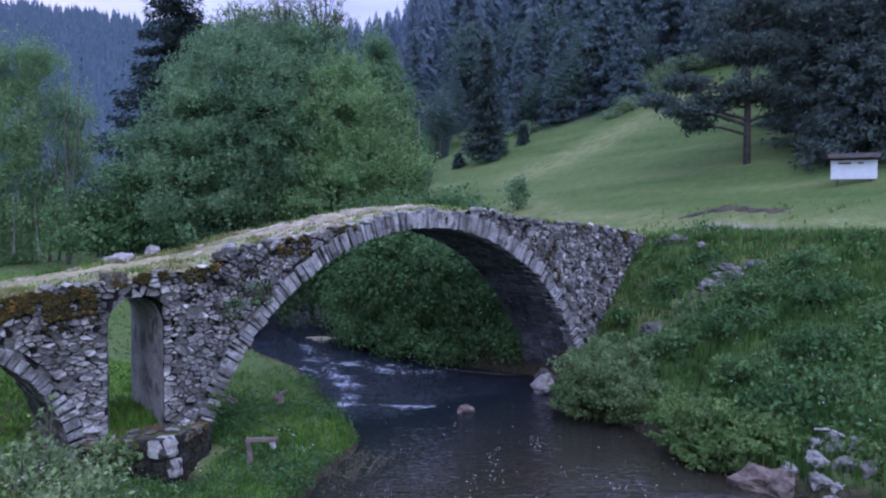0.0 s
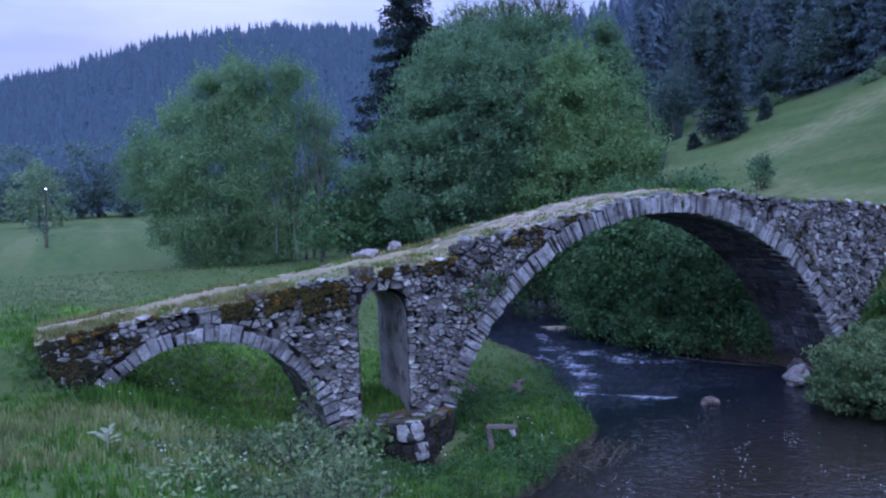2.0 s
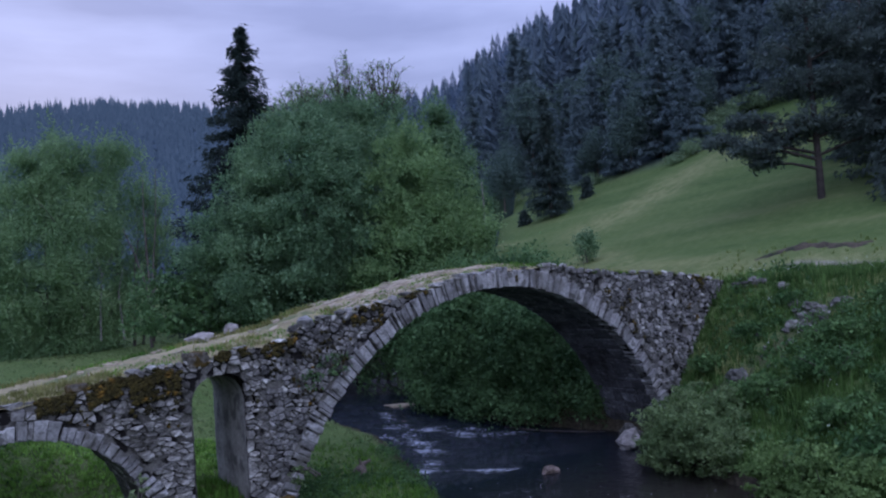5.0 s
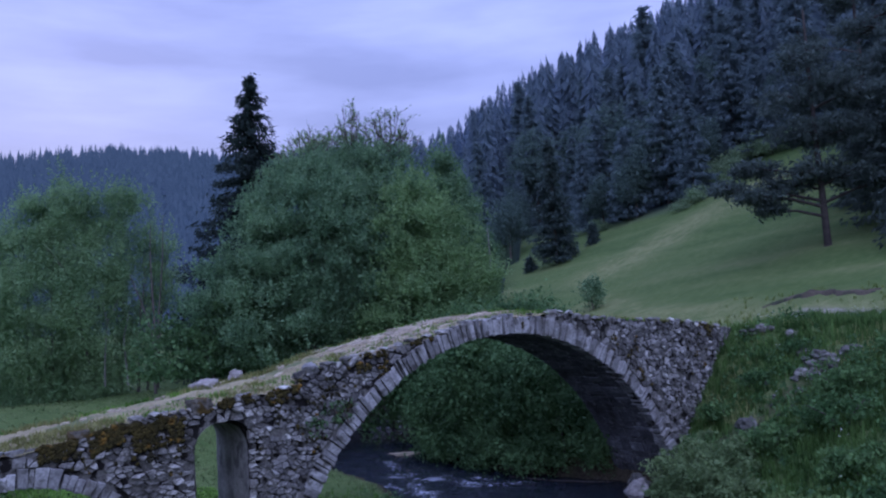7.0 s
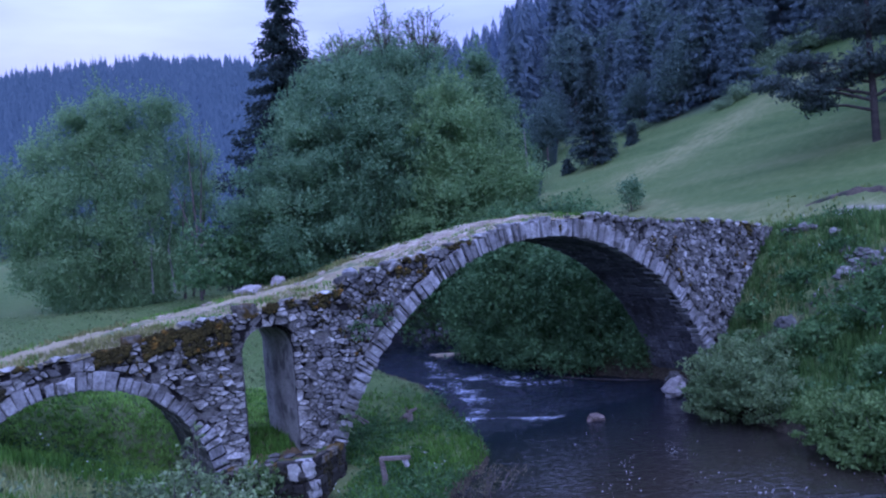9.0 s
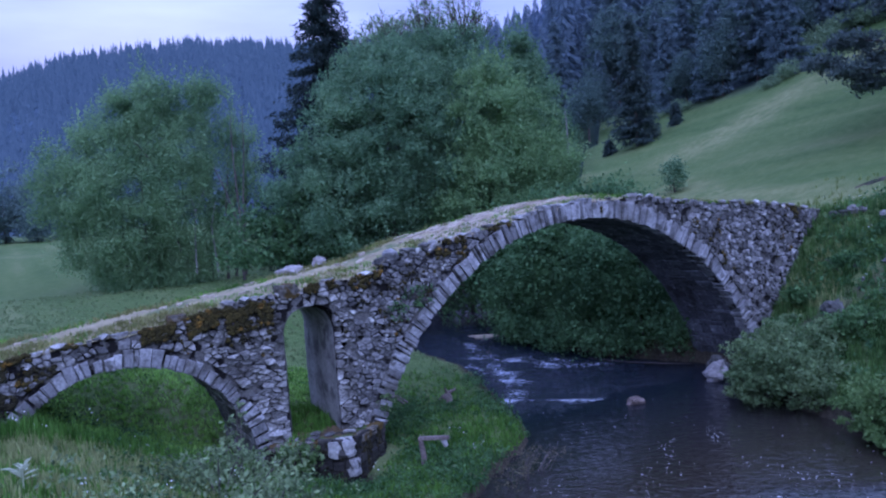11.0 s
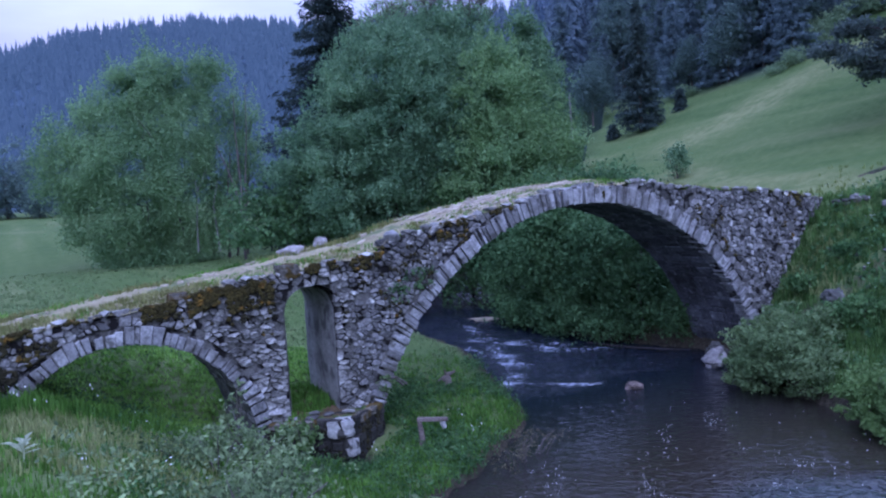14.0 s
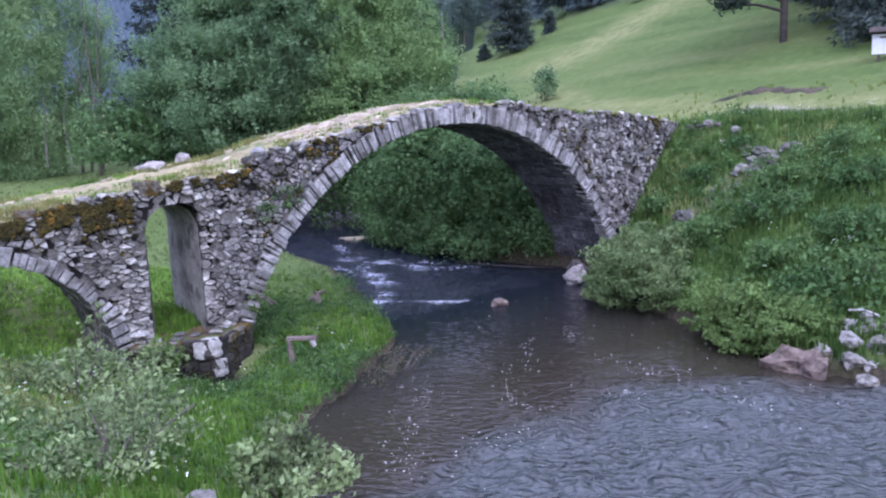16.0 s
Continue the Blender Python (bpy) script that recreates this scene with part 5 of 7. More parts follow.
broad_tree("alder_tree", at, lobes_at(at, [(28.8, 8.6, 0, 2.0, 2.7), (31, 9.2, 0, 2.4, 2.4), (32, 5.5, -1, 3.1, 3.4), (30, 1.5, -1, 3.2, 3.0), (28.2, 11.0, 0.5, 1.0, 1.2), (33.0, 9.0, 0, 1.1, 1.8), (29.8, 11.6, 0.3, 0.9, 1.0), (31.6, 11.4, 0.3, 0.9, 1.1), (28.6, 4.6, -1.5, 2.0, 2.6)], 42),
           170000, 0.070, M_ALDER, "tall dark green alder beside the river", 22, 10, 0.62, 80, ((0, 0), (1.5, 0.5), (-1.2, 0.8)), bough=0.60, tall=1.3, gap=-0.55)
at = polar(34.6, 38)
broad_tree("alder_tree", at, lobes_at(at, [(33.4, 6.2, 0, 1.7, 2.3), (35.0, 4.0, 0, 2.3, 2.8), (36.4, 1.5, 0, 2.1, 2.5), (33.5, 1.0, -1, 2.5, 2.5), (34.2, 8.2, 0, 1.1, 1.3), (35.6, 6.4, 0.3, 1.0, 1.4)], 38),
           118000, 0.066, M_ALDER_L, "light green alder with a rounded crown", 24, 7.5, 0.55, 75, ((0, 0), (1.2, 0.4)), bough=0.55, tall=1.3, gap=-0.65)
at = polar(37.2, 46)
broad_tree("alder_tree", at, lobes_at(at, [(36.0, 9.4, 0, 1.2, 2.0), (36.6, 6.8, 0, 1.6, 2.4), (37.6, 3.8, 0, 1.4, 2.4), (37.0, 1.5, 0, 1.8, 2.0), (36.1, 11.2, 0, 0.5, 0.9), (37.9, 6.6, 0, 0.8, 1.5)], 46),
           72000, 0.074, M_ALDER, "dark green alder at the edge of the meadow", 25, 8, 0.55, 75, ((0, 0),), bough=0.55, tall=1.3)


def twig_tree(name, at, heads, label, seed, leaf=0.05):
    """A tree whose thin bare twigs fan upward, with a few leaves left on them; heads: (x, y, z of fork, reach, height)."""
    rng = np.random.default_rng(seed)
    root = empty(name, at, label, "tree")
    v, f = tube([(0, 0, -0.3), (0.1, 0, 4.0), (0, 0.1, 8.5)], [0.16, 0.11, 0.06], 7)
    part("trunk", mixed_mesh("trunk", v, f, True), M_BARK, root, at=(0, 0, 0))
    tips = []
    for hx, hy, hz, reach, high in heads:
        s0 = Vector((hx, hy, hz))
        pieces = [tube([(0, 0.05, 6.5), Vector((hx * 0.6, hy * 0.6, hz * 0.5 + 3.4)), s0], [0.06, 0.045, 0.03], 5)]
        for _ in range(24):
            a, out = rng.uniform(0, 6.283), 1.2 * reach * rng.uniform(0.15, 1.0)
            e = s0 + Vector((math.cos(a) * out, math.sin(a) * out, 1.15 * high * rng.uniform(0.30, 1.05) * (1 - 0.25 * (out / reach) ** 2)))
            m = s0.lerp(e, 0.5) + Vector((0.15 * math.cos(a), 0.15 * math.sin(a), -0.05))
            pieces.append(tube([s0, m, e], [0.030, 0.022, 0.010], 4))
            for _ in range(7):
                t = rng.uniform(0.35, 0.95)
                b = m.lerp(e, t) if t > 0.5 else s0.lerp(m, 2 * t)
                q = b + Vector((rng.normal() * 0.22, rng.normal() * 0.22, rng.uniform(0.1, 0.5)))
                pieces.append(tube([b, q], [0.016, 0.007], 3))
                tips += [q, b.lerp(q, 0.6)]
        v, f = join(pieces)
        part("limb", mixed_mesh("limb", v, f), M_BARK, root, at=(0, 0, 0))
    c = np.repeat(np.array([tuple(q) for q in tips]), 3, 0)
    c = c + rng.normal(size=c.shape) * 0.07
    v, f = leaf_quads(rng, c, leaf * rng.uniform(0.5, 1.1, len(c)), 0.6)
    part("crown", mesh_of("crown", v, f), M_ALDER_L, root, at=(0, 0, 0))
    return root


at = polar(29.6, 43)
fork = lambda az, el, dd: tuple(q[:3] for q in lobes_at(at, [(az, el, dd, 1, 1)], 43))[0]
twig_tree("birch_tree", at, [(*fork(26.4, 11.3, 0), 1.1, 2.1), (*fork(29.6, 11.8, 0), 1.2, 2.6), (*fork(28.1, 11.3, 0.5), 1.1, 1.8), (*fork(32.2, 12.2, 0.3), 1.5, 2.2), (*fork(30.8, 11.4, 0.5), 0.9, 1.5), (*fork(33.1, 11.6, 0.3), 1.0, 1.3), (*fork(27.3, 11.4, 0.5), 0.9, 2.0), (*fork(24.9, 10.0, 0), 0.8, 1.6)], "thin birch with sparse airy twigs above the alders", 23, 0.06)
# shrubs hanging over the water upstream, seen beneath the arch
at = (19.6, 6.6, ground_z(19.6, 6.6))
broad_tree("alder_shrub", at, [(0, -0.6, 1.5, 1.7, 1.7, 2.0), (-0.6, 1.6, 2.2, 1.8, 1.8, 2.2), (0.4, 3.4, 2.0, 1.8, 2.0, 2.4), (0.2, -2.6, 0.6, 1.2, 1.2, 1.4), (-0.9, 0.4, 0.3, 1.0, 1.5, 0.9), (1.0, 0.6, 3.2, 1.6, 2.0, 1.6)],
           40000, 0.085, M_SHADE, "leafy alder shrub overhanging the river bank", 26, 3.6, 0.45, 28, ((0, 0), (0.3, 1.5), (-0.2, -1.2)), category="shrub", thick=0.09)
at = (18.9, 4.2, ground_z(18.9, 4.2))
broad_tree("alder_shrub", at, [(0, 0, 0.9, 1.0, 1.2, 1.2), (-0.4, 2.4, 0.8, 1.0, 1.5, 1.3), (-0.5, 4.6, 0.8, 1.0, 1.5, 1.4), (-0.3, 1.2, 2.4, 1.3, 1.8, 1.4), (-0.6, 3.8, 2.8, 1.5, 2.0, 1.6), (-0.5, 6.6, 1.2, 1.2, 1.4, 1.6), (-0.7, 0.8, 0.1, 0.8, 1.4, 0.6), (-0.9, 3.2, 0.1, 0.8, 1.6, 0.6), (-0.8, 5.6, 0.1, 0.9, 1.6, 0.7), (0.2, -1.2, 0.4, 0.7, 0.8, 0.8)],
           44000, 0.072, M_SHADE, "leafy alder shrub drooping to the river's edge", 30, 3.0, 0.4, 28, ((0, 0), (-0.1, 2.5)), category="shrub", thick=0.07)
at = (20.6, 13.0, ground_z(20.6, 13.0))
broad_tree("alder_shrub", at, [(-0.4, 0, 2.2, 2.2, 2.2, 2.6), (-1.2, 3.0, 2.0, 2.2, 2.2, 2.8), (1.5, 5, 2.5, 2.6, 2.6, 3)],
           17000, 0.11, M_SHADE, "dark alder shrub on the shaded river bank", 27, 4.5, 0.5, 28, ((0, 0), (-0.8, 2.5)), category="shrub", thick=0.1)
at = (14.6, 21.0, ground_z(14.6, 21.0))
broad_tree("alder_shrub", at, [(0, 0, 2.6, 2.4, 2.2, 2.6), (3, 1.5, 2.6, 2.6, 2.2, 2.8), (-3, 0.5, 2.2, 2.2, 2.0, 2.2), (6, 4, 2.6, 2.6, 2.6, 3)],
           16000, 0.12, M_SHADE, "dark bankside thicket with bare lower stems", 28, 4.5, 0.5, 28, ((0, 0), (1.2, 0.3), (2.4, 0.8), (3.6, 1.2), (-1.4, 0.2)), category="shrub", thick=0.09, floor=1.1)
# willows in the meadow
at = polar(10.3, 46)
broad_tree("willow_tree", at, lobes_at(at, [(10.6, 6.6, 0, 2.0, 2.2), (8.0, 5.4, 0, 1.9, 2.2), (13.2, 6.2, 0, 1.6, 1.9), (5.6, 3.2, 0, 1.4, 1.9), (9.5, 1.6, -1.5, 2.8, 2.6), (12.4, 0.8, -1, 2.4, 2.4), (7.5, 0.1, -0.5, 1.8, 1.8), (15.0, 4.4, 0.5, 1.4, 2.2), (11.2, 8.8, 0, 1.1, 1.3), (10.3, 4.0, 1, 2.8, 2.8), (4.9, 1.6, 0.3, 1.1, 1.3), (15.2, 1.4, 0.5, 1.0, 1.6), (8.6, -1.4, -0.5, 1.7, 1.2), (11.0, -1.8, -0.8, 2.0, 1.3), (13.2, -1.4, -0.2, 1.3, 1.0), (8.2, -2.2, 0, 1.4, 1.1), (9.4, 7.6, 0.3, 1.0, 1.3), (12.3, 8.0, 0.3, 0.8, 1.2), (6.8, 6.2, 0.3, 0.9, 1.2), (5.6, -0.3, 0.2, 0.9, 1.1), (10.6, 9.9, 0.3, 0.7, 0.9), (12.8, 8.8, 0, 1.1, 1.1), (14.6, 8.4, 0.3, 1.2, 1.2), (16.3, 6.2, 0.4, 1.0, 1.3), (16.7, 3.8, 0.5, 0.9, 1.5), (8.8, 8.2, 0, 0.9, 1.2), (4.4, 4.0, 0, 1.0, 1.4), (3.9, 3.0, 0.2, 0.8, 1.1), (9.0, -2.6, -0.6, 1.4, 0.8), (9.6, -2.6, -0.8, 1.8, 0.8), (12.2, -2.5, -0.6, 1.6, 0.8), (9.5, 3.6, -1.8, 1.8, 1.8), (12.6, 4.4, -1.4, 1.6, 1.8), (6.6, 3.0, -1.2, 1.5, 1.7)], 46),
           190000, 0.086, M_WILLOW, "wide rounded grey-green willow standing in the meadow", 31, 8.4, 0.62, 60, ((0, 0), (1.6, 0.2), (2.8, -0.2), (-1.4, 0.4), (4.0, -0.6), (4.6, -0.4), (3.4, -1.2), (-0.6, -1.2)), droop=-0.35, aspect=0.36, thick=0.10, bark=M_BARK, bough=0.74, tall=1.3, gap=-1.4)
# its bare limbs on the crown's thin side, placed to fit the camera's view
willow = bpy.data.objects["willow_tree"]
for rows, thick_, mat in (([(15.86, -3.4), (15.83, -0.6), (15.66, 1.0), (15.1, 2.9), (14.46, 4.6)], 0.085, M_BARK), ([(16.0, -0.6), (15.85, 3.3), (15.8, 5.7), (15.87, 7.8)], 0.065, M_BARK), ([(16.05, -1.0), (16.2, 1.8), (16.55, 5.3), (16.7, 8.5)], 0.055, M_BARK),
                          ([(12.8, -2.6), (12.86, -0.4), (13.06, 1.6), (13.77, 3.0)], 0.05, M_LIMB), ([(13.06, 1.6), (12.73, 3.1)], 0.035, M_LIMB), ([(11.9, -1.0), (11.14, 2.95), (10.72, 4.8), (9.42, 6.8)], 0.05, M_BARK), ([(14.2, -2.6), (14.0, 0.5), (14.4, 2.2)], 0.045, M_LIMB)):
    line = [q[:3] for q in lobes_at(at, [(a_, e_, -2.2, 1, 1) for a_, e_ in rows], 46)]
    v, f = tube(line, [thick_ * (1 - 0.75 * k / (len(line) - 1)) for k in range(len(line))], 6)
    part("limb", mixed_mesh("limb", v, f, True), mat, willow, at=(0, 0, 0))
at = polar(-2.0, 150)
broad_tree("field_tree", polar(-1.9, 118), [(0, 0, 4.6, 3.0, 2.6, 3.4), (2.0, 0.4, 3.0, 2.2, 2.0, 2.6), (-2.0, 0.4, 3.2, 2.2, 2.0, 2.6), (0.4, 0, 6.6, 1.8, 1.6, 1.8), (0.2, 0, 1.6, 3.2, 2.4, 1.8)], 6000, 0.20, M_FIELD_L, "light green rounded tree at the meadow edge", 35, 6, 1.1, 24, thick=0.2, bough=0.9, tall=1.0)
field_tree = broad_tree("field_tree", at, [(-1, 0, 7.0, 5.2, 3.5, 6.2), (3.5, 1, 4.6, 4, 3.2, 4.4), (-5, 1, 4.2, 4, 3.2, 4.2), (0, 0, 2.0, 5, 3, 2.2)], 5000, 0.30, M_FIELD, "rounded leafy tree at the far meadow edge", 33, 7, 1.1, 24, thick=0.25, group="trees at the meadow edge")
for k, (az, dd, sc) in enumerate(((-6.5, 152, 1.1), (1.6, 158, 1.15), (3.4, 152, 0.85), (4.9, 160, 1.2), (-4.2, 165, 1.25), (6.6, 165, 1.1))):
    c = copy_thing(field_tree, pose(*polar(az, dd), 0, 0, 53 * k))
    c.scale = (sc, sc, sc * (0.9 + 0.08 * (k % 4)))
# a lit lamp post in the meadow, a sapling at its foot
at = polar(-1.5, 59.5)
lamp = empty("street_lamp", at, "slender dark lamp post with a small lit lamp in the meadow", "lamp")
v, f = tube([(0, 0, -0.3), (0.02, 0, 1.9), (0.10, 0, 3.8)], [0.05, 0.045, 0.035], 8)
part("pole", mixed_mesh("pole", v, f, True), M_BARK, lamp, at=(0, 0, 0))
v, f = tube([(0.10, 0, 3.75), (0.12, -0.08, 3.88), (0.13, -0.22, 3.92)], [0.035, 0.05, 0.02], 8)
part("hood", mixed_mesh("hood", v, f, True), M_BARK, lamp, at=(0, 0, 0))
bulb = blob(np.random.default_rng(9), (0.06, 0.06, 0.055), 0.05)
bulb.transform(Matrix.Translation((0.13, -0.22, 3.84)))
part("bulb", bulb, M_LAMP, lamp, "small glowing white bulb", at=(0, 0, 0))
at = polar(-1.65, 59.5)
broad_tree("sapling", at, [(0, 0, 1.4, 0.5, 0.5, 0.6), (-0.5, 0, 1.9, 0.4, 0.4, 0.4)], 160, 0.08, M_FOREST_D, "thin sapling alone in the meadow", 34, 2.4, 0.4, 10, ((0, 0),), thick=0.05, inner=0.2)

# the tall spruce behind the alders, the fir on the slope
spruce_tree("spruce_tree", polar(22.7, 54), 19.4, 7.6, 84, M_SPRUCE, "tall dark ragged spruce rising above the alders", 41, leaf=0.19, keep=0.72, fine=7.0, slim=0.24, taper=1.0)
spruce_tree("fir_tree", polar(43.6, 72), 11.2, 2.2, 34, M_FIR, "dark narrow fir standing on the grassy slope", 42, leaf=0.22, slim=0.26, keep=0.85)
spruce_tree("fir_tree", polar(46.2, 74), 1.9, 0.45, 10, M_FIR, "very small young fir on the grassy slope", 43, leaf=0.14)
spruce_tree("fir_tree", polar(41.7, 74), 1.4, 0.4, 8, M_FIR, "very small young fir on the grassy slope", 44, leaf=0.14)
root = empty("dead_tree", polar(38.95, 41), "bare bleached dead trunk at the wood's edge", "tree")
v, f = tube([(0, 0, -0.3), (0.05, 0, 4), (-0.05, 0, 8.0)], [0.08, 0.06, 0.02], 7)
part("trunk", mixed_mesh("trunk", v, f, True), M_LIMB, root, at=(0, 0, 0))


def pine_tree(at, tall, plates, label, seed, trunk_r=0.28, count=16000, leaf=0.15):
    """A pine: bare lower trunk, long level limbs, flat plates of needle clumps."""
    rng = np.random.default_rng(seed)
    root = empty("pine_tree", at, label, "conifer")
    pieces = [tube([(0, 0, -0.4), (0.05, 0.05, tall * 0.3), (-0.1, 0, tall * 0.65), (0, 0, tall)], [trunk_r, trunk_r * 0.8, trunk_r * 0.5, 0.05], 9)]
    pts = []
    w = np.array([p[3] for p in plates])
    for (x, y, z, r, h), share in zip(plates, w / w.sum()):
        s = Vector((0, 0, max(1.5, z - 0.25 * math.hypot(x, y))))
        e = Vector((x, y, z))
        m = s.lerp(e, 0.5) + Vector((0, 0, 0.15))
        pieces.append(tube([s, m, e], [0.09, 0.07, 0.03], 6))
        for _ in range(5):
            q = e + Vector((rng.normal() * r * 0.6, rng.normal() * r * 0.6, rng.normal() * h * 0.3))
            pieces.append(tube([m, m.lerp(q, 0.6), q], [0.04, 0.03, 0.012], 5))
        n = int(count * share / 22)
        a, rr = rng.uniform(0, 6.283, n), r * np.sqrt(rng.random(n))
        c = np.c_[x + np.cos(a) * rr, y + np.sin(a) * rr, z + rng.normal(size=n) * h * 0.35]
        pts.append(np.repeat(c, 22, 0) + rng.normal(size=(n * 22, 3)) * np.array([0.24, 0.24, 0.13]))
    v, f = join(pieces)
    part("trunk", mixed_mesh("trunk", v, f, True), M_PINEBARK, root, at=(0, 0, 0))
    p = np.concatenate(pts)
    v, f = leaf_tris(rng, p, leaf * rng.uniform(0.7, 1.3, len(p)), 0.36, None)
    part("foliage", mesh_of("foliage", v, f), M_PINE, root, at=(0, 0, 0))
    return root


def plates_for(at, rows, dist):
    out = []
    for az, el, dd, r, h in rows:
        d = dist + dd
        out.append((EYE[0] + d * math.sin(radians(az)) - at[0], EYE[1] + d * math.cos(radians(az)) - at[1], EYE[2] + d * math.tan(radians(el)) - at[2], r, h))
    return out


at = polar(61.0, 46)
pine_tree(at, 12.5, plates_for(at, [(57.3, 6.9, -1, 1.2, 0.6), (55.3, 7.6, 0, 0.9, 0.4), (57.2, 8.6, 0.4, 1.2, 0.5), (57.8, 5.9, -0.6, 0.7, 0.3), (58.8, 7.4, 0.5, 1.3, 0.9), (60.4, 8.2, -0.5, 1.3, 0.8), (63.0, 7.6, 0.5, 1.4, 0.8), (64.8, 7.0, 0, 1.2, 0.7), (60.0, 10.6, 0, 1.6, 0.9), (62.6, 10.4, 0, 1.6, 0.9),
                                       (59.4, 12.8, 0, 1.5, 0.9), (61.8, 13.6, 0, 1.6, 1.0), (63.6, 12.6, 0.5, 1.5, 0.8), (60.8, 15.4, 0, 1.3, 0.9)], 46), "dark spreading pine with a bare lower trunk on the slope", 51, 0.2)
for k, (az, dd, tall) in enumerate(((66.5, 52, 15), (69.5, 46, 14), (72.5, 50, 16), (64.0, 60, 16), (76, 44, 14), (67.6, 66, 17))):
    at = polar(az, dd)
    rows = [(az + 3.2 * math.sin(2.4 * i + k), (at[2] + 2.0 + i * (tall - 2.5) / 12 - EYE[2]) / dd * 57.3, 1.2 * math.cos(1.7 * i), 1.9 - 0.09 * i, 0.9) for i in range(12)]
    pine_tree(at, tall, plates_for(at, rows, dd), "dark dense pine at the edge of the wood", 60 + k, 0.22, 14000, 0.15)

# the last three, low and close, stand in for deep shade behind the board
for k, (az, dd, tall) in enumerate(((64.6, 49, 8.5), (65.9, 46, 7.5), (67.2, 47, 9.0), (68.6, 45, 7.5), (70.2, 46, 9.0), (63.6, 54, 7.0), (66.4, 42.5, 4.6), (68.4, 42.0, 5.2), (70.4, 42.5, 5.0))):
    spruce_tree("young_spruce", polar(az, dd), tall, 2.4, 16, M_PINE, "dark dense young spruce behind the notice board", 370 + k, leaf=0.15, first=0.02, fine=5.5)

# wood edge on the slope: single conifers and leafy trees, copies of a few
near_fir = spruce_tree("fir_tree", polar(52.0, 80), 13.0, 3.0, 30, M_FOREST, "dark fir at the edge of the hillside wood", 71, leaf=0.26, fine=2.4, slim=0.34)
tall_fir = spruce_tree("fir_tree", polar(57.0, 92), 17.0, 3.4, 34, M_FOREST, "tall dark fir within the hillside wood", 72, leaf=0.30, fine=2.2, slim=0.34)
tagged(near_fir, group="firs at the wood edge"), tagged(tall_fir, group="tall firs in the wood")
wood_rng = np.random.default_rng(73)
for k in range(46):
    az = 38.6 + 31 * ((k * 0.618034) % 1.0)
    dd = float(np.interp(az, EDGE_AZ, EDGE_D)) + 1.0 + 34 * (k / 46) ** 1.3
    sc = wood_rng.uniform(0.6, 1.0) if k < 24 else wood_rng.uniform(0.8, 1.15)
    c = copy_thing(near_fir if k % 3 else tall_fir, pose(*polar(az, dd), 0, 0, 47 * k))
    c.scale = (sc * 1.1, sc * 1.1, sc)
broad = broad_tree("maple_tree", polar(51.0, 79), [(0, 0, 5.6, 2.2, 2.2, 3.2), (-1.3, 0, 3.8, 1.7, 1.7, 2.2), (1.4, 0, 4.0, 1.7, 1.7, 2.2)], 6000, 0.16, M_FOREST_D, "leafy tree among the firs of the wood edge", 75, 7, 0.8, 20, group="leafy trees at the wood edge")
for k, (az, dd, sc) in enumerate(((49.3, 77, 0.75), (52.6, 79, 0.85), (47.0, 80, 0.6), (54.0, 80, 0.7), (39.5, 83, 0.75), (40.4, 88, 0.75), (41.2, 95, 0.7), (40.9, 102, 1.1), (45.4, 100, 1.0), (47.6, 92, 1.2), (50.0, 88, 1.2), (56.5, 86, 0.8), (58.5, 84, 0.7), (55.2, 92, 1.2), (42.6, 98, 1.3))):
    c = copy_thing(broad, pose(*polar(az, dd), 0, 0, 71 * k))
    c.scale = (sc, sc, sc)

edge_bush = broad_tree("hazel_bush", polar(54.6, 76.5), [(0, 0, 1.0, 1.3, 1.2, 1.0), (1.0, 0.3, 0.8, 0.9, 0.9, 0.8), (-0.9, 0.2, 0.7, 0.9, 0.8, 0.7)], 1500, 0.13, M_FIELD_L, "pale green hazel bush at the wood's edge", 76, 1.6, 0.5, 14, thick=0.05, category="shrub", group="bushes at the wood's edge")
for k, (az, dd, sc) in enumerate(((53.4, 72.5, 0.7), (55.3, 78.5, 0.9), (56.2, 79.0, 0.8), (57.3, 79.5, 1.1), (58.3, 78.0, 0.9), (59.4, 77.5, 1.0), (46.6, 78.5, 0.6), (40.6, 95, 0.8), (52.2, 71.5, 0.5))):
    copy_thing(edge_bush, pose(*polar(az, dd), 0, 0, 83 * k)).scale = (sc, sc, sc)

# the wooded hillsides: conifers too many to count
rng = np.random.default_rng(80)


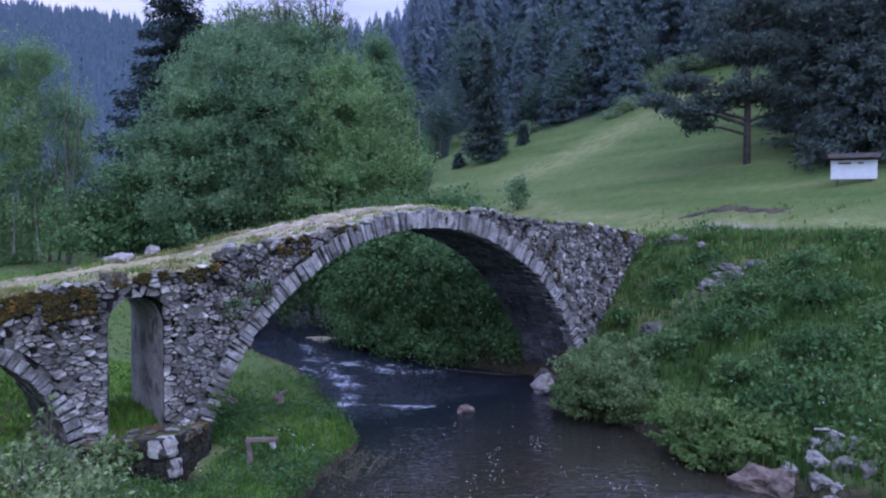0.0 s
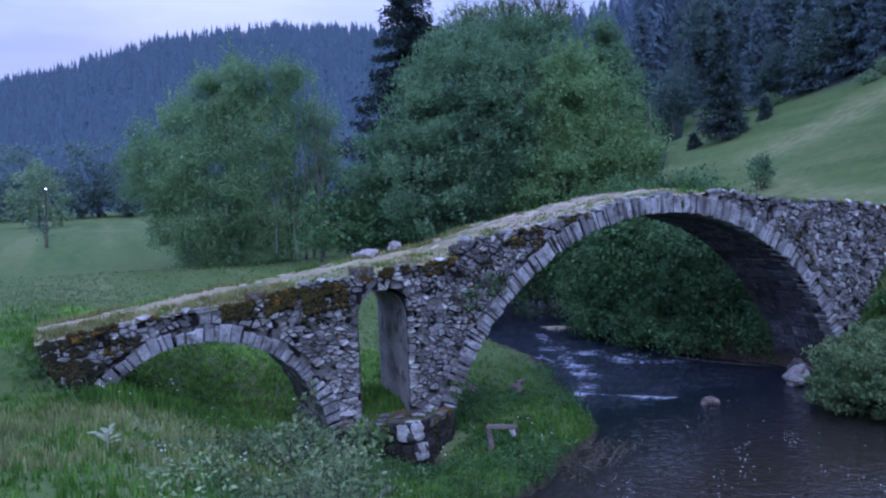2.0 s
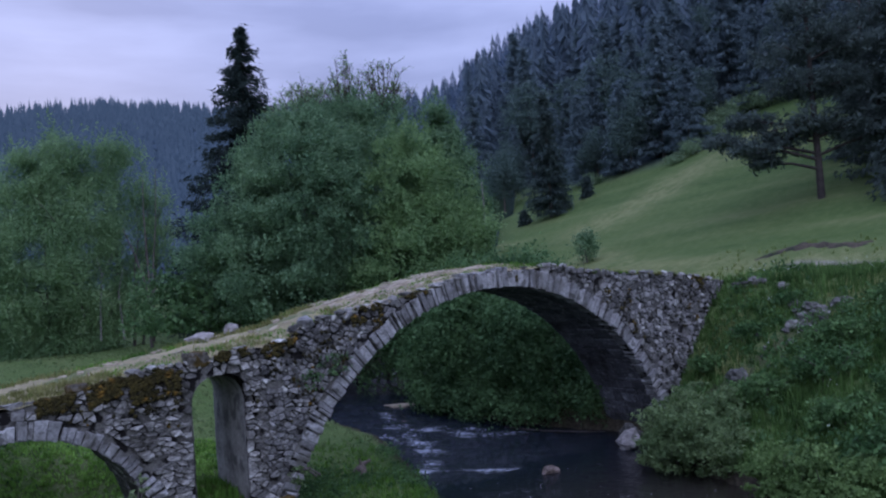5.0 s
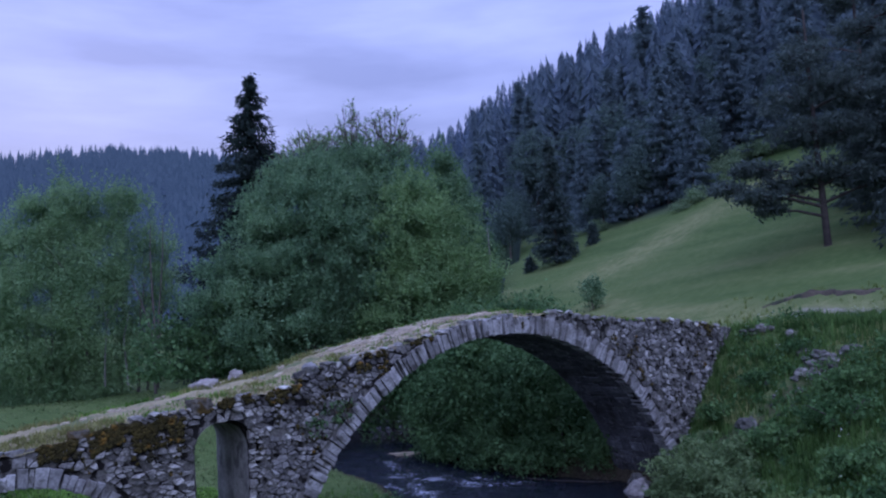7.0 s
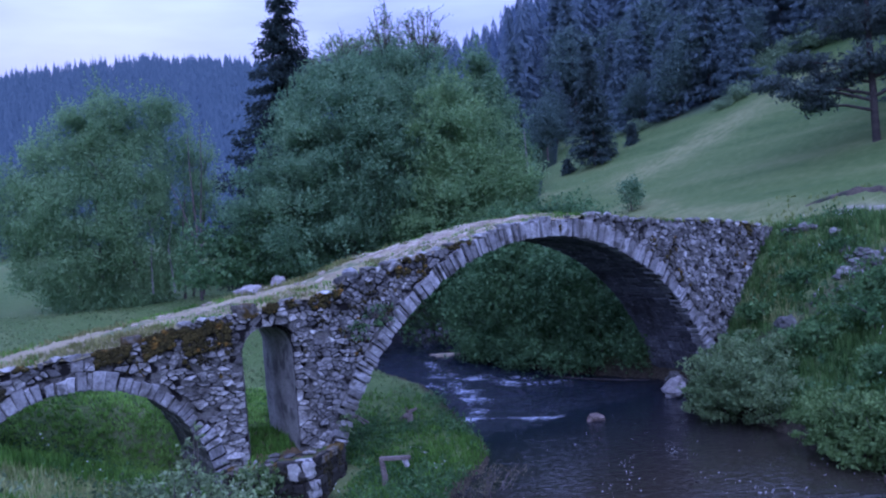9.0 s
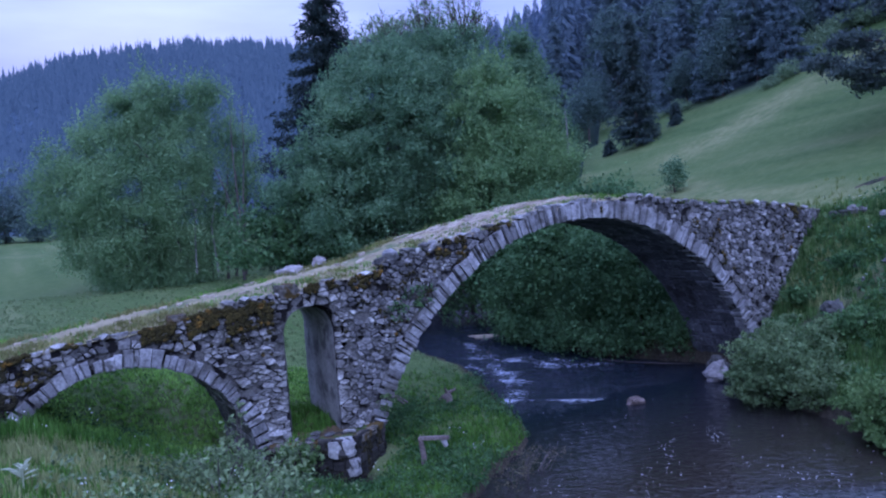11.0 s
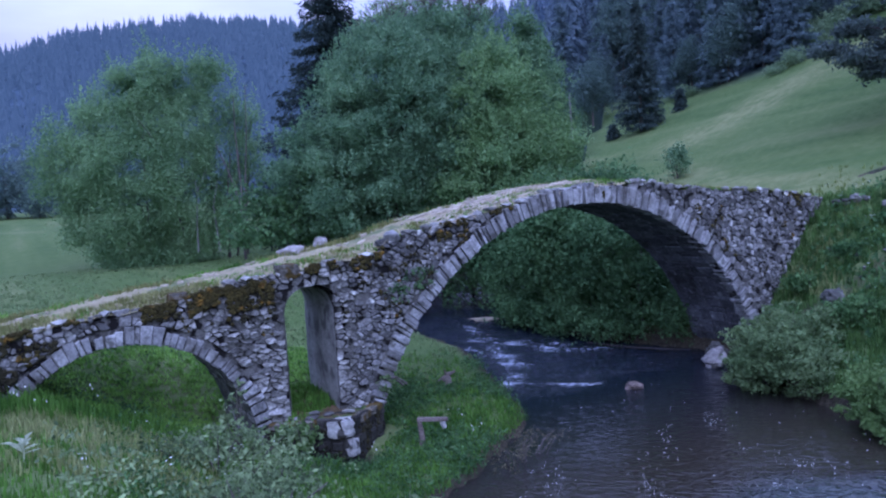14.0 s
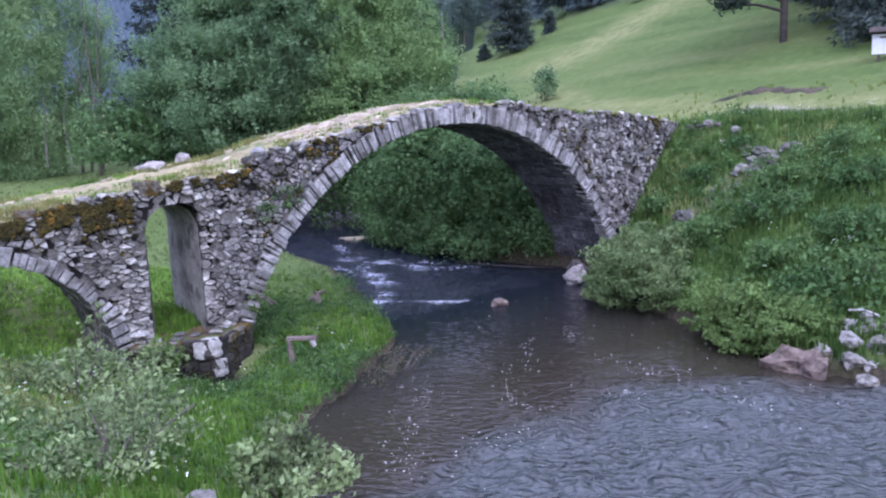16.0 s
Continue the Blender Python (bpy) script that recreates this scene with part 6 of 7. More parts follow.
def cone_trees(pos, tall, wide, tiers, sides=7, slim=0.42, droop=1.0):
    """Many conifers in one mesh: ragged drooping boughs of one triangle each round every stem, and a leader."""
    n = len(pos)
    vs, ns = [], []
    for k in range(tiers):
        t0 = 0.06 + 0.92 * k / tiers + rng.uniform(-0.4, 0.4, (n, sides)) / tiers
        a = rng.uniform(0, 6.283, (n, sides))
        reach = wide[:, None] * np.clip(1 - t0, 0, 1) ** 0.8 * rng.uniform(0.45, 1.25, (n, sides)) + 0.15
        z0 = tall[:, None] * t0
        lift = droop * (tall / tiers)[:, None] * rng.uniform(0.7, 1.6, (n, sides))
        ux, uy = np.cos(a), np.sin(a)
        w = reach * slim * rng.uniform(0.7, 1.4, (n, sides))
        turn = rng.uniform(-0.5, 0.5, (n, sides)) * lift / droop
        px, py, pz = pos[:, 0:1], pos[:, 1:2], pos[:, 2:3] + z0
        root_ = np.stack([px + 0 * a, py + 0 * a, pz + lift], -1)
        one = np.stack([px + ux * reach - uy * w, py + uy * reach + ux * w, pz - lift * 0.3 + turn], -1)
        two = np.stack([px + ux * reach + uy * w, py + uy * reach - ux * w, pz - lift * 0.3 - turn], -1)
        faces_out = (np.cross(one - root_, two - root_) * np.stack([ux, uy, 0.55 + 0 * a], -1)).sum(-1, keepdims=True) > 0
        one, two = np.where(faces_out, one, two), np.where(faces_out, two, one)
        vs.append(np.stack([root_, one, two], 2).reshape(-1, 3))
        # needles face outwards and up, so that a bough shades softly
        out = np.stack([ux, uy, 0.55 + 0 * a], -1) + rng.normal(size=(n, sides, 3)) * 0.16
        ns.append(np.repeat(out.reshape(-1, 3), 3, 0))
    top = np.stack([pos + np.c_[np.full((n, 2), -0.10), tall * 0.9], pos + np.c_[np.full((n, 2), 0.10), tall * 0.9], pos + np.c_[np.zeros((n, 2)), tall * 1.04]], 1)
    vs.append(top.reshape(-1, 3))
    ns.append(np.tile([0.0, -0.6, 0.8], (n * 3, 1)))
    v = np.concatenate(vs)
    return v, np.arange(len(v)).reshape(-1, 3), unit(np.concatenate(ns))


def wood_mesh(name, v, f, normals):
    me = mesh_of(name, v, f)
    me.normals_split_custom_set_from_vertices(normals.tolist())
    return me


n = 2800
az, dd = rng.uniform(24, 80, n), 86 + 260 * rng.random(n) ** 0.85
x, y = dd * np.sin(np.radians(az)), -16 + dd * np.cos(np.radians(az))
edge = np.interp(az, EDGE_AZ, EDGE_D)
ok_ = (dd > edge + 12 + 8 * rng.random(n)) & (x > 40)
pos = np.c_[x, y, height(np.c_[x, y]) - 0.3][ok_]
tall = rng.uniform(10, 19, len(pos))
d_pos = np.hypot(pos[:, 0], pos[:, 1] + 16)
near_, far_ = d_pos < 150, d_pos >= 150
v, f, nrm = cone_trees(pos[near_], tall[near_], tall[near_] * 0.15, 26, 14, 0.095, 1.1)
tagged(part("hillside_wood", wood_mesh("hillside_wood", v, f, nrm), M_WOOD_NEAR), "dense conifer wood covering the hillside, haze in its colour", "forest", kind="stuff")
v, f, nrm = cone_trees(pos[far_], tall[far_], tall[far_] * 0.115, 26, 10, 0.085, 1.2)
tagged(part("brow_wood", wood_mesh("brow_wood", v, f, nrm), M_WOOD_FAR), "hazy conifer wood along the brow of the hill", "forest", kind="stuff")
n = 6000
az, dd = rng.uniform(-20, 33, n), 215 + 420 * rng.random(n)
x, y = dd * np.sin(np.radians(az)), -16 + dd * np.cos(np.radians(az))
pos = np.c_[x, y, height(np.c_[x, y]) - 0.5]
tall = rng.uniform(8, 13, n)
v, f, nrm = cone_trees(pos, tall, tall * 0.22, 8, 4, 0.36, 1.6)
tagged(part("ridge_wood", wood_mesh("ridge_wood", v, f, nrm), M_RIDGE), "far conifer wood on the ridge, haze glow in its colour", "forest", kind="stuff")


# ---------------------------------------------------------------- bank shrubs
def shrub(name, at, lobes, count, leaf, mat, label, seed, clump=0.22, per=22, stems=6, tall=1.2, aspect=0.5, group="", thick=0.025):
    rng = np.random.default_rng(seed)
    root = empty(name, at, label, "shrub", group)
    pieces = []
    ls = np.asarray(lobes, float)
    for k in range(stems):
        q = ls[k % len(ls)]
        e = Vector((q[0] + rng.normal() * q[3] * 0.4, q[1] + rng.normal() * q[4] * 0.4, q[2] + q[5] * 0.6))
        s = Vector((q[0] * 0.4 + rng.normal() * 0.1, q[1] * 0.4 + rng.normal() * 0.1, -0.15))
        pieces.append(tube([s, s.lerp(e, 0.5) + Vector((0, 0, 0.1)), e], [thick, thick * 0.7, thick * 0.25], 5))
    v, f = join(pieces)
    part("stem", mixed_mesh("stem", v, f, True), M_BARK, root, at=(0, 0, 0))
    p = lobes_points(rng, lobes, count, clump, per, 0.4)
    v, f = leaf_quads(rng, p, leaf * rng.uniform(0.6, 1.3, len(p)), aspect, np.array([0, 0, 0.5]), 1.0)
    part("foliage", mesh_of("foliage", v, f), mat, root, at=(0, 0, 0))
    return root


def at_ground(x, y):
    return (x, y, ground_z(x, y))


shrub("willow_bush", (16.9, -2.9, 0.10), [(0, 0, 0.95, 1.35, 1.2, 0.95), (-0.6, -0.9, 0.75, 1.0, 0.9, 0.75), (0.4, 1.0, 0.7, 0.9, 0.9, 0.8), (-0.9, 0.2, 0.5, 0.8, 0.8, 0.6), (0.7, -0.5, 1.2, 0.8, 0.8, 0.7)], 21000, 0.054, M_BUSH, "rounded grey-green willow bush at the water's edge", 91, 0.15, 46)
shrub("willow_bush", (15.6, -6.9, 0.10), [(0, 0, 0.6, 1.05, 1.1, 0.65), (-0.3, -0.9, 0.5, 0.8, 0.9, 0.55), (-0.2, 0.8, 0.55, 0.8, 0.8, 0.6), (0.5, -1.5, 0.45, 0.7, 0.7, 0.5), (-0.7, 0, 0.25, 0.6, 1.0, 0.4)], 14000, 0.056, M_BUSH_L, "bright yellow-green willow bush hanging over the water", 92, 0.14, 38)
shrub("willow_bush", (15.4, -9.9, 0.3), [(0.4, 0, 0.35, 0.6, 0.5, 0.4), (0.9, -0.6, 0.4, 0.7, 0.6, 0.5)], 3500, 0.06, M_BUSH_L, "small bright willow bush behind the boulders", 93, 0.2)
shrub("elder_bush", at_ground(4.30, -6.80), [(0, 0, 0.50, 0.40, 0.36, 0.30), (0.50, 0.1, 0.40, 0.30, 0.26, 0.26), (-0.45, -0.2, 0.35, 0.32, 0.28, 0.24), (-0.1, -0.5, 0.3, 0.4, 0.3, 0.25), (0.65, -0.45, 0.3, 0.3, 0.25, 0.25), (0.12, 0.15, 0.88, 0.14, 0.14, 0.24), (0.55, 0.25, 0.72, 0.12, 0.12, 0.2), (-0.3, 0.05, 0.72, 0.12, 0.12, 0.18)], 2300, 0.058, M_PALELEAF, "pale-leaved shrub at the bank's edge", 94, 0.13, 10, 12)
shrub("elder_bush", at_ground(3.6, -2.0), [(-0.1, 0, 0.40, 0.42, 0.4, 0.36), (-0.05, 0.15, 0.85, 0.18, 0.18, 0.3), (0.10, 0.2, 1.2, 0.12, 0.12, 0.25), (-0.55, -0.2, 0.4, 0.4, 0.35, 0.35), (-0.30, 0.1, 0.75, 0.16, 0.16, 0.22)], 900, 0.052, M_PALELEAF, "pale-leaved shrub growing beside the small arch", 95, 0.14, 12, 8)
shrub("elder_bush", at_ground(3.0, -3.2), [(0, 0, 0.4, 0.75, 0.7, 0.38), (0.8, -0.3, 0.35, 0.6, 0.6, 0.3), (-0.8, 0.2, 0.4, 0.6, 0.6, 0.36)], 1800, 0.05, M_PALELEAF, "wide low pale-leaved shrub in the bank grass", 96, 0.2, 12, 8)
shrub("elder_bush", at_ground(2.9, -5.4), [(0, 0, 0.4, 0.8, 0.7, 0.4), (0.6, 0.6, 0.35, 0.6, 0.6, 0.35), (-0.8, -0.4, 0.4, 0.7, 0.7, 0.4)], 1800, 0.05, M_PALELEAF, "wide low pale-leaved shrub in the bank grass", 97, 0.2, 12, 8)
shrub("elder_bush", at_ground(2.2, -7.0), [(0, 0, 0.35, 0.8, 0.6, 0.35), (0.8, 0.3, 0.3, 0.6, 0.5, 0.3), (-0.8, -0.1, 0.32, 0.7, 0.5, 0.32), (0.2, 0.5, 0.55, 0.2, 0.2, 0.2)], 1900, 0.046, M_PALELEAF, "wide low pale-leaved shrub in the bank grass", 104, 0.18, 12, 8)
shrub("bramble", at_ground(5.15, -0.85), [(0, 0, 0.45, 0.32, 0.2, 0.35), (-0.3, 0.1, 0.4, 0.3, 0.2, 0.3)], 700, 0.055, M_BUSH_L, "leafy bramble against the cutwater", 98, 0.12, 10, 4)
shrub("hawthorn_bush", polar(45.8, 50), [(0, 0, 0.9, 0.75, 0.75, 0.8), (0.1, 0, 1.5, 0.5, 0.5, 0.5), (-0.4, 0, 1.3, 0.3, 0.3, 0.4), (0.45, 0, 1.2, 0.3, 0.3, 0.4)], 1500, 0.085, M_ALDER, "small round bush alone on the slope", 99, 0.25, 14, 5)
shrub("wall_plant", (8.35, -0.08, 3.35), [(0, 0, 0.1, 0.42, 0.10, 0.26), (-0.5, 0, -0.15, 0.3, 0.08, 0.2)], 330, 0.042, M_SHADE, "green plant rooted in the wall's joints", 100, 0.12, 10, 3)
shrub("bank_plant", (8.0, -0.1, 1.3), [(-0.6, 0.05, -0.05, 0.22, 0.08, 0.2)], 160, 0.04, M_BUSH, "small plant at the foot of the arch ring", 101, 0.1, 10, 2)
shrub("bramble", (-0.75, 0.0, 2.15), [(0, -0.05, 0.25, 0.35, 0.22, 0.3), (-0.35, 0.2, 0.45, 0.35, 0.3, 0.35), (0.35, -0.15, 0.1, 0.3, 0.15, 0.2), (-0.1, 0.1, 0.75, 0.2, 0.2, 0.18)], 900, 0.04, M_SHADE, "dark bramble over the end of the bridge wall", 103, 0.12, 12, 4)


for k, (x, y, s) in enumerate(((1.9, 4.3, 0.5), (2.7, 4.9, 0.4))):
    shrub("nettle_clump", at_ground(x, y), [(0, 0, s * 0.5, s, s * 0.8, s * 0.55), (s * 0.7, 0.1, s * 0.4, s * 0.6, s * 0.6, s * 0.4)], int(2600 * s), 0.045, M_HERB, "dark leafy nettle clump beneath the small arch", 360 + k, 0.14, 16, 4, group="nettles under the arch")


# ---------------------------------------------------------------- grass, weeds and flowers
def tufts(rng, pts, blades, tall, wide=0.012, lean=0.45):
    n = len(pts) * blades
    c = np.repeat(pts, blades, 0) + np.c_[rng.normal(size=(n, 2)) * 0.045, np.zeros(n)]
    h = np.repeat(np.broadcast_to(tall, (len(pts),)), blades) * rng.uniform(0.5, 1.15, n)
    a = rng.uniform(0, 6.283, n)
    out = np.c_[np.cos(a), np.sin(a), np.zeros(n)]
    side = np.c_[-np.sin(a), np.cos(a), np.zeros(n)] * (wide * rng.uniform(0.7, 1.4, n))[:, None]
    bend = (lean * rng.random(n) * h)[:, None]
    up = np.c_[np.zeros((n, 2)), h]
    v = np.stack([c - side, c + side, c + out * bend * 0.35 + up * 0.6 + side * 0.7, c + out * bend + up, c + out * bend * 0.35 + up * 0.6 - side * 0.7], 1)
    o = np.arange(n)[:, None] * 5
    return v.reshape(-1, 3), np.concatenate([np.concatenate([o, o + 1, o + 2, o + 4], 1), np.concatenate([o + 4, o + 2, o + 3, o + 3], 1)])


def scatter(rng, box, density, test=None):
    x0, x1, y0, y1 = box
    n = int((x1 - x0) * (y1 - y0) * density)
    p = np.c_[rng.uniform(x0, x1, n), rng.uniform(y0, y1, n)]
    keep = ~inside(p, RIVER) & (distance(p, LEFT_BANK) > 0.08) & (distance(p, RIGHT_BANK) > 0.15)
    keep &= ~inside(p, BASE) & (distance(p, BASE[:7]) > 0.40) & ((distance(p, SCREE) > 0.55) | (rng.random(n) < 0.22))
    if test is not None:
        keep &= test(p)
    p = p[keep]
    return np.c_[p, height(p) - 0.02]


def tuft_mesh(name, rng, pts, blades, tall, mat, label, wide=0.012, lean=0.45):
    v, f = tufts(rng, pts, blades, tall, wide, lean)
    f4 = f[: len(f) // 2]
    f3 = f[len(f) // 2:][:, :3]
    me = bpy.data.meshes.new(name)
    verts = v.astype(np.float32)
    me.vertices.add(len(verts))
    me.vertices.foreach_set("co", verts.ravel())
    loops = np.concatenate([f4.ravel(), f3.ravel()]).astype(np.int32)
    me.loops.add(len(loops))
    me.loops.foreach_set("vertex_index", loops)
    me.polygons.add(len(f4) + len(f3))
    starts = np.concatenate([np.arange(len(f4)) * 4, len(f4) * 4 + np.arange(len(f3)) * 3]).astype(np.int32)
    totals = np.concatenate([np.full(len(f4), 4), np.full(len(f3), 3)]).astype(np.int32)
    me.polygons.foreach_set("loop_start", starts)
    me.polygons.foreach_set("loop_total", totals)
    me.update(calc_edges=True)
    return tagged(part(name, me, mat), label, "grass", kind="stuff")


rng = np.random.default_rng(119)
off_bridge = lambda q: (q[:, 1] > WIDE + 0.1) | ((q[:, 0] > 0.2) & (q[:, 0] < 4.2))
p = scatter(rng, (-5, 2.8, -8, -1.0), 210, lambda q: wobble(q, 1.1, 3.0) + 0.35 * rng.normal(size=len(q)) > -0.25 + 2.2 * step(-4.4, -5.8, q[:, 1]))
tuft_mesh("pale_grass", rng, p, 5, 0.10 + 0.16 * rng.random(len(p)), M_STRAW, "pale seeding grass among the green", 0.010, 0.6)
p = scatter(rng, (0.0, 4.3, -1.3, -0.05), 150)
tuft_mesh("arch_grass", rng, p, 5, 0.18 + 0.22 * rng.random(len(p)), M_GRASS, "tall lush grass before the small arch", 0.011)
p = scatter(rng, (19.2, 24, -5.2, -0.4), 60, lambda q: wobble(q, 1.3, 1.0) + 0.3 * rng.normal(size=len(q)) > 0.35)
tuft_mesh("pale_grass", rng, p, 5, 0.15 + 0.2 * rng.random(len(p)), M_STRAW, "dry pale grass on the steep bank", 0.013, 0.6)
p = scatter(rng, (-18, 13, 4, 26), 20, lambda q: rng.random(len(q)) < np.interp(np.hypot(q[:, 0] - 2, q[:, 1]), [6, 24], [1.0, 0.0]))
tuft_mesh("bank_grass", rng, p, 4, 0.06 + 0.10 * rng.random(len(p)), M_MEADOW, "green grass behind the bridge", 0.02)
p = scatter(rng, (-0.4, 8.5, 0.3, 8.5), 130, off_bridge)
tuft_mesh("arch_grass", rng, p, 5, 0.05 + 0.09 * rng.random(len(p)), M_LUSH_LIT, "lush grass behind the arches, brightened in its colour", 0.022, 1.1)
rng = np.random.default_rng(120)
not_path = lambda p: (distance(p, PATH_LINE) > 0.6)
off_deck = lambda p: ~((p[:, 1] > -0.02) & (p[:, 1] < WIDE) & ((p[:, 0] > 22.2) | (np.abs(p[:, 0]) < 0.6)))
p = scatter(rng, (-5, 12.5, -9, 0.1), 130, lambda q: rng.random(len(q)) < np.interp(q[:, 0], [0.8, 2.6], [0.45, 1.0]))
tuft_mesh("bank_grass", rng, p, 5, (0.07 + 0.17 * rng.random(len(p)) ** 1.5) * step(0.2, 1.1, distance(p[:, :2], BASE[:7]) + 0.35), M_GRASS, "lush green grass on the river bank")
p = scatter(rng, (-7, 13, 0.0, 10), 90, lambda q: off_deck(q) & ~((q[:, 0] > 0.2) & (q[:, 0] < 7.0) & (q[:, 1] < 8)) & (rng.random(len(q)) < np.interp(np.hypot(q[:, 0] - 3, q[:, 1]), [4, 10], [1.0, 0.0])))
tuft_mesh("bank_grass", rng, p, 5, 0.07 + 0.14 * rng.random(len(p)), M_GRASS, "lush green grass behind the bridge")
p = scatter(rng, (-22, 16, 9, 30), 5)
tuft_mesh("meadow_grass", rng, p, 5, 0.06 + 0.08 * rng.random(len(p)), M_MEADOW, "meadow grass", 0.03)
p = scatter(rng, (14, 27, -12, 0.2), 84, lambda q: not_path(q) & off_deck(q))
tuft_mesh("slope_grass", rng, p, 5, 0.18 + 0.25 * rng.random(len(p)), M_SLOPE, "tall green grass on the steep bank", 0.014)
p = scatter(rng, (22, 72, -12, 48), 8, lambda q: not_path(q) & (rng.random(len(q)) < np.interp(np.hypot(q[:, 0], q[:, 1] + 16), [25, 29, 33], [1, 0.5, 0.0])))
tuft_mesh("hill_grass", rng, p, 5, 0.08 + 0.12 * rng.random(len(p)), M_HILLGRASS, "grass on the terrace and the slope", 0.035)
p = scatter(rng, (23, 33, -3, 7), 3, not_path)
tuft_mesh("dry_grass", rng, p, 4, 0.12 + 0.16 * rng.random(len(p)), M_HILLGRASS, "pale dry grass beside the track", 0.022)
# grass on the deck's edges and the coping
n = 9500
x = rng.uniform(-0.7, 22.5, n)
y = np.where(rng.random(n) < 0.6, rng.uniform(0.08, 0.85, n), rng.uniform(1.6, WIDE, n))
patchy = np.sin(x * 1.9 + 2) + np.sin(x * 0.7 + y) + 0.6 * rng.normal(size=n)
keep = (patchy > 0.1) & ~((x > 8.8) & (x < 13.5) & (rng.random(n) < 0.85))
pts = np.array([(a, b, deck_z(a, b) - 0.02) for a, b in zip(x[keep], y[keep])])
tuft_mesh("deck_grass", rng, pts, 6, 0.06 + 0.10 * rng.random(len(pts)), M_DRYGRASS, "short dry grass along the deck", 0.010, 0.8)
pts = np.array([(a, b, deck_z(a, b) - 0.02) for a, b in zip(x[~keep], y[~keep])])[:2400]
tuft_mesh("deck_grass", rng, pts, 5, 0.05 + 0.09 * rng.random(len(pts)), M_GRASS, "short green grass along the deck", 0.010, 0.8)


gx_, gy_ = rng.uniform(JAMB_L - 0.1, JAMB_FAR - 0.05, 520), rng.uniform(-0.25, WIDE + 0.1, 520)
gk = (gy_ > 0.25) | (gx_ + 0.6 * gy_ < 5.45)
gx_, gy_ = gx_[gk], gy_[gk]
pts = np.c_[gx_, gy_, 0.84 + 0.10 * np.clip(gy_ / 1.2, 0, 1)]
tuft_mesh("ledge_grass", rng, pts, 6, 0.10 + 0.16 * rng.random(len(pts)), M_GRASS, "grass growing inside the narrow opening")


def weeds(name, box, density, leaf, mat, label, seed, tall=0.5, test=None, aspect=0.55):
    rng = np.random.default_rng(seed)
    p = scatter(rng, box, density, test)
    patch = np.sin(p[:, 0] * 1.3 + seed) + np.sin(p[:, 1] * 1.1 + 0.6 * p[:, 0]) + 0.7 * rng.normal(size=len(p))
    p = p[patch > 0.1]
    h = tall * rng.uniform(0.5, 1.2, len(p)) * np.clip(0.55 + 0.3 * patch[patch > 0.1], 0.5, 1.5)
    k = 12
    c = np.repeat(p, k, 0) + np.c_[rng.normal(size=(len(p) * k, 2)) * 0.13, np.repeat(h, k) * rng.uniform(0.15, 1.0, len(p) * k)]
    v, f = leaf_quads(rng, c, leaf * rng.uniform(0.6, 1.4, len(c)), aspect, None, 1.0, 0.6)
    tagged(part(name, mesh_of(name, v, f), mat), label, "weeds", kind="stuff")


weeds("nettles", (15.5, 25, -12, -0.5), 26, 0.065, M_WEED, "thick leafy weeds on the steep bank", 131, 0.55)
weeds("bank_weeds", (1.2, 11, -9, -0.2), 75, 0.030, M_WEED, "leafy weeds in the bank grass", 132, 0.20)
weeds("pale_scrub", (0.6, 4.6, -8.6, -2.0), 22, 0.044, M_PALELEAF, "pale leafy scrub spreading through the bank grass", 134, 0.55, lambda q: q[:, 0] < 2.3 + 0.42 * (q[:, 1] + 7.4) + 0.25 * np.sin(3 * q[:, 1]))
weeds("bank_weeds", (0.0, 5.0, 0.2, 7.0), 16, 0.034, M_WEED, "leafy weeds beneath and behind the small arch", 137, 0.22)
weeds("bank_weeds", (7.2, 12.5, -4, 4.5), 70, 0.042, M_WEED, "leafy weeds on the grassy point", 136, 0.22)
weeds("pale_scrub", (4.8, 7.5, -4.4, -1.6), 5, 0.04, M_PALELEAF, "pale leafy scrub in the bank grass", 135, 0.3)
plant = empty("thistle", at_ground(0.24, -4.35), "whitish leafy thistle in the bank grass", "plant")
for k in range(11):
    a, ln, lf = 0.571 * k * 4, 0.21 + 0.06 * math.sin(3 * k), 0.03 + 0.07 * (k % 3)
    d = Vector((math.cos(a), math.sin(a), 0))
    sd_ = Vector((-d.y, d.x, 0))
    o = Vector((0, 0, 0.12 + 0.015 * k))
    vs = [o, o + d * ln * 0.5 + sd_ * 0.045 + Vector((0, 0, lf * 0.8)), o + d * ln + Vector((0, 0, lf)), o + d * ln * 0.5 - sd_ * 0.045 + Vector((0, 0, lf * 0.8))]
    part("leaf", mixed_mesh("leaf", vs, [(0, 1, 2, 3)]), M_THISTLE, plant, at=(0, 0, 0))
v, f = tube([(0, 0, -0.05), (0.01, 0, 0.2), (0, 0.01, 0.3)], [0.012, 0.010, 0.006], 5)
part("stem", mixed_mesh("stem", v, f), M_THISTLE, plant, at=(0, 0, 0))
for k, (az, dd, s) in enumerate(((40.4, 39.0, 0.55), (41.4, 38.4, 0.7), (42.5, 39.4, 0.5), (41.9, 41.5, 0.7), (40.9, 42.0, 0.7))):
    shrub("yellow_shrub", polar(az, dd), [(0, 0, s * 0.6, s, s, s * 0.6), (s * 0.7, 0.2, s * 0.45, s * 0.6, s * 0.6, s * 0.5)], int(2200 * s), 0.075, M_BUSH_L, "low yellow-green shrub in the meadow behind the bridge", 340 + k, 0.2, 14, 4, group="shrubs behind the bridge")
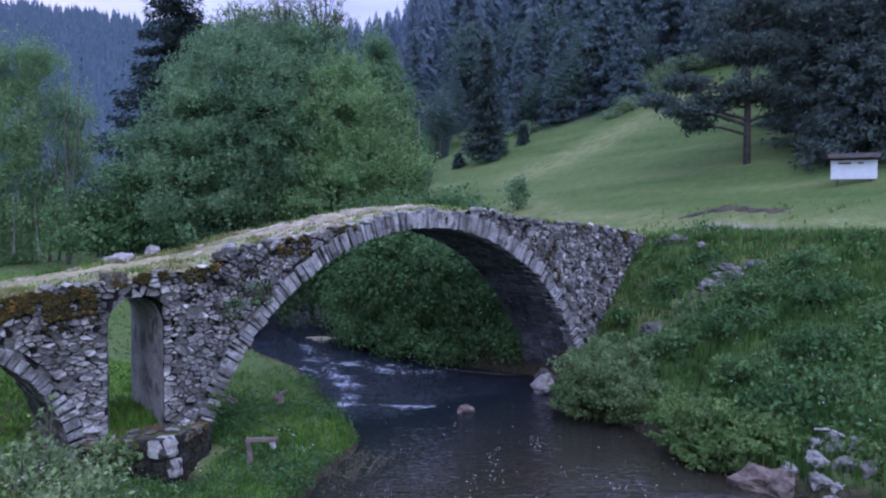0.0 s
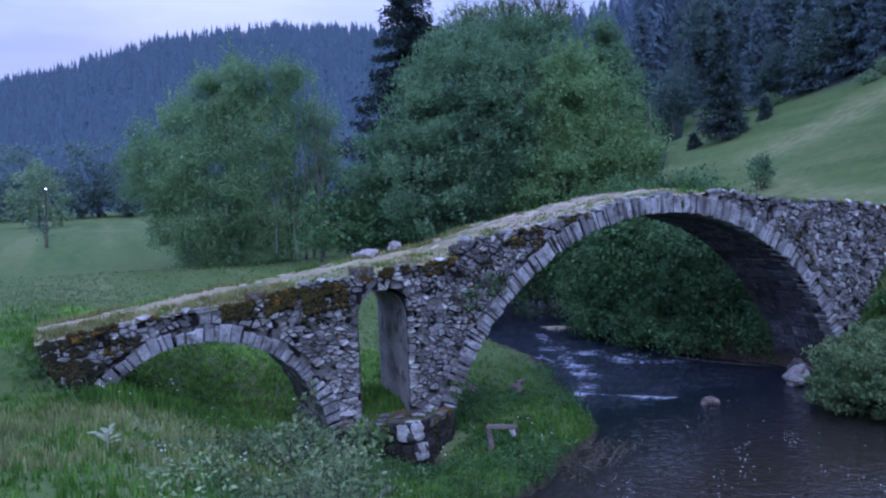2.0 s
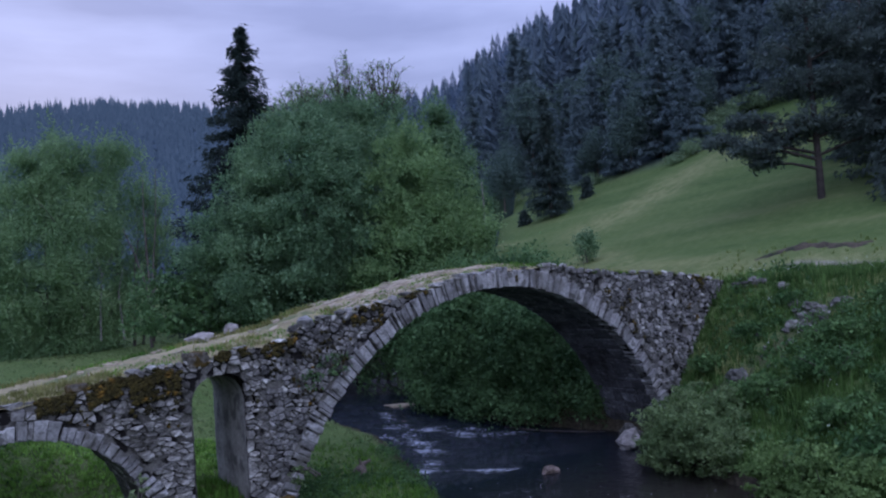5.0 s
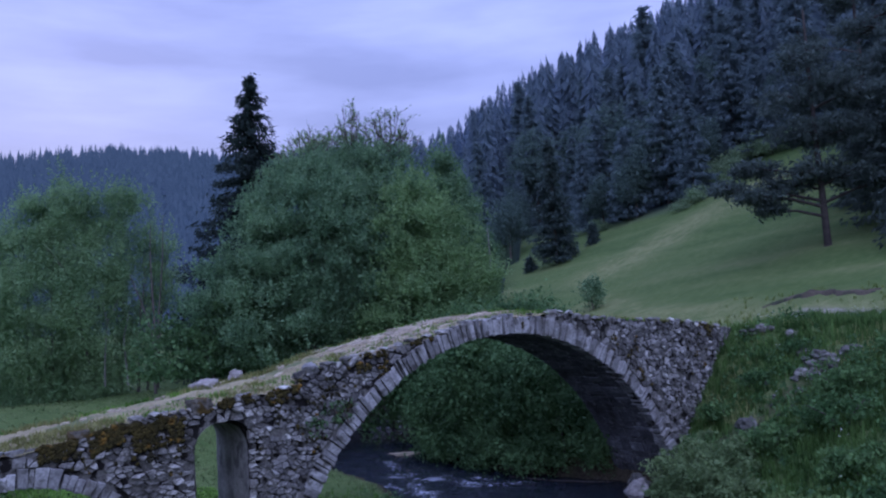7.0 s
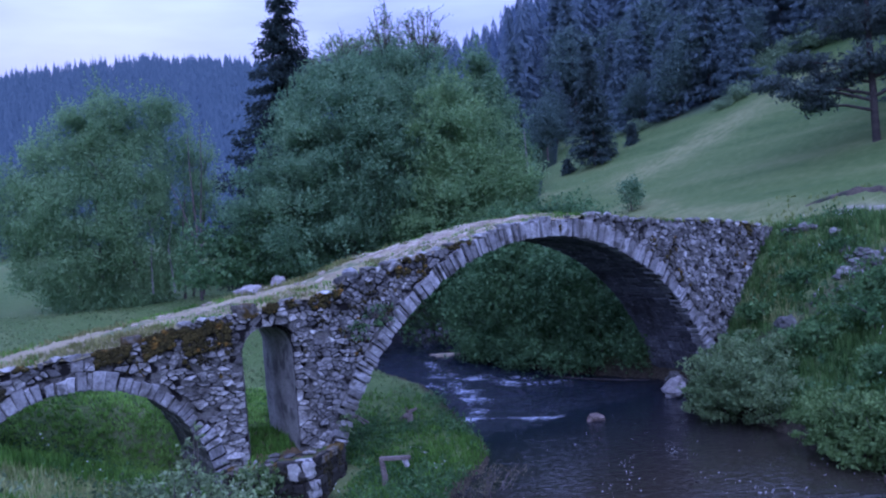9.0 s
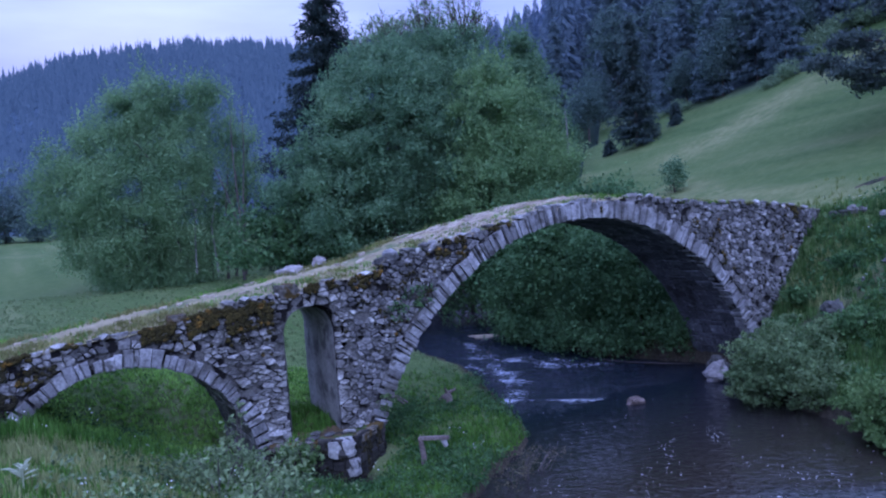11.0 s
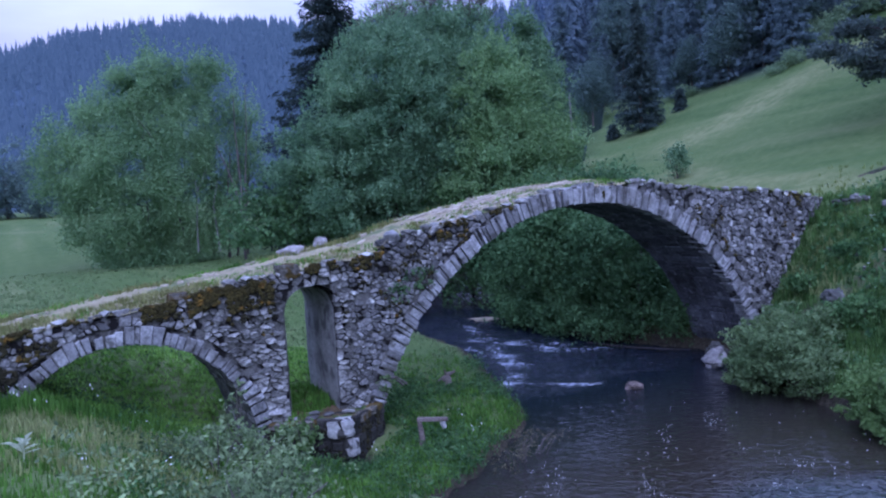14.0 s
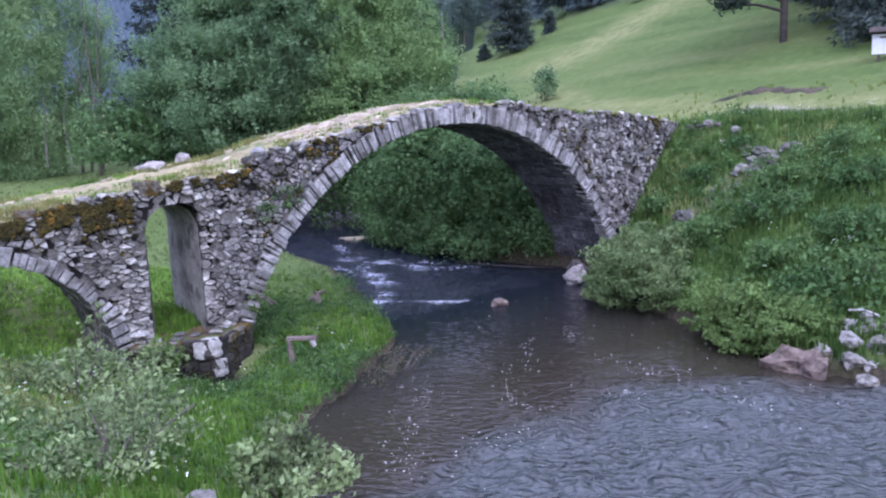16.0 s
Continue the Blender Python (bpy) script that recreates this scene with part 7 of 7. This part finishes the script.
for k, (x, y, s, m) in enumerate(((18.4, -3.9, 0.75, 0), (19.3, -5.2, 0.85, 1), (17.6, -6.4, 0.7, 0), (20.6, -4.8, 0.7, 0), (18.6, -7.6, 0.8, 1), (21.2, -6.6, 0.75, 1), (19.9, -1.3, 0.5, 0), (21.0, -1.8, 0.45, 1), (17.2, -8.6, 0.6, 0), (20.2, -8.8, 0.8, 0), (22.8, -5.2, 0.6, 0), (18.9, -1.4, 0.4, 0), (22.3, -2.6, 0.4, 1), (16.6, -7.6, 0.5, 1))):
    shrub("herb_clump", at_ground(x, y), [(0, 0, s * 0.45, s, s * 0.9, s * 0.5), (s * 0.6, -s * 0.4, s * 0.4, s * 0.6, s * 0.6, s * 0.45), (-s * 0.5, s * 0.5, s * 0.35, s * 0.6, s * 0.6, s * 0.4)], int(2200 * s), 0.062, M_WEED if m else M_HERB,
          "leafy clump of tall herbs on the steep bank", 300 + k, 0.16, 16, 5, group="herb clumps on the bank")
shrub("brush", (8.75, -3.0, 0.05), [(0, 0, 0.26, 0.7, 0.40, 0.24), (0.6, 0.35, 0.22, 0.5, 0.35, 0.2), (-0.7, -0.45, 0.22, 0.5, 0.35, 0.2), (1.1, 0.2, 0.2, 0.3, 0.2, 0.15)], 620, 0.026, M_BROWNLEAF, "thin brown twiggy brush at the water's edge", 320, 0.14, 6, 34, thick=0.007)
weeds("bank_weeds", (18, 24, 2.6, 12), 8, 0.07, M_WEED, "leafy weeds above the upstream bank", 133, 0.6)
rng = np.random.default_rng(140)
p = np.concatenate([scatter(rng, (16, 27, -10, 0), 0.9), scatter(rng, (-4, 9, -8, 0), 0.4)])
c = np.repeat(p, 6, 0) + np.c_[rng.normal(size=(len(p) * 6, 2)) * 0.07, np.full(len(p) * 6, 0.45) + rng.normal(size=len(p) * 6) * 0.06]
v, f = leaf_quads(rng, c, 0.016, 0.9, None, 1.0, 1.0)
tagged(part("wildflowers", mesh_of("wildflowers", v, f), M_FLOWER), "tiny white wildflowers in the grass", "flowers", kind="stuff")

# ---------------------------------------------------------------- rocks, timber, board


def rock(x, y, z, size, seed, mat, label, turn=0.0, group="", rough=0.25):
    me = blob(np.random.default_rng(seed), size, rough + 0.1, 1.0, 3)
    me.transform(Matrix.Rotation(turn, 4, "Z"))
    ob = part("rock", me, mat, at=(x, y, z))
    return tagged(ob, label, "rock", group)


rock(14.55, -8.52, 0.04, (0.62, 0.44, 0.38), 157, M_PINKROCK, "broad knobbly reddish boulder lying in the river's edge", -0.9, rough=0.75)
for k, (x, y, z, r, mat) in enumerate(((14.98, -8.66, 0.34, 0.26, 1), (15.02, -9.18, 0.24, 0.36, 0), (15.16, -9.12, 0.60, 0.24, 1), (15.70, -8.86, 0.72, 0.24, 1), (15.78, -9.22, 0.72, 0.30, 0), (15.55, -8.66, 0.62, 0.16, 1), (15.95, -9.05, 0.92, 0.18, 1), (14.95, -9.62, 0.26, 0.16, 1), (15.42, -9.55, 0.52, 0.28, 0), (15.9, -9.62, 0.80, 0.30, 0), (14.55, -9.75, 0.06, 0.24, 0), (15.3, -8.9, 0.42, 0.15, 0), (15.45, -9.9, 0.5, 0.34, 0))):
    rock(x, y, z, (r * 0.95, r * 0.80, r * 0.68), 160 + k, M_BOULDER if mat else M_ROCK, "pale grey boulder heaped on the river bank", 0.7 * k, "boulders on the bank", 0.4)
branch = empty("dead_branch", (15.85, -9.0, 0.9), "bleached broken branch lying across the boulders", "branch")
v, f = tube([(-0.10, 0.22, 0.12), (0.02, 0.0, 0.14), (0.10, -0.30, 0.04)], [0.020, 0.030, 0.024], 7)
part("stick", mixed_mesh("stick", v, f, True), M_PALEBARK, branch, at=(0, 0, 0))
rock(17.70, 0.10, 0.16, (0.42, 0.34, 0.30), 177, M_PINKROCK_L, "pale angular boulder below the arch foot", 0.9, rough=0.5)
rock(18.0, 0.35, 0.36, (0.40, 0.34, 0.24), 179, M_FALLEN, "dark grey angular boulder below the arch foot", 0.2, rough=0.5)
rock(14.3, -0.25, 0.03, (0.30, 0.22, 0.14), 172, M_PINKROCK, "small brown rock breaking the water", 0.1)
rock(17.7, 12.1, 0.14, (0.75, 0.20, 0.10), 173, M_SLAB, "pale flat rock in the rapids upstream", -0.7)
for k, (x, y, s) in enumerate(((22.17, -2.60, 0.28), (22.03, -3.17, 0.34), (21.94, -3.52, 0.26), (22.30, -3.83, 0.28), (22.50, -3.99, 0.24), (21.56, -3.19, 0.26), (21.67, -3.47, 0.24), (21.54, -3.86, 0.30), (21.19, -3.09, 0.30), (21.09, -3.51, 0.22), (20.88, -3.98, 0.24), (21.75, -3.80, 0.20), (20.96, -3.03, 0.20), (21.85, -2.85, 0.18),
                               (21.35, -3.35, 0.16), (21.35, -3.65, 0.15), (22.62, -0.72, 0.26), (22.78, -0.95, 0.30), (22.55, -0.48, 0.22), (22.85, -1.15, 0.20), (22.80, -1.88, 0.24), (20.28, -2.78, 0.15), (20.92, -2.14, 0.14), (19.81, -3.59, 0.16), (19.51, -3.43, 0.15), (19.95, -2.95, 0.13), (20.5, -3.4, 0.14))):
    rock(x, y, ground_z(x, y) + s * 0.18, (s * 0.80, s * 0.70, s * 0.55), 180 + k, (M_FALLEN, M_FALLEN, M_ROCK)[k % 3], "grey stone of a collapsed wall in the grass", 0.9 * k, "stones of a collapsed wall", 0.35)
rock(19.1, -2.68, ground_z(19.1, -2.68) + 0.1, (0.40, 0.3, 0.26), 195, M_FALLEN, "dark grey rock above the willow bush", 0.4)
rock(2.98, -7.78, ground_z(2.98, -7.78) + 0.04, (0.24, 0.18, 0.13), 196, M_ROCK, "grey stone half hidden in the bank shrubs", 0.4)

# broken timber rail in the bank grass
tx, ty = 7.3, -1.75
tz = ground_z(tx, ty)
rail = empty("broken_rail", (tx, ty, tz), "weathered broken timber rail standing in the bank grass", "timber")
v, f = tube([(0, 0, -0.25), (0.01, 0, 0.25), (-0.03, 0.01, 0.58)], [0.055, 0.06, 0.05], 8)
part("post", mixed_mesh("post", v, f), M_WOOD, rail, at=(0, 0, 0))
bm = bmesh.new()
bmesh.ops.create_cube(bm, size=1.0)
bmesh.ops.scale(bm, verts=bm.verts, vec=(0.62, 0.12, 0.07))
bmesh.ops.bevel(bm, geom=bm.edges[:], offset=0.012, segments=2, affect="EDGES")
me = bpy.data.meshes.new("crossbar")
bm.to_mesh(me)
bm.free()
me.transform(Matrix.Translation((0.19, -0.14, 0.60)) @ Matrix.Rotation(-0.65, 4, "Z"))
part("crossbar", me, M_WOOD, rail, at=(0, 0, 0))
v, f = tube([(0.32, -0.30, 0.56), (0.36, -0.32, 0.44)], [0.06, 0.05], 7)
part("stub", mixed_mesh("stub", v, f), M_PALEBARK, rail, at=(0, 0, 0))
stump = empty("stump", at_ground(10.2, 2.3), "split reddish tree stump in the bank grass", "stump")
pieces = [tube([(0, 0, -0.2), (0.02, 0, 0.12), (0.05, 0.02, 0.26)], [0.15, 0.12, 0.05], 10), tube([(-0.16, 0.1, 0.05), (0.05, 0.0, 0.22), (0.22, -0.1, 0.30)], [0.05, 0.06, 0.03], 8),
          tube([(0.05, 0.05, 0.1), (-0.06, -0.05, 0.36)], [0.06, 0.02], 7)]
v, f = join(pieces)
part("trunk", mixed_mesh("trunk", v, f), M_WOOD, stump, at=(0, 0, 0))

drift = empty("driftwood", (17.8, 3.2, 0.0), "bare driftwood branch lying along the far bank", "branch")
pieces = [tube([(-0.55, 1.9, 0.10), (-0.1, 0.6, 0.05), (0.3, -0.7, 0.10), (0.5, -1.6, 0.16)], [0.012, 0.022, 0.02, 0.01], 6), tube([(-0.1, 0.6, 0.05), (-0.5, 0.2, 0.22)], [0.02, 0.008], 5), tube([(0.2, -0.4, 0.09), (-0.1, -1.2, 0.2)], [0.018, 0.008], 5)]
v, f = join(pieces)
part("branch", mixed_mesh("branch", v, f, True), M_PINEBARK, drift, at=(0, 0, 0))

# notice board by the wood
bx, by, bz = polar(67.3, 38.6)
board = empty("notice_board", (bx, by, bz), "white roofed notice board on two posts before dark trees", "sign")
board.rotation_euler = (0, 0, radians(-67.3))


def box_part(name, size, at, mat, parent, label="", tilt=0.0):
    bm = bmesh.new()
    bmesh.ops.create_cube(bm, size=1.0)
    bmesh.ops.scale(bm, verts=bm.verts, vec=size)
    bmesh.ops.bevel(bm, geom=bm.edges[:], offset=min(size) * 0.2, segments=1, affect="EDGES")
    me = bpy.data.meshes.new(name)
    bm.to_mesh(me)
    bm.free()
    me.transform(Matrix.Rotation(tilt, 4, "X"))
    return part(name, me, mat, parent, label, at=at)


zb = EYE[2] + 38.6 * math.tan(radians(2.83)) - bz
box_part("panel", (1.76, 0.05, 0.80), (0, -0.03, zb), M_WHITE, board, "white printed panel, writing too far to read")
for sx_ in (-0.62, 0.62):
    box_part("post", (0.1, 0.1, zb + 0.95), (sx_, 0.06, (zb + 0.95) / 2 - 0.3), M_BARK, board)
box_part("roof", (2.0, 0.5, 0.05), (0, -0.12, zb + 0.58), M_PINEBARK, board, "dark little pitched roof", 0.45)
box_part("roof", (2.0, 0.5, 0.05), (0, 0.28, zb + 0.58), M_PINEBARK, board, "dark little pitched roof", -0.45)
for k, (ox, w) in enumerate(((-0.35, 0.5), (0.25, 0.22))):
    box_part("heading_bar", (w, 0.012, 0.07), (ox, -0.062, zb + 0.27), M_BARK, board)

# eroded earth lip behind the track
M_BANK = material("eroded_soil", (0.035, 0.029, 0.020), (0.115, 0.095, 0.064), 1.2, 1.0, 0.8, 10, spots=(0.03, 0.035, 0.018), spot_scale=0.9, spot_at=0.56)
verts, faces = [], []
for i in range(41):
    for j in range(7):
        u, w = i / 40, j / 6
        az_, d_ = 56.7 + 7.0 * u, 36.9 - 1.6 * u + 0.75 * w + 0.4 * math.sin(5 * u)
        x, y = d_ * math.sin(radians(az_)), -16 + d_ * math.cos(radians(az_))
        rise = math.sin(math.pi * u) ** 0.6 * (0.15 * min(1, w * 1.8) + 0.10 * noise.noise(Vector((x * 2, y * 2, 0)))) if w < 0.95 else 0.1
        verts.append((x, y, ground_z(x, y) - 0.05 + rise))
faces = [(i * 7 + j, (i + 1) * 7 + j, (i + 1) * 7 + j + 1, i * 7 + j + 1) for i in range(40) for j in range(6)]
tagged(part("earth_bank", mixed_mesh("earth_bank", verts, faces, True), M_BANK), "bare eroded earth bank beside the track", "earth", kind="structure")

# flecks of foam drifting on the river
rng = np.random.default_rng(200)
EDDIES = (([(11.1, -4.1), (10.1, -5.0), (9.6, -5.7), (9.55, -6.25), (9.8, -6.7)], 0.16, 60), ([(12.5, -3.1), (11.9, -3.7), (11.3, -4.4), (11.0, -5.0)], 0.30, 34), ([(13.9, -2.8), (13.5, -3.5), (13.2, -4.2)], 0.20, 30),
          ([(12.4, -5.3), (12.6, -6.3), (12.75, -7.0), (12.45, -8.3), (12.2, -8.9)], 0.45, 90), ([(9.3, -3.7), (8.4, -4.6), (7.4, -5.4), (6.9, -6.2), (6.2, -6.5)], 0.50, 110), ([(9.5, -7.1), (8.1, -6.8), (6.7, -7.1)], 0.40, 90), ([(11.5, -7.0), (10.6, -7.1)], 0.3, 70))
spots_ = []
for line, wide_, many in EDDIES:
    line = np.array(line)
    at_ = rng.uniform(0, len(line) - 1.001, many)
    k_ = at_.astype(int)
    spots_.append(line[k_] + (line[k_ + 1] - line[k_]) * (at_ - k_)[:, None] + rng.normal(size=(many, 2)) * wide_ * rng.random((many, 1)))
loose = np.c_[rng.uniform(5.5, 16, 190), rng.uniform(-10, 1, 190)]
c = np.concatenate(spots_ + [loose])
c = c[inside(c, RIVER) & (distance(c, LEFT_BANK) > 0.25) & (distance(c, RIGHT_BANK) > 0.35)]
pieces = []
for x, y in c:
    r, a0 = 0.005 + 0.017 * rng.random() ** 2.5, rng.uniform(0, 6)
    ring = [(x + math.cos(a0 + k * 1.2566) * r * rng.uniform(0.6, 1.2), y + math.sin(a0 + k * 1.2566) * r * rng.uniform(0.6, 1.2)) for k in range(5)]
    pieces.append(([(p, q, 0.008) for p, q in ring] + [(x, y, 0.022)], [(k, (k + 1) % 5, 5) for k in range(5)]))
v, f = join(pieces)
tagged(part("foam_flecks", mixed_mesh("foam_flecks", v, f), M_FOAM), "white flecks of foam drifting on dark water", "foam", kind="stuff")
